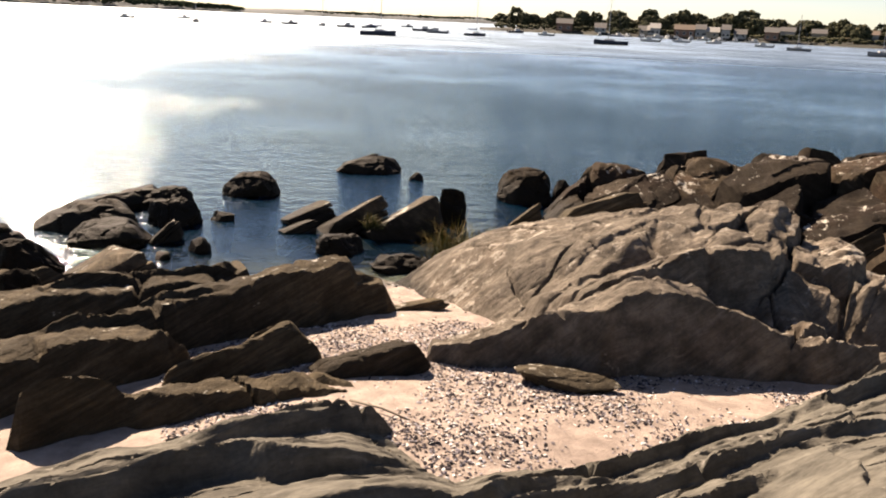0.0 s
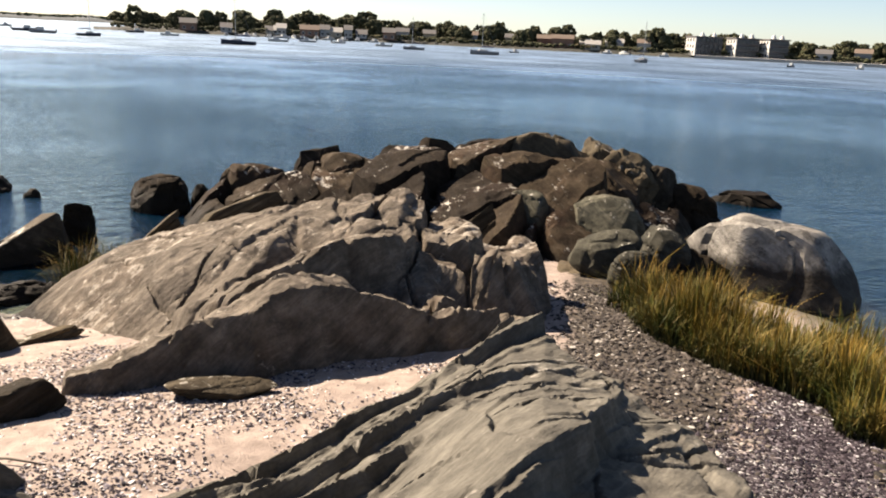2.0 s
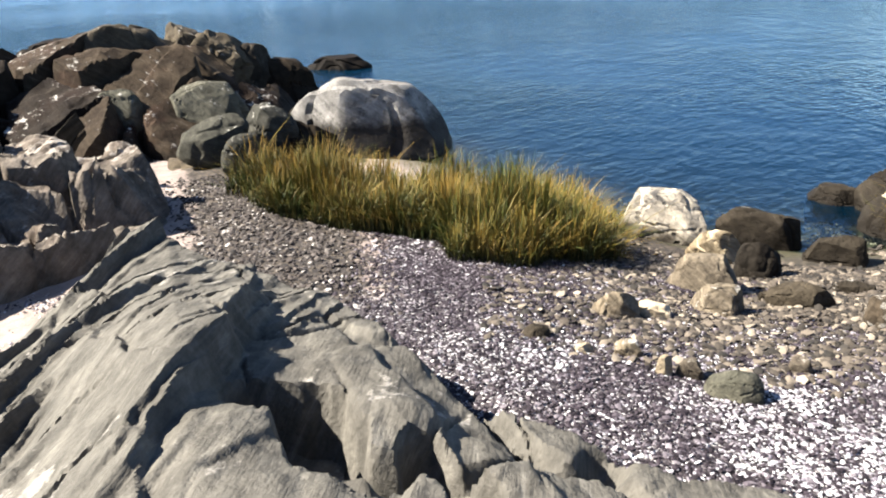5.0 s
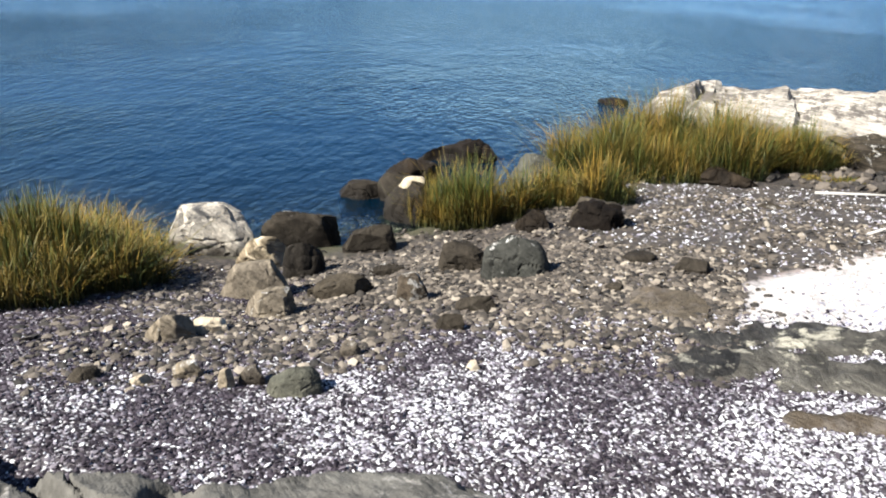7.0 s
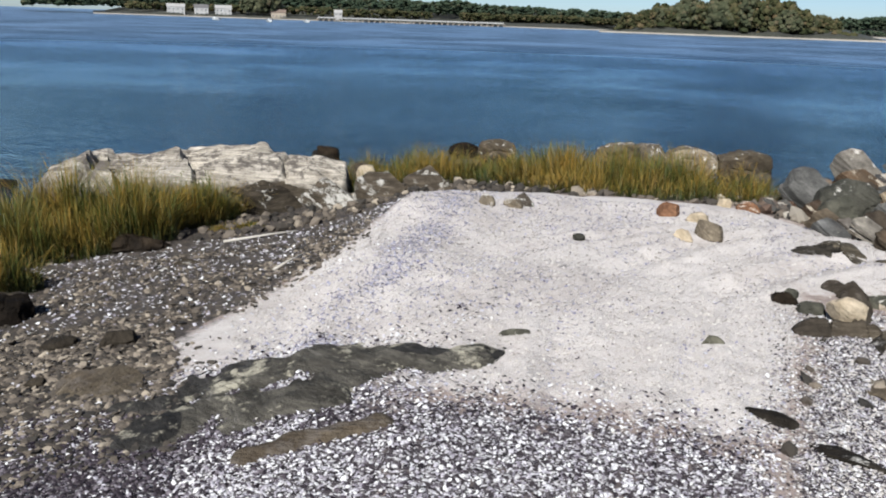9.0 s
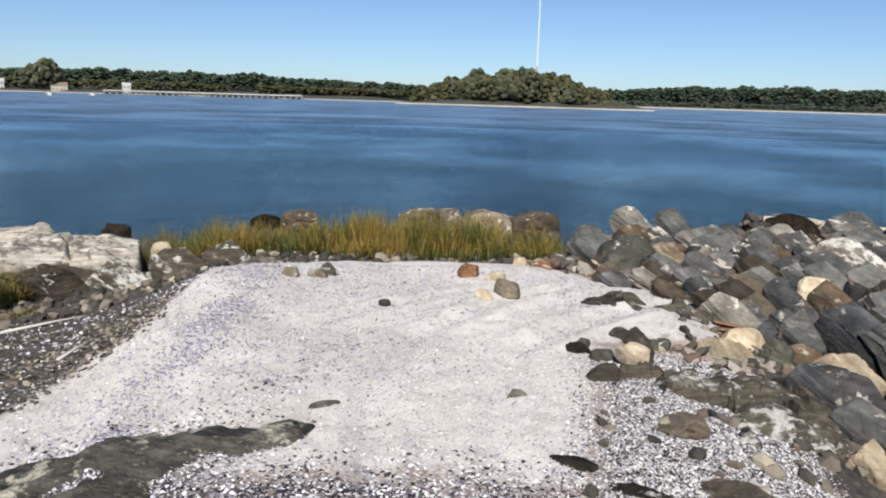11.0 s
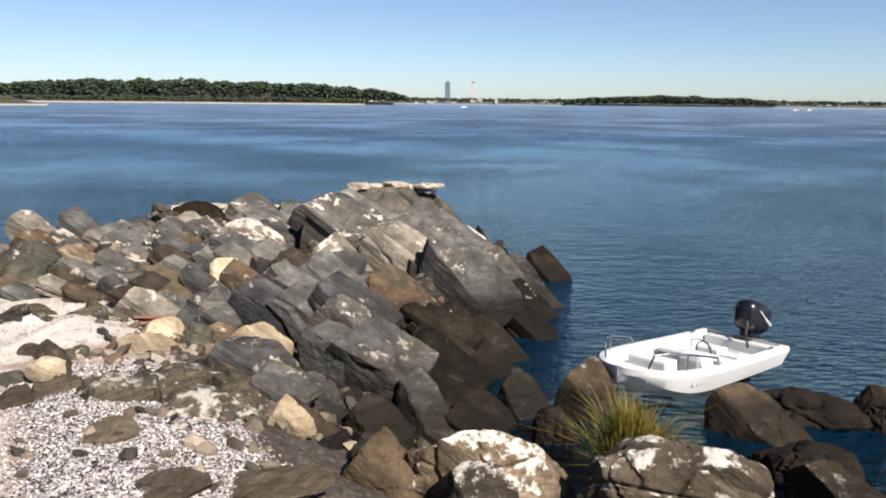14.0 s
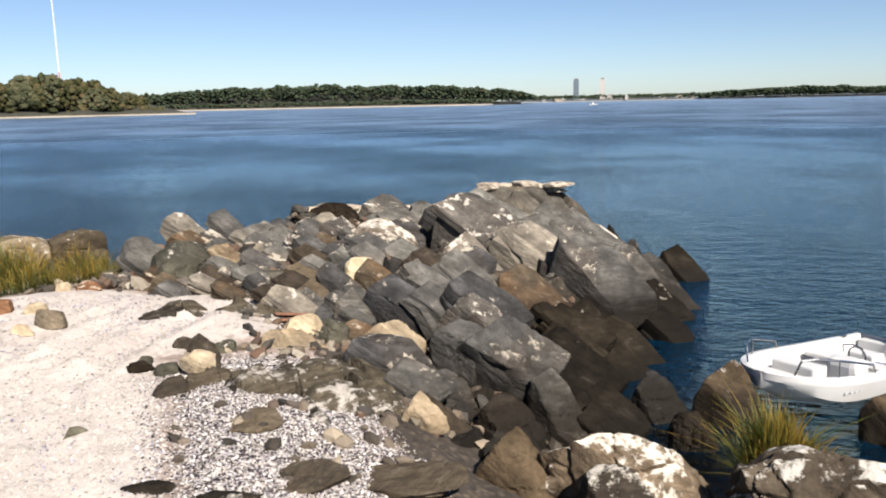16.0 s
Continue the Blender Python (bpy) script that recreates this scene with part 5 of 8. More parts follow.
rock(-2.91, 15.76, 0.00, 0.84, 0.64, 0.24, 10, "darkledge", skew=0.0, sharp=0.3)
rock(-0.77, 13.54, 0.05, 0.94, 0.72, 0.09, 3, "darkledge", skew=0.0, sharp=0.3)
rock(-6.95, 15.41, 0.00, 1.97, 1.50, 0.50, 24, "darkpile", skew=0.0, sharp=0.3)
rock(-6.89, 17.43, 0.00, 1.90, 1.45, 0.40, 22, "dark", skew=0.0, sharp=0.3)
rock(-6.05, 17.38, 0.00, 1.22, 0.93, 0.42, 19, "dark", skew=0.0, sharp=0.3)
rock(-5.44, 15.98, 0.00, 1.08, 0.83, 0.51, 19, "darkpile", skew=0.0, sharp=0.3)
rock(-6.10, 14.47, 0.00, 1.64, 1.25, 0.36, 23, "dark", skew=0.0, sharp=0.3)
rock(-5.18, 14.64, 0.00, 0.72, 0.55, 0.39, 19, "darkledge", skew=0.0, sharp=0.3)
rock(-4.59, 16.41, 0.00, 0.49, 0.37, 0.19, 16, "dark", skew=0.0, sharp=0.3)
rock(-4.36, 14.08, 0.00, 0.42, 0.32, 0.25, 17, "dark", skew=0.0, sharp=0.3)
rock(-4.84, 13.55, 0.00, 0.30, 0.23, 0.12, 20, "dark", skew=0.0, sharp=0.3)
rock(-6.40, 12.01, 0.10, 1.05, 0.80, 0.61, 28, "dark", skew=0.0, sharp=0.3)
rock(-5.22, 11.73, 0.15, 1.77, 1.35, 0.47, 24, "darkledge", skew=0.0, sharp=0.3)
rock(-5.48, 10.02, 0.30, 0.63, 0.48, 0.61, 29, "dark", skew=0.0, sharp=0.3)
rock(-4.52, 11.80, 0.10, 0.78, 0.60, 0.20, 21, "darkpile", skew=0.0, sharp=0.3)
rock(-7.76, 12.88, 0.00, 1.71, 1.31, 0.63, 31, "dark", skew=0.0, sharp=0.3)
rock(-1.13, 10.89, 0.30, 0.60, 0.46, 0.36, 6, "darkledge", skew=0.0, sharp=0.3)

# pile of brown boulders beyond the big slab
rock(4.02, 19.00, 0.31, 1.77, 1.59, 0.86, -12, "pile", skew=0.2, sharp=0.5)
rock(5.62, 18.68, 0.64, 1.46, 1.31, 0.99, -17, "darkpile", skew=0.2, sharp=0.6)
rock(5.69, 17.81, 0.30, 2.17, 1.52, 1.24, -18, "pile", skew=0.3, sharp=0.4)
rock(6.18, 16.20, 0.45, 1.63, 1.14, 0.98, -21, "pile", skew=0.1, sharp=0.3)
rock(7.00, 17.61, 0.98, 0.69, 0.69, 0.73, -22, "pile", skew=0.0, sharp=0.5)
rock(7.62, 17.27, 0.86, 1.00, 1.00, 0.87, -24, "pile", skew=-0.2, sharp=0.1)
rock(7.24, 16.41, 0.45, 1.13, 0.90, 1.08, -24, "pile", skew=0.0, sharp=0.3)
rock(9.14, 17.16, 0.84, 2.05, 1.64, 1.10, -28, "pile", skew=0.2, sharp=0.4)
rock(8.70, 15.64, 0.54, 1.61, 1.29, 1.11, -29, "pile", skew=0.3, sharp=0.5)
rock(10.07, 15.65, 0.67, 2.27, 1.81, 1.53, -33, "pilegrey", skew=0.0, sharp=0.4)
rock(11.32, 15.71, 0.92, 1.37, 1.23, 1.14, -36, "pilegrey", skew=-0.3, sharp=0.4)
rock(11.77, 14.93, 0.75, 1.68, 1.35, 1.16, -38, "pilegrey", skew=0.1, sharp=0.4)
rock(12.51, 14.61, 0.59, 1.03, 0.93, 0.99, -41, "pilegrey", skew=-0.2, sharp=0.4)
rock(13.10, 14.33, 0.05, 1.80, 1.26, 1.13, -43, "dark", skew=-0.2, sharp=0.4)
rock(9.74, 14.19, 0.76, 0.96, 0.87, 0.75, -35, "pilegrey", skew=0.2, sharp=0.5)
rock(9.74, 12.78, 0.60, 1.66, 1.00, 0.72, -38, "slate", skew=0.1, sharp=0.2)
rock(8.41, 13.85, 0.65, 1.06, 0.84, 0.66, -31, "slate", skew=0.1, sharp=0.4)
rock(6.68, 14.91, 0.64, 0.75, 0.67, 0.42, -24, "pile", skew=0.0, sharp=0.3)
rock(8.33, 10.96, 0.60, 1.24, 0.75, 0.60, -38, "slate", skew=0.5, sharp=0.4)
rock(9.35, 10.72, 0.55, 1.09, 0.77, 0.68, -41, "slate", skew=0.0, sharp=0.4)
rock(8.14, 9.93, 0.60, 0.78, 0.47, 0.49, -40, "slate", skew=0.2, sharp=0.4)
rock(9.81, 10.36, 0.40, 1.21, 0.85, 0.50, -44, "dark", skew=0.2, sharp=0.4)
rock(2.92, 14.05, 0.94, 1.69, 1.18, 0.52, -12, "ledge", skew=0.1, sharp=0.2)
rock(6.12, 11.57, 1.16, 0.69, 0.55, 0.47, -28, "ledge", skew=0.1, sharp=0.4)

# white boulder and the stones of the shell beach
rock(11.35, 10.25, 0.05, 3.3, 2.2, 1.36, -47, "white", skew=-0.1, sharp=0.7, label="large pale boulder with a dark wet foot at the waterline")
rock(10.64, 11.27, 0.30, 0.93, 0.74, 0.54, -43, "dark", skew=0.0, sharp=0.5)
rock(17.69, 16.83, 0.00, 2.00, 1.00, 0.36, -46, "dark", skew=0.0, sharp=0.2, label="low weed-covered rock awash in the water")
rock(9.77, 10.25, 0.22, 1.22, 2.50, 0.07, -43, "tan", sharp=0.0)
rock(8.45, 11.48, 0.28, 1.18, 2.50, 0.07, -36, "tan", sharp=0.0)
rock(10.15, 3.87, 0.06, 1.28, 0.77, 0.60, -69, "marble", skew=0.1, sharp=0.4, label="white-veined marble boulder on the shell beach")
rock(10.70, 2.71, 0.05, 1.11, 0.55, 0.44, -76, "wetstone", skew=-0.2, sharp=0.1)
rock(10.29, 1.66, 0.12, 0.78, 0.39, 0.33, -81, "wetstone", skew=0.1, sharp=0.3)
rock(9.34, 2.87, 0.20, 0.67, 0.33, 0.36, -73, "band", skew=0.2, sharp=0.3)
rock(8.79, 2.19, 0.37, 0.55, 0.38, 0.40, -76, "wetstone", skew=0.1, sharp=0.4)
rock(7.77, 2.48, 0.55, 0.71, 0.43, 0.35, -72, "vein", skew=0.2, sharp=0.3)
rock(7.05, 2.08, 0.69, 0.53, 0.32, 0.27, -73, "vein", skew=0.2, sharp=0.4)
rock(6.24, 2.76, 0.82, 0.43, 0.26, 0.25, -65, "vein", skew=0.1, sharp=0.3)
rock(6.48, 2.50, 0.78, 0.33, 0.20, 0.13, -68, "pale", skew=0.0, sharp=0.3)
rock(7.79, 1.56, 0.62, 0.69, 0.35, 0.20, -78, "wetstone", skew=-0.2, sharp=0.2)
rock(7.52, 0.78, 0.71, 0.32, 0.26, 0.32, -84, "wedge", skew=-0.1, sharp=0.5, label="dark upright stone with a white quartz top")
rock(8.40, -0.27, 0.68, 0.76, 0.46, 0.44, -92, "slate", skew=-0.2, sharp=0.3, label="rounded grey stone split by a dark crack")
rock(8.86, 0.34, 0.53, 0.59, 0.41, 0.32, -88, "wetstone", skew=-0.2, sharp=0.1)
rock(7.22, 0.12, 0.81, 0.42, 0.25, 0.14, -89, "wetstone", skew=0.0, sharp=0.2)
rock(8.67, 1.19, 0.48, 0.41, 0.21, 0.11, -82, "wetstone", skew=0.0, sharp=0.2)
rock(5.17, 1.38, 1.04, 0.40, 0.28, 0.19, -74, "slate", skew=0.3, sharp=0.6, label="pointed green-grey stone on broken shells")
rock(5.22, 2.99, 1.01, 0.24, 0.17, 0.07, -59, "wetstone", skew=0.0, sharp=0.4)
rock(5.22, 2.56, 0.99, 0.15, 0.10, 0.07, -63, "pale", skew=0.0, sharp=0.3)
rock(7.44, 4.29, 0.63, 0.38, 0.23, 0.15, -59, "wetstone", skew=0.0, sharp=0.3)
rock(5.63, 0.10, 1.04, 0.14, 0.10, 0.10, -89, "pale", skew=0.0, sharp=0.3)
rock(5.21, 1.91, 1.02, 0.14, 0.09, 0.15, -69, "pale", skew=0.0, sharp=0.3)
rock(5.34, 1.75, 1.00, 0.20, 0.14, 0.13, -71, "vein", skew=0.0, sharp=0.3)
rock(5.39, 2.26, 0.98, 0.23, 0.16, 0.12, -66, "vein", skew=0.0, sharp=0.3)
rock(5.95, 1.12, 0.94, 0.19, 0.13, 0.12, -79, "vein", skew=0.0, sharp=0.3)
rock(8.75, -1.66, 0.78, 0.39, 0.27, 0.12, -101, "wetstone", skew=0.0, sharp=0.2)
rock(8.27, -2.14, 0.88, 0.39, 0.23, 0.14, -105, "wetstone", skew=0.0, sharp=0.2)
rock(7.70, -1.23, 0.86, 0.23, 0.14, 0.08, -99, "wetstone", skew=0.0, sharp=0.2)
rock(6.55, 0.34, 0.91, 0.26, 0.16, 0.16, -87, "wetstone", skew=0.0, sharp=0.2)
rock(7.00, -1.65, 1.00, 0.73, 0.94, 0.05, -104, "tan", sharp=0.0)
rock(13.08, 1.38, 0.3, 0.95, 0.61, 0.32, -84, "dark", skew=-0.1, sharp=0.2)
rock(12.92, 2.20, 0.00, 0.85, 0.5, 0.27, -80, "wetstone", skew=0.0, sharp=0.3)
rock(12.82, 1.57, 0.05, 0.74, 0.59, 0.40, -83, "wetstone", skew=0.0, sharp=0.3)
rock(11.91, 1.23, 0.00, 0.95, 0.67, 0.62, -84, "wetstone", skew=0.0, sharp=0.2)
rock(15.42, 0.78, 0.00, 1.59, 0.64, 0.41, -87, "dark", skew=0.2, sharp=0.2)
rock(13.71, -0.66, 0.10, 0.93, 0.65, 0.50, -93, "slate", skew=0.0, sharp=0.2)
rock(10.54, -1.40, 0.57, 0.72, 0.50, 0.32, -98, "wetstone", skew=0.0, sharp=0.4)
rock(12.26, -1.78, 0.37, 0.73, 0.44, 0.27, -99, "dark", skew=0.0, sharp=0.2)
rock(10.48, -0.55, 0.46, 0.53, 0.37, 0.27, -93, "dark", skew=0.0, sharp=0.3)
rock(13.35, -3.90, 0.40, 0.99, 0.59, 0.25, -107, "dark", skew=0.0, sharp=0.2)
rock(21.86, -3.05, 0.00, 0.78, 0.62, 0.14, -98, "dark", skew=0.0, sharp=0.2)
rock(11.98, 1.27, 0.52, 0.42, 0.3, 0.13, -84, "cap", skew=0.0, sharp=0.2, label="white quartz stone resting on a dark rock")

# pale ridge rock, dark strata and the rim of the shell bench
rock(16.23, -10.02, 0.62, 0.5, 0.4, 0.22, -122, "pale", skew=0.0, sharp=0.3)
rock(17.20, -5.25, 0.32, 4.25, 1.28, 0.65, -107, "darkflat", skew=0.0, sharp=0.1)
rock(15.68, -7.69, 0.40, 2.90, 1.45, 0.41, -116, "darkflat", skew=0.0, sharp=0.1)
rock(14.59, -6.90, 0.29, 1.37, 0.68, 0.73, -115, "darkflat", skew=0.0, sharp=0.2)
rock(13.88, -7.89, 0.48, 1.46, 0.73, 0.63, -120, "speckle", skew=0.0, sharp=0.3)
rock(13.18, -8.65, 0.62, 1.44, 0.72, 0.68, -123, "speckle", skew=0.0, sharp=0.3)
rock(12.44, -9.31, 0.79, 1.36, 0.68, 0.67, -127, "speckle", skew=0.0, sharp=0.3)
rock(19.66, -10.87, 0.55, 0.63, 0.51, 0.22, -119, "dark", skew=0.0, sharp=0.3)
rock(14.66, -5.05, 0.11, 1.76, 0.62, 0.39, -109, "darkflat", skew=0.0, sharp=0.1)
rock(11.28, -4.14, 0.40, 1.81, 0.54, 0.28, -110, "darkflat", skew=0.0, sharp=0.1)
rock(10.39, -1.37, 0.59, 0.77, 0.54, 0.35, -97, "dark", skew=0.0, sharp=0.4)
rock(5.43, -5.03, 1.31, 0.31, 0.16, 0.10, -133, "slate", skew=0.0, sharp=0.2)
rock(6.70, -3.50, 1.08, 0.49, 0.56, 0.04, -118, "tan", sharp=0.0)
rock(4.31, -6.60, 1.28, 0.22, 0.11, 0.08, -148, "slate", skew=0.0, sharp=0.2)
rock(14.24, -17.22, 0.82, 2.01, 1.40, 0.42, -140, "pilegrey", skew=0.0, sharp=0.3)
rock(13.26, -16.68, 0.94, 0.85, 0.60, 0.39, -142, "vein", skew=0.0, sharp=0.5)
rock(12.98, -18.07, 0.88, 1.33, 0.93, 0.36, -144, "vein", skew=0.0, sharp=0.3)
rock(12.24, -17.18, 1.04, 1.12, 0.56, 0.27, -145, "vein", skew=0.0, sharp=0.3)
rock(11.44, -18.08, 1.0, 1.34, 0.81, 0.36, -148, "pilegrey", skew=0.0, sharp=0.4)
rock(18.40, -14.71, 0.47, 0.91, 0.73, 0.34, -129, "dark", skew=0.0, sharp=0.3)
rock(17.83, -15.45, 0.46, 1.17, 0.82, 0.43, -131, "pilegrey", skew=0.0, sharp=0.2)
rock(14.87, -11.91, 0.69, 1.03, 0.72, 0.38, -129, "tan", skew=0.0, sharp=0.4)
rock(12.52, -12.41, 0.86, 0.59, 0.41, 0.25, -135, "pale", skew=0.0, sharp=0.4)
rock(12.32, -12.95, 0.81, 0.40, 0.28, 0.20, -136, "pale", skew=0.0, sharp=0.4)
rock(11.09, -14.60, 0.97, 0.25, 0.18, 0.15, -143, "pale", skew=0.0, sharp=0.4)
rock(16.59, -10.09, 0.53, 0.62, 0.43, 0.30, -121, "tan", skew=0.0, sharp=0.3)
rock(20.59, -11.15, 0.33, 0.53, 0.42, 0.16, -118, "dark", skew=0.0, sharp=0.3)
rock(6.84, -9.47, 1.34, 0.29, 0.20, 0.14, -144, "pale", skew=0.0, sharp=0.4)
rock(6.71, -9.88, 1.34, 0.41, 0.32, 0.25, -146, "vein", skew=0.0, sharp=0.5)
rock(7.72, -8.30, 1.29, 0.18, 0.14, 0.08, -137, "slate", skew=0.0, sharp=0.4)
rock(7.97, -10.61, 1.30, 0.39, 0.31, 0.21, -143, "red", skew=0.0, sharp=0.5)
rock(7.45, -10.65, 1.31, 0.35, 0.28, 0.15, -145, "pale", skew=0.0, sharp=0.5)
rock(10.07, -13.13, 0.93, 0.19, 0.15, 0.18, -143, "pale", skew=0.0, sharp=0.5)
rock(8.16, -12.39, 1.22, 0.26, 0.21, 0.14, -147, "pale", skew=0.0, sharp=0.5)
rock(7.69, -12.41, 1.24, 0.40, 0.24, 0.14, -148, "red", skew=0.0, sharp=0.3)
rock(8.09, -14.16, 0.96, 0.52, 0.31, 0.20, -150, "red", skew=0.0, sharp=0.3)
rock(8.05, -15.17, 0.77, 0.21, 0.17, 0.13, -152, "pale", skew=0.0, sharp=0.5)
rock(8.05, -15.08, 1.08, 1.17, 0.82, 0.61, -152, "block", skew=0.0, sharp=0.1)
rock(6.15, -14.57, 0.84, 0.50, 0.30, 0.20, -157, "slate", skew=0.0, sharp=0.2)
rock(6.68, -13.75, 0.94, 0.56, 0.34, 0.13, -154, "slate", skew=0.0, sharp=0.2)
rock(9.54, -8.11, 1.44, 0.27, 0.19, 0.16, -130, "vein", skew=0.0, sharp=0.4)
rock(9.42, -8.56, 1.38, 0.32, 0.22, 0.14, -132, "vein", skew=0.0, sharp=0.4)
rock(9.44, -8.79, 1.36, 0.36, 0.26, 0.21, -133, "speckle", skew=0.0, sharp=0.4)
rock(4.77, -8.67, 1.23, 0.28, 0.23, 0.11, -151, "slate", skew=0.0, sharp=0.4)
rock(3.15, -5.68, 1.27, 0.48, 0.24, 0.06, -151, "wetstone", skew=0.0, sharp=0.1)
rock(2.52, -5.68, 1.24, 0.60, 0.30, 0.05, -157, "wetstone", skew=0.0, sharp=0.1)

# angular blocks of the rocky point
rock(5.29, -19.00, 1.13, 1.10, 0.66, 0.69, -164, "dark", skew=0.0, sharp=0.2)
rock(-3.04, -19.29, 0.00, 1.37, 0.96, 0.79, 171, "blockwet", skew=-0.3, sharp=0.3)
rock(6.25, -14.72, 1.08, 1.01, 0.61, 0.54, -157, "rubble", skew=0.0, sharp=0.3)
rock(6.60, -13.32, 1.32, 0.62, 0.56, 0.31, -153, "slate", skew=0.3, sharp=0.0)
rock(5.01, -14.03, 0.83, 0.73, 0.59, 0.40, -160, "slate", skew=-0.1, sharp=0.3, label="rounded grey stone at the edge of the shell sand")
rock(2.93, -10.40, 0.95, 0.54, 0.38, 0.41, -164, "slate", skew=-0.2, sharp=0.4)
rock(3.33, -9.78, 1.02, 1.3, 0.5, 0.36, -161, "palerock", skew=0.1, sharp=0.2, label="low rusty tan rock breaking through the shells")
rock(3.43, -10.66, 1.06, 0.60, 0.36, 0.28, -162, "pale", skew=0.0, sharp=0.3)
rock(2.09, -10.18, 0.89, 0.94, 0.56, 0.49, -168, "palerock", skew=0.3, sharp=0.3)
rock(1.33, -8.05, 0.86, 0.54, 0.38, 0.36, -170, "palerock", skew=-0.2, sharp=0.4)
rock(-0.80, -13.81, 0.05, 1.38, 0.83, 0.79, 177, "blockwet", skew=-0.1, sharp=0.3)
rock(-1.22, -13.00, 0.00, 1.40, 0.84, 0.68, 175, "blockwet", skew=-0.1, sharp=0.2)
rock(-2.02, -14.35, 0.00, 1.03, 0.72, 0.55, 172, "blockwet", skew=0.0, sharp=0.3)
rock(0.35, -13.81, 0.14, 2.15, 0.86, 0.57, -179, "wetstone", skew=0.0, sharp=0.1)
rock(-0.70, -10.20, 0.00, 1.20, 0.60, 0.61, 176, "blockwet", skew=-0.2, sharp=0.2)
rock(0.27, -7.31, 0.51, 1.06, 0.85, 0.62, -178, "whitedark", skew=0.1, sharp=0.4)
rock(-0.69, -7.29, 0.52, 1.73, 0.87, 0.70, 174, "palestripe", skew=-0.3, sharp=0.6, label="long pale boulder with a streaked crest")
rock(-0.54, -6.73, 0.73, 0.66, 0.46, 0.34, 175, "speckle", skew=0.0, sharp=0.4)
rock(-2.27, -6.72, 0.78, 1.64, 0.82, 0.52, 161, "crust", skew=0.2, sharp=0.4, label="dark boulder crusted with white barnacles and lichen")
rock(3.92, -8.36, 1.40, 0.40, 0.24, 0.15, -154, "pale", skew=0.0, sharp=0.1)
rock(4.68, -8.51, 1.23, 0.34, 0.23, 0.14, -150, "dark", skew=0.0, sharp=0.3)
rock(2.85, -7.15, 1.24, 0.60, 0.60, 0.05, -158, "tan", sharp=0.0)
rock(4.03, -9.31, 1.22, 0.35, 0.24, 0.14, -156, "slate", skew=0.0, sharp=0.3)
rock(4.33, -8.40, 1.25, 0.31, 0.21, 0.12, -152, "slate", skew=0.0, sharp=0.3)
rock(1.23, -6.49, 1.04, 1.06, 0.68, 0.05, -169, "tan", sharp=0.0)
rock(2.05, -6.16, 1.18, 0.81, 0.55, 0.05, -161, "tan", sharp=0.0)
rock(6.29, -14.72, 0.83, 0.62, 0.31, 0.17, -156, "slate", skew=0.0, sharp=0.2)
rock(-0.15, -18.1, 0.95, 1.7, 1.3, 1.05, 179, "block", sharp=0.15)
rock(-1.2, -17.7, 0.6, 1.7, 1.3, 0.9, 176, "blockwhite", sharp=0.15)
rock(-2.1, -17.5, 0.2, 1.5, 1.2, 0.7, 174, "block", sharp=0.15)
rock(1.39, -18.95, 1.30, 1.73, 1.06, 0.90, -176, "block", sharp=0.15)
rock(-0.86, -15.09, 0.55, 2.21, 1.35, 1.21, 177, "block", sharp=0.15)
rock(0.23, -13.93, 0.50, 1.80, 1.10, 0.89, -179, "blockbrown", sharp=0.15)
rock(1.40, -14.74, 0.90, 1.45, 0.89, 0.93, -175, "blockwhite", sharp=0.15)
rock(2.62, -15.04, 1.00, 1.27, 0.77, 0.66, -170, "block", sharp=0.15)
rock(3.35, -13.93, 0.95, 1.06, 0.65, 0.59, -166, "block", sharp=0.15)
rock(2.70, -12.55, 0.75, 0.80, 0.49, 0.66, -168, "blockstripe", sharp=0.15)
rock(2.20, -13.67, 0.80, 0.90, 0.55, 0.71, -171, "blockwhite", sharp=0.15)
rock(1.42, -12.55, 0.50, 1.03, 0.63, 0.82, -174, "block", sharp=0.15)
rock(2.94, -11.73, 0.80, 0.68, 0.42, 0.67, -166, "block", sharp=0.15)
rock(2.34, -11.19, 0.62, 1.04, 0.63, 0.43, -168, "palerock", sharp=0.15)
rock(1.76, -10.46, 0.40, 0.81, 0.50, 0.74, -170, "blockbrown", sharp=0.15)
rock(1.27, -9.66, 0.35, 0.85, 0.52, 0.53, -172, "block", sharp=0.15)
rock(0.52, -11.12, 0.35, 1.19, 0.73, 0.67, -177, "blockwhite", sharp=0.15)
rock(-0.12, -9.75, 0.20, 0.94, 0.58, 0.71, 179, "block", sharp=0.15)
rock(0.49, -9.18, 0.30, 0.89, 0.55, 0.51, -177, "blockbrown", sharp=0.15)
rock(-1.09, -12.30, 0.05, 1.05, 0.64, 0.39, 175, "blockwet", sharp=0.15)
rock(-0.64, -13.34, 0.20, 1.42, 0.86, 0.68, 177, "blockwet", sharp=0.15)
rock(-2.13, -14.54, 0.00, 0.97, 0.59, 0.47, 172, "blockwet", sharp=0.15)
rock(2.74, -17.94, 1.40, 1.38, 0.85, 0.55, -171, "block", sharp=0.15)
rock(3.85, -18.14, 1.20, 1.03, 0.63, 0.54, -168, "block", sharp=0.15)
rock(1.01, -9.21, 0.30, 0.48, 0.30, 0.41, -174, "block", sharp=0.15)
rock(2.31, -9.89, 0.45, 0.65, 0.40, 0.49, -167, "blockwet", sharp=0.15)
rock(-0.62, -9.81, 0.00, 0.77, 0.47, 0.45, 176, "blockwet", sharp=0.15)
rock(3.21, -11.10, 0.85, 0.58, 0.36, 0.51, -164, "block", sharp=0.15)
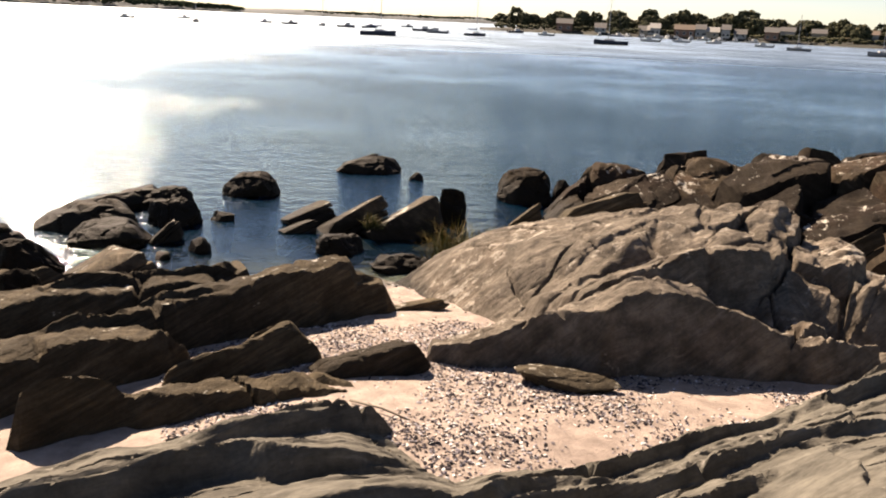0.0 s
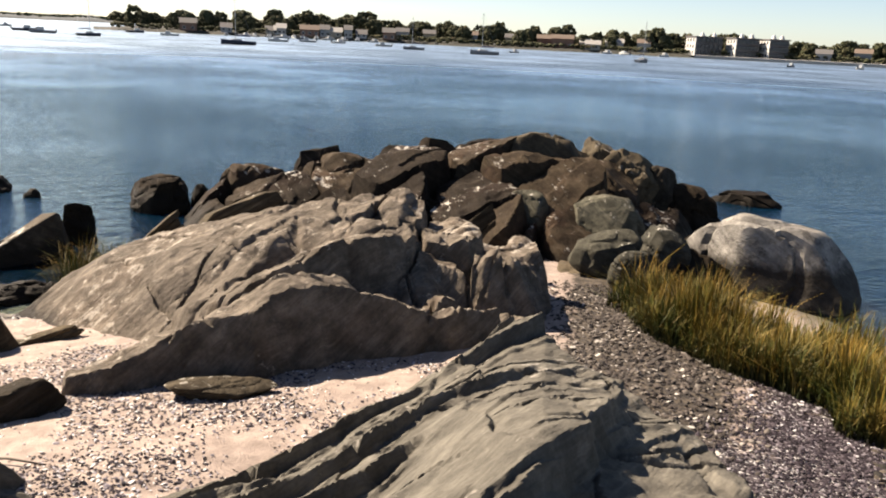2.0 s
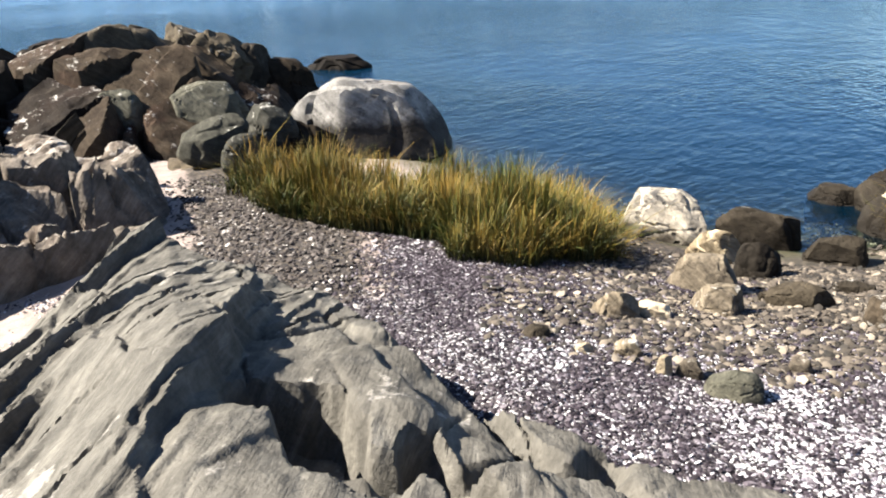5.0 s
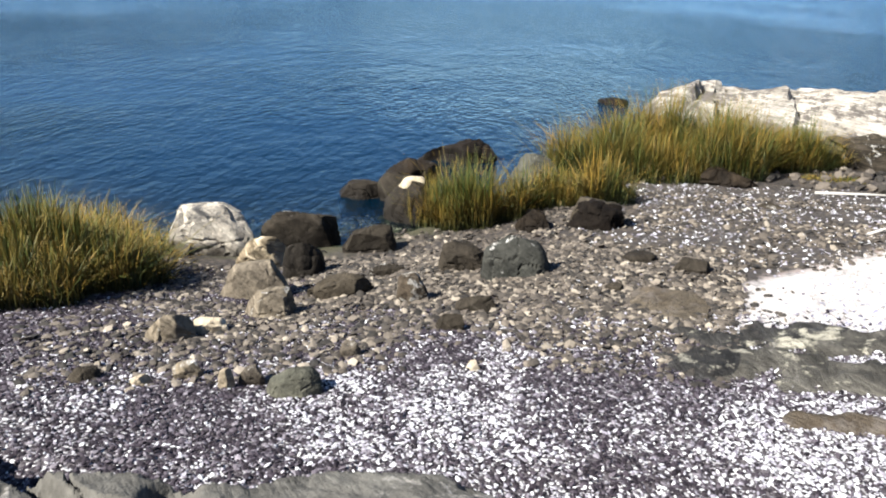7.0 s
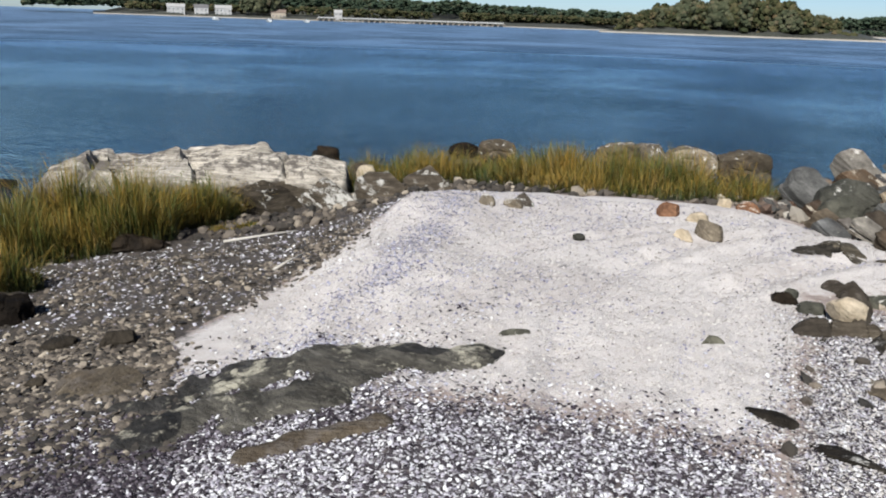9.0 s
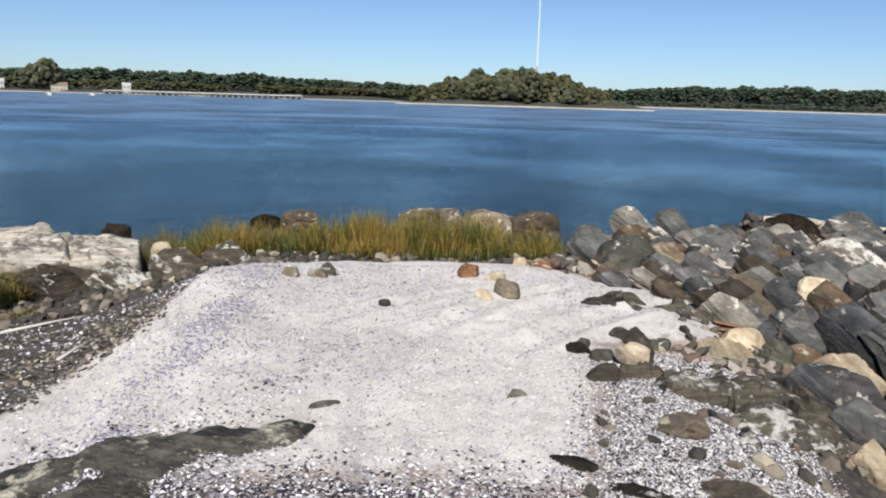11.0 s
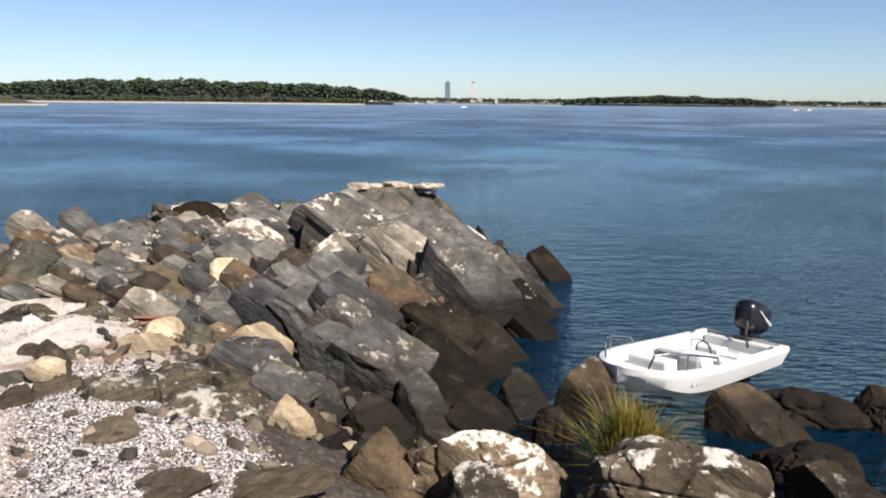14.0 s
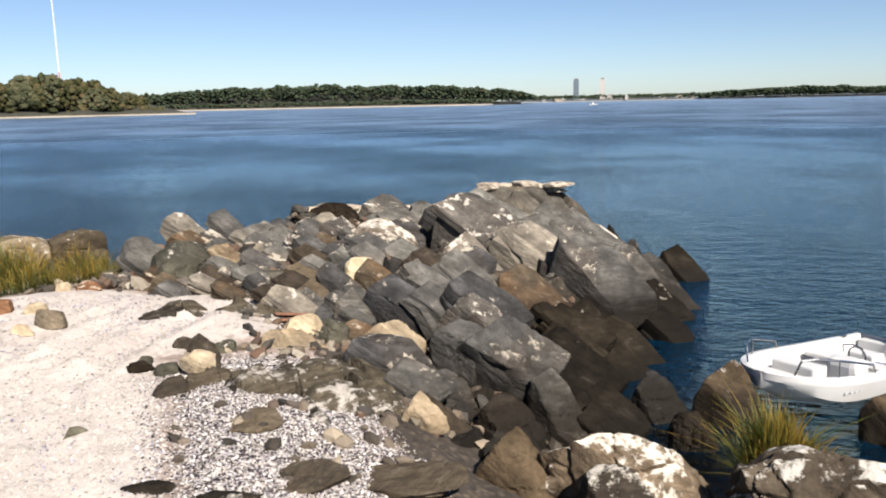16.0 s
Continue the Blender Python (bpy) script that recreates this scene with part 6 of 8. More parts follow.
rock(3.80, -12.58, 1.00, 0.74, 0.45, 0.41, -163, "blockbrown", sharp=0.15)
rock(6.97, -14.29, 1.15, 1.18, 0.60, 0.58, -154, "slate", sharp=0.15, label="long flat grey stone lying on the rubble")
rock(5.03, -18.37, 1.30, 1.18, 0.72, 0.63, -165, "dark", sharp=0.15)
rock(2.98, -19.46, 1.13, 1.73, 1.06, 0.72, -171, "block", sharp=0.15)
rock(5.76, -15.44, 1.34, 0.97, 0.60, 0.40, -160, "block", sharp=0.15)
rock(7.48, -15.81, 1.37, 1.03, 0.63, 0.33, -155, "blockbrown", sharp=0.15)
rock(7.12, -17.09, 1.42, 1.09, 0.67, 0.57, -157, "block", sharp=0.15)
rock(8.22, -17.11, 1.41, 1.01, 0.62, 0.48, -154, "blockwhite", sharp=0.15)


# rocks round the skiff
rock(-1.45, -10.66, 0.00, 0.91, 0.60, 0.64, 172, "block", skew=0.0, sharp=0.3)
rock(-2.33, -10.57, 0.00, 0.98, 0.65, 0.80, 168, "whitedark", skew=-0.3, sharp=0.3)
rock(-4.44, -9.97, 0.00, 1.41, 0.94, 0.59, 156, "whitedark", skew=-0.2, sharp=0.3)
rock(-5.40, -10.63, 0.00, 1.66, 1.10, 0.39, 153, "dark", skew=0.0, sharp=0.3)
rock(-4.47, -8.77, 0.10, 1.18, 0.78, 0.27, 153, "dark", skew=0.0, sharp=0.3)
rock(-4.35, -7.88, 0.30, 1.01, 0.67, 0.22, 151, "whitedark", skew=0.0, sharp=0.3)
rock(-1.73, -9.77, 0.00, 0.63, 0.41, 0.43, 170, "dark", skew=0.0, sharp=0.3)
rock(-6.08, -10.16, 0.00, 0.58, 0.38, 0.55, 149, "dark", skew=0.0, sharp=0.3)
rock(1.23, -8.32, 0.42, 1.33, 0.95, 0.62, -172, "blockbrown", skew=0.0, sharp=0.3)

# flaking pale beds that cap the crest of the point
rng = np.random.RandomState(31)
for cx, cy, cz, half, turn, layers in ((0.85, -20.8, 2.06, 0.95, 180, 3), (5.35, -19.5, 1.66, 0.8, -165, 3), (3.4, -20.2, 1.6, 1.2, -170, 2)):
    for k in range(layers):
        for u in np.arange(-half, half, 0.42):
            a = radians(turn)
            off = u + 0.25 + rng.uniform(-0.12, 0.12)
            rock(cx + off * math.cos(a), cy + off * math.sin(a) + rng.uniform(-0.3, 0.3), cz - 0.09 + rng.uniform(-0.05, 0.03) + 0.05 * k, rng.uniform(0.35, 0.7), rng.uniform(0.35, 0.7), rng.uniform(0.05, 0.11), turn + rng.uniform(-40, 40), "whitecap", sharp=0.0, dip=rng.uniform(-5, 5))
rock(0.85, -20.75, 1.15, 2.5, 1.3, 0.95, 180, "block", sharp=0.0)
rock(5.35, -19.45, 1.0, 1.9, 1.2, 0.8, -165, "block", sharp=0.0)
rock(3.35, -13.7, 1.2, 0.5, 0.25, 0.36, -166, "cap", sharp=0.1, label="cream quartz face set in a dark block")


# slabs and blocks that fill the point between those above
rng = np.random.RandomState(77)
taken = [(o.location.x, o.location.y, 0.5 * max(o.dimensions.x, o.dimensions.y)) for o in scene.objects if o.name.startswith(("boulder", "stone"))]
for k in range(1500):
    az, r = rng.uniform(152, 188), rng.uniform(9.0, 21.5)
    bx, by = r * math.sin(radians(az)), r * math.cos(radians(az))
    bz = float(point_env(np.array([bx]), np.array([by]))[0])
    edge = r - float(band(az, POINT_AZ, POINT_RF))
    if math.hypot(bx - 0.9, by + 20.9) < 2.3 or math.hypot(bx + 1.3, by + 19.2) < 1.9 or edge < 0.2 or bz < 0.05 or r > float(band(az, POINT_AZ, POINT_RC)) + 0.6:
        continue
    big = (1.15 if az > 170 and r > 14.5 else 0.75 if az > 166 else 0.5) * rng.uniform(0.7, 1.45)
    if any(math.hypot(bx - tx, by - ty) < 0.7 * (tr + 0.5 * big) for tx, ty, tr in taken):
        continue
    taken.append((bx, by, 0.5 * big))
    wet = bz < 0.8 and r < 16
    rock(bx, by, bz - 0.2 * big, 1.5 * big, 0.9 * big, rng.uniform(0.45, 0.65) * big, -az + 360 + rng.normal(0, 5),
         "blockwet" if wet else rng.choice(["block", "block", "block", "block", "blockbrown", "blockwhite"]), sharp=0.1)



# ---- loose shells, pebbles and grass ----
FLAKE = np.array([(0, 0, 0.32), (1, 0, 0), (0.45, 0.8, 0.04), (-0.6, 0.75, 0), (-1, -0.1, 0.05), (-0.35, -0.85, 0), (0.65, -0.7, 0.03)])
FLAKE_F = np.array([(0, k, k % 6 + 1) for k in range(1, 7)])


def scatter(name, count, seed, az, rr, weight, size, material, label, category, form=None, lift=0.0, squash=1.0, bed=None):
    """Small loose pieces strewn on the ground, thicker where weight is high."""
    rng = np.random.RandomState(seed)
    a, r = np.radians(rng.uniform(az[0], az[1], count * 4)), np.sqrt(rng.uniform(rr[0] ** 2, rr[1] ** 2, count * 4))
    x, y = r * np.sin(a), r * np.cos(a)
    keep = rng.uniform(0, 1, len(x)) < np.clip(weight(x, y), 0, 1)
    x, y = x[keep][:count], y[keep][:count]
    z = ground_z(x, y) + lift
    if bed is not None:
        z = np.maximum(z, bed(x, y)[0])
    inside = ledge_z(x, y, False) < z + 0.03
    x, y, z = x[inside], y[inside], z[inside]
    n = len(x)
    v0, f0 = form if form is not None else (FLAKE, FLAKE_F)
    s = rng.uniform(size[0], size[1], n) * rng.choice([0.7, 1.0, 1.0, 1.3], n)
    turn, tx, ty = rng.uniform(0, 6.28, n), rng.normal(0, 0.28, n), rng.normal(0, 0.28, n)
    v = np.repeat(v0[None], n, 0) * (1 + rng.uniform(-0.25, 0.25, (n, len(v0), 1)))
    v = v * np.stack([np.ones(n), rng.uniform(0.6, 0.9, n), np.full(n, squash)], 1)[:, None]
    c, sn = np.cos(turn)[:, None], np.sin(turn)[:, None]
    vx, vy = v[..., 0] * c - v[..., 1] * sn, v[..., 0] * sn + v[..., 1] * c
    vz = v[..., 2] + vx * tx[:, None] + vy * ty[:, None]
    pts = np.stack([vx, vy, vz], -1) * s[:, None, None] + np.stack([x, y, z + 0.25 * s], 1)[:, None]
    faces = (f0[None] + (np.arange(n) * len(v0))[:, None, None]).reshape(-1, 3)
    ob = mesh_object(name, pts.reshape(-1, 3), faces, material)
    return tagged(ob, label, category, kind="stuff")


def patches(x, y, k=0.8, seed=3):
    return 0.5 + 1.3 * fbm(flat(x, y, k), 3, seed)


def shell_weight(x, y):
    return cover(x, y)[1]


def pale_share(x, y):
    """How white the loose shells are: wave-sorted bands of pale shells between dark ones."""
    az, r = bearing(x, y), np.hypot(x, y)
    inner = np.interp(az, (62, 69, 77, 83, 97, 111), (6.7, 6.47, 6.09, 5.92, 5.63, 5.9)) - r
    p = 0.17 + 0.12 * np.clip((az - 84) / 12, 0, 1) + 0.3 * np.exp(-((inner - 0.95) / 0.45) ** 2) * np.clip((az - 68) / 10, 0, 1) + 0.2 * np.clip((4.75 - r) / 0.35, 0, 1) * np.clip((97 - az) / 12, 0, 1)
    p = p + 0.32 * np.clip((az - 106) / 12, 0, 1) - 0.15 * np.exp(-((inner - 0.1) / 0.2) ** 2)
    return np.clip(p + 0.3 * fbm(flat(x, y, 0.9), 3, 3) + 0.25 * fbm(flat(x, y, 3.0), 3, 4), 0.04, 0.7)


def bearing(x, y):
    return np.degrees(np.arctan2(x, y))


scatter("pale_shells", 36000, 1, (44, 152), (3.0, 7.8), lambda x, y: shell_weight(x, y) * pale_share(x, y) * np.clip((bearing(x, y) - 51) / 14, 0.04, 1), (0.007, 0.0175), SHELL_WHITE, "broken white and lavender slipper shells strewn thick", "shells", lift=0.003)
scatter("dark_shells", 46000, 2, (44, 152), (3.0, 8.2), lambda x, y: shell_weight(x, y) * (1.05 - pale_share(x, y)), (0.01, 0.022), SHELL_DARK, "broken dark purple mussel shells strewn thick", "shells", lift=0.002)
scatter("pale_shells", 15000, 3, (150, 182), (5.2, 10.5), shell_weight, (0.006, 0.015), SHELL_WHITE, "broken pale shells between dark stones", "shells", lift=0.003)
scatter("dark_shells", 11000, 4, (148, 182), (5.2, 10.5), shell_weight, (0.006, 0.015), SHELL_DARK, "broken dark shells between stones", "shells", lift=0.002)
scatter("shell_bits", 16000, 23, (150, 182), (5.2, 10.5), shell_weight, (0.006, 0.015), SHELL_CREAM, "cream shell grit between dark stones", "shells", lift=0.003)
scatter("pale_shells", 1800, 5, (46, 80), (7.4, 10.2), shell_weight, (0.01, 0.022), SHELL_WHITE, "broken pale shells in front of the marsh grass", "shells", lift=0.003)
scatter("dark_shells", 18000, 6, (44, 80), (7.2, 10.2), shell_weight, (0.011, 0.024), SHELL_DARK, "dark purple shells in front of the marsh grass", "shells", lift=0.003)
scatter("pale_shells", 3200, 15, (96, 125), (6.5, 14), lambda x, y: np.maximum(cover(x, y)[1], 0.35 * cover(x, y)[2]), (0.012, 0.026), SHELL_WHITE, "pale shell bits below the white bench", "shells", lift=0.003)
scatter("shell_bits", 7000, 17, (114, 135), (7, 13), lambda x, y: np.clip(1 - np.abs((x - 6.7) * 0.82 + (y + 3.9) * 0.66 + 0.2 * vnoise(flat(x, y, 0.8), 2)) * 2.2, 0, 1) * np.clip(patches(x, y, 1.5, 6), 0, 1), (0.008, 0.02), SHELL_LAVENDER, "lavender shell streak on the white bench", "shells", lift=0.002)
scatter("shell_bits", 5000, 22, (112, 165), (5, 14), lambda x, y: np.clip(1.2 - np.minimum(np.minimum(from_line(x, y, RUT_A), from_line(x, y, RUT_B)), from_line(x, y, RUT_C)) / 0.16, 0, 1) * np.clip(patches(x, y, 1.4, 4) + 0.2, 0.1, 1), (0.007, 0.018), SHELL_LAVENDER, "grey shell grit lying in the wheel ruts", "shells", lift=0.001)
scatter("shell_bits", 1500, 7, (114, 168), (5.5, 14), lambda x, y: cover(x, y)[0] * np.clip(patches(x, y, 1.3, 5) - 0.2, 0.05, 1), (0.006, 0.016), SHELL_DARK, "dark flecks of shell on the white bench", "shells", lift=0.001)
scatter("shell_bits", 5500, 21, (112, 168), (5.5, 14), lambda x, y: cover(x, y)[0] * np.clip(patches(x, y, 0.7, 7), 0.05, 1), (0.008, 0.02), SHELL_LAVENDER, "grey shell fragments on the white bench", "shells", lift=0.002)
scatter("shell_bits", 24000, 8, (112, 168), (5.5, 14), lambda x, y: cover(x, y)[0], (0.007, 0.018), SHELL_CREAM, "white shell fragments on the bench", "shells", lift=0.001)
scatter("shell_bits", 26000, 9, (-20, 34), (5.2, 12.8), lambda x, y: np.clip(patches(x, y, 0.9, 2) - 0.25, 0.02, 1), (0.008, 0.02), SHELL_DARK, "dark shell and weed litter on pink sand", "shells", lift=0.001)
scatter("shell_bits", 12000, 10, (-20, 34), (5.2, 12.8), lambda x, y: np.clip(patches(x, y, 0.9, 2), 0.05, 1), (0.008, 0.02), SHELL_WHITE, "pale shell litter on pink sand", "shells", lift=0.001)
JAG = (ICO[1][0], ICO[1][1])
scatter("pebbles", 14000, 20, (56, 108), (5.6, 9.6), lambda x, y: np.clip(cover(x, y)[2] + 0.25, 0, 1) * np.clip(patches(x, y, 0.9, 6) + 0.2, 0.1, 1), (0.018, 0.05), PEBBLE, "flat tan and grey stone chips on the shells", "pebbles", JAG, 0.0, 0.27)
scatter("pebbles", 6500, 11, (60, 122), (5.8, 13), lambda x, y: cover(x, y)[2] * patches(x, y, 1.1, 4), (0.018, 0.05), PEBBLE, "mixed tan and grey pebbles and cobbles", "pebbles", JAG, 0.0, 0.36)
scatter("pale_shells", 500, 16, (34, 50), (6.0, 12), lambda x, y: cover(x, y)[2] * np.clip(patches(x, y), 0.2, 1), (0.012, 0.028), SHELL_CREAM, "pale shell and stone chips in the gap between rocks", "shells", lift=0.004)
scatter("pebbles", 6000, 12, (33, 50), (6.2, 13), lambda x, y: cover(x, y)[2], (0.01, 0.034), PALE_PEBBLE, "brown gravel of the gap between rocks", "pebbles", JAG, 0.0, 0.5)
scatter("pebbles", 1600, 13, (100, 160), (14, 19), lambda x, y: cover(x, y)[2], (0.04, 0.13), PEBBLE, "rubble along the rim of the white bench", "pebbles", JAG, 0.0, 0.6)
scatter("pebbles", 350, 14, (150, 188), (6, 17), lambda x, y: np.where(cover(x, y)[0] > 0.2, 0.0, 0.5), (0.03, 0.11), PEBBLE, "small rubble between the blocks", "pebbles", JAG, 0.0, 0.6)

scatter("rubble", 1100, 18, (149, 168), (12.5, 19), lambda x, y: np.where(cover(x, y)[0] > 0.3, 0.0, np.clip(patches(x, y, 1.0, 3), 0, 1)), (0.05, 0.17), RUBBLE, "heap of small cream, grey and rust-red stones", "rubble", JAG, 0.02, 0.7, point_z)
scatter("rubble", 1600, 19, (158, 186), (8, 20), lambda x, y: np.clip(patches(x, y, 0.9, 5) - 0.2, 0, 1), (0.03, 0.11), RUBBLE, "small stone chips lodged between the blocks", "rubble", JAG, 0.0, 0.6, point_z)


def grass_patch(cx, cy, rx, ry, turn, count, height, seed, label, lean=0.25, base=None, wide=0.006):
    """Marsh grass: curved blades over an uneven oval."""
    rng = np.random.RandomState(seed)
    a, r = rng.uniform(0, 6.283, count), np.sqrt(rng.uniform(0, 1, count))
    edge = 1 + 0.4 * vnoise(np.stack([2 * np.cos(a), 2 * np.sin(a), np.full(count, seed * 1.7)], 1), 2)
    u, v = r * np.cos(a) * rx * edge, r * np.sin(a) * ry * edge
    c, s = math.cos(radians(turn)), math.sin(radians(turn))
    x, y = cx + u * c - v * s, cy + u * s + v * c
    clump = 0.5 + 0.5 * vnoise(flat(x, y, 1.8), 3) + 0.35 * vnoise(flat(x, y, 5.0), 4)
    keep = rng.uniform(0, 1, count) < np.clip(clump + 0.25, 0.1, 1)
    x, y, r, clump = x[keep], y[keep], r[keep], clump[keep]
    n = len(x)
    z = (ground_z(x, y) if base is None else np.full(n, base)) - 0.03
    h = height * rng.uniform(0.45, 1.12, n) * (1.1 - 0.5 * r ** 3) * np.clip(0.42 + 0.95 * clump, 0.3, 1.35)
    way = rng.uniform(0, 6.283, n)
    bend = h * np.abs(rng.normal(lean, 0.32, n)) * (0.6 + 1.1 * r)
    lx_, ly_ = np.cos(way) * bend + 0.03 * h, np.sin(way) * bend
    px, py = -np.sin(way + rng.uniform(-1, 1, n)), np.cos(way)
    pts, tips = [], []
    for k, (t, w) in enumerate(((0, 1.0), (0.4, 0.9), (0.75, 0.6), (1.0, 0.12))):
        q = np.stack([x + lx_ * t ** 2, y + ly_ * t ** 2, z + h * t * (1 - 0.12 * t * np.minimum(1, bend / h * 2))], 1)
        side = np.stack([px, py, 0 * px], 1) * (wide * w * rng.uniform(0.7, 1.4, n))[:, None]
        pts += [q - side, q + side]
        tips += [np.full(n, t), np.full(n, t)]
    pts = np.stack(pts, 1).reshape(-1, 3)
    tips = np.stack(tips, 1).ravel()
    f = np.array([(0, 1, 3, 2), (2, 3, 5, 4), (4, 5, 7, 6)])
    faces = (f[None] + (np.arange(n) * 8)[:, None, None]).reshape(-1, 4)
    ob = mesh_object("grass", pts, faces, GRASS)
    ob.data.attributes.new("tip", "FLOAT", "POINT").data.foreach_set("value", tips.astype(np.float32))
    return tagged(ob, label, "grass", kind="stuff")


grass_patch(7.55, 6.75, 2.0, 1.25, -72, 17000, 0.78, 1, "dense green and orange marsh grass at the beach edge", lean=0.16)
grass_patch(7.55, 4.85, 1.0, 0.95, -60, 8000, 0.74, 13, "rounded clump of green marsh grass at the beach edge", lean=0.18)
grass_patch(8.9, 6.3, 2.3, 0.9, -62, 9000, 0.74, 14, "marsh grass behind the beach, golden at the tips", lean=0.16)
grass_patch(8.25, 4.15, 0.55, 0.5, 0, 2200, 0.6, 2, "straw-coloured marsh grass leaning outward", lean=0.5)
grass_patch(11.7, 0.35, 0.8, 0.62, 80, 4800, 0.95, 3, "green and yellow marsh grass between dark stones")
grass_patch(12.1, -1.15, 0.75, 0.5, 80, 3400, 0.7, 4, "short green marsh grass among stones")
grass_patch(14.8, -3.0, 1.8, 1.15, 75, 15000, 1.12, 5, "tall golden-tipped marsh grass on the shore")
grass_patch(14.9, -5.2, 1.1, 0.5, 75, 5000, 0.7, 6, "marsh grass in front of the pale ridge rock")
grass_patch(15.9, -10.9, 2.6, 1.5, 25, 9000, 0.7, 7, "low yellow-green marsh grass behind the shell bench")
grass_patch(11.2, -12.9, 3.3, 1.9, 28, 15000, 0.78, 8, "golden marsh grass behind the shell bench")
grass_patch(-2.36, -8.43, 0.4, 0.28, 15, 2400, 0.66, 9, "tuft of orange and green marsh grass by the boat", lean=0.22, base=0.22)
grass_patch(0.75, 14.0, 1.0, 0.6, 30, 3600, 0.75, 10, "green marsh grass at the cove's waterline")
grass_patch(-1.35, 15.4, 0.22, 0.18, 0, 240, 0.35, 11, "small grass tuft on a dark sea rock", base=0.25)
grass_patch(13.7, -5.6, 0.8, 0.35, 75, 1400, 0.09, 12, "flat green weed on wet rock", base=None)


# ---- driftwood ----
def stick(points, radius, label, material=BLEACHED):
    bm = tube_bm(points, radius, 7, 0.5)
    ob = part("driftwood_stick", bm, material, None, smooth=True)
    return tagged(ob, label, "driftwood")


def lay(x, y, up=0.015):
    return (x, y, float(ground_z(x, y)[0]) + up)


stick([lay(9.6, -4.5, 0.03), lay(9.75, -4.8, 0.05), lay(9.95, -5.15, 0.03)], 0.022, "bleached white stick on the wet shells")
stick([lay(12.6, -5.0, 0.04), lay(12.4, -5.7, 0.05), lay(12.3, -6.2, 0.04)], 0.025, "bleached white pole lying on dark rock")
stick([lay(-0.75, 6.75, 0.03), lay(-0.45, 6.5, 0.05), lay(-0.2, 6.3, 0.03)], 0.014, "thin brown stick on the sand", TIMBER)

planks = new("weathered_planks")
planks.matrix_basis = pose(*lay(3.75, -11.35, 0.0), 0, 0, 25)
for k in range(6):
    bm = box_bm(-0.32 + 0.05 * k, 0.34 - 0.03 * k, -0.05, 0.05, 0, 0.035, 0.006)
    bmesh.ops.transform(bm, matrix=pose(0.02 * k, -0.25 + 0.09 * k, 0.02 + 0.05 * (k % 3), 4 * (k % 3), -14 + 3 * k, 9 * (k % 4) - 12), verts=bm.verts)
    part("plank", bm, RUSTWOOD, planks)
tagged(planks, "small heap of rust-brown weathered planks on the shells", "planks")

# ---- the skiff pulled up between the rocks ----
boat = new("motor_skiff")
BL, BB = 3.2, 1.6


def half_beam(u):
    """Half width at u from stern (0) to the blunt round bow (1)."""
    return 0.5 * BB * (0.93 + 0.07 * math.sin(u * 2.2)) * (1 - max(0, (u - 0.55) / 0.45) ** 3.2) ** 0.55


def hull_section(u):
    b = half_beam(u)
    sheer = 0.48 + 0.1 * u ** 2
    keel = 0.02 + 0.34 * max(0, (u - 0.55) / 0.45) ** 3.0
    chine = keel + 0.14 + 0.02 * u
    return [(-b * 1.0, sheer), (-b * 1.015, sheer - 0.05), (-b * 1.0, sheer - 0.09), (-b * 0.86, chine), (-b * 0.45, keel + 0.05), (0, keel),
            (b * 0.45, keel + 0.05), (b * 0.86, chine), (b * 1.0, sheer - 0.09), (b * 1.015, sheer - 0.05), (b, sheer)]


def inner_section(u):
    b = max(half_beam(u) - 0.09, 0.01)
    sheer = 0.48 + 0.1 * u ** 2
    floor_z = 0.27 if u < 0.74 else 0.27 + 0.16 * min(1, (u - 0.74) / 0.05)
    return [(-half_beam(u), sheer), (-b, sheer + 0.012), (-b * 0.95, floor_z + 0.03), (-b * 0.88, floor_z), (b * 0.88, floor_z), (b * 0.95, floor_z + 0.03), (b, sheer + 0.012), (half_beam(u), sheer)]


def loft(sections, stations, cap_ends):
    bm = bmesh.new()
    rings = [[bm.verts.new((x, y, z)) for y, z in sec] for x, sec in zip(stations, sections)]
    for a, b in zip(rings, rings[1:]):
        for k in range(len(a) - 1):
            bm.faces.new((a[k], b[k], b[k + 1], a[k + 1]))
    if cap_ends:
        bm.faces.new(rings[0])
        bm.faces.new(rings[-1])
    return bm


US = [0, 0.08, 0.2, 0.35, 0.5, 0.6, 0.68, 0.735, 0.75, 0.77, 0.79, 0.83, 0.87, 0.9, 0.925, 0.945, 0.96, 0.972, 0.982, 0.989, 0.994, 0.998]
part("hull", loft([hull_section(u) for u in US], [BL * (u - 0.5) for u in US], True), WHITE_GEL, boat, "white glossy hull", smooth=True).data.set_sharp_from_angle(angle=radians(32))
part("liner", loft([inner_section(u) for u in US], [BL * (u - 0.5) + (0.004 if u else 0.05) for u in US], False), WHITE_GEL, boat, "white moulded liner", smooth=True).data.set_sharp_from_angle(angle=radians(32))
part("transom_deck", box_bm(-BL / 2 + 0.01, -BL / 2 + 0.2, -0.6, 0.6, 0.26, 0.44, 0.02), WHITE_GEL, boat)
part("thwart_seat", box_bm(-0.42, -0.12, -0.6, 0.6, 0.38, 0.44, 0.02), WHITE_GEL, boat)
part("console", box_bm(0.02, 0.36, 0.05, 0.5, 0.16, 0.6, 0.09), WHITE_GEL, boat, "white steering console")
part("bow_locker", box_bm(0.5, 0.8, -0.45, 0.2, 0.25, 0.52, 0.03), WHITE_GEL, boat)
part("cooler_box", box_bm(0.42, 0.68, 0.3, 0.56, 0.16, 0.4, 0.02), CANVAS, boat)
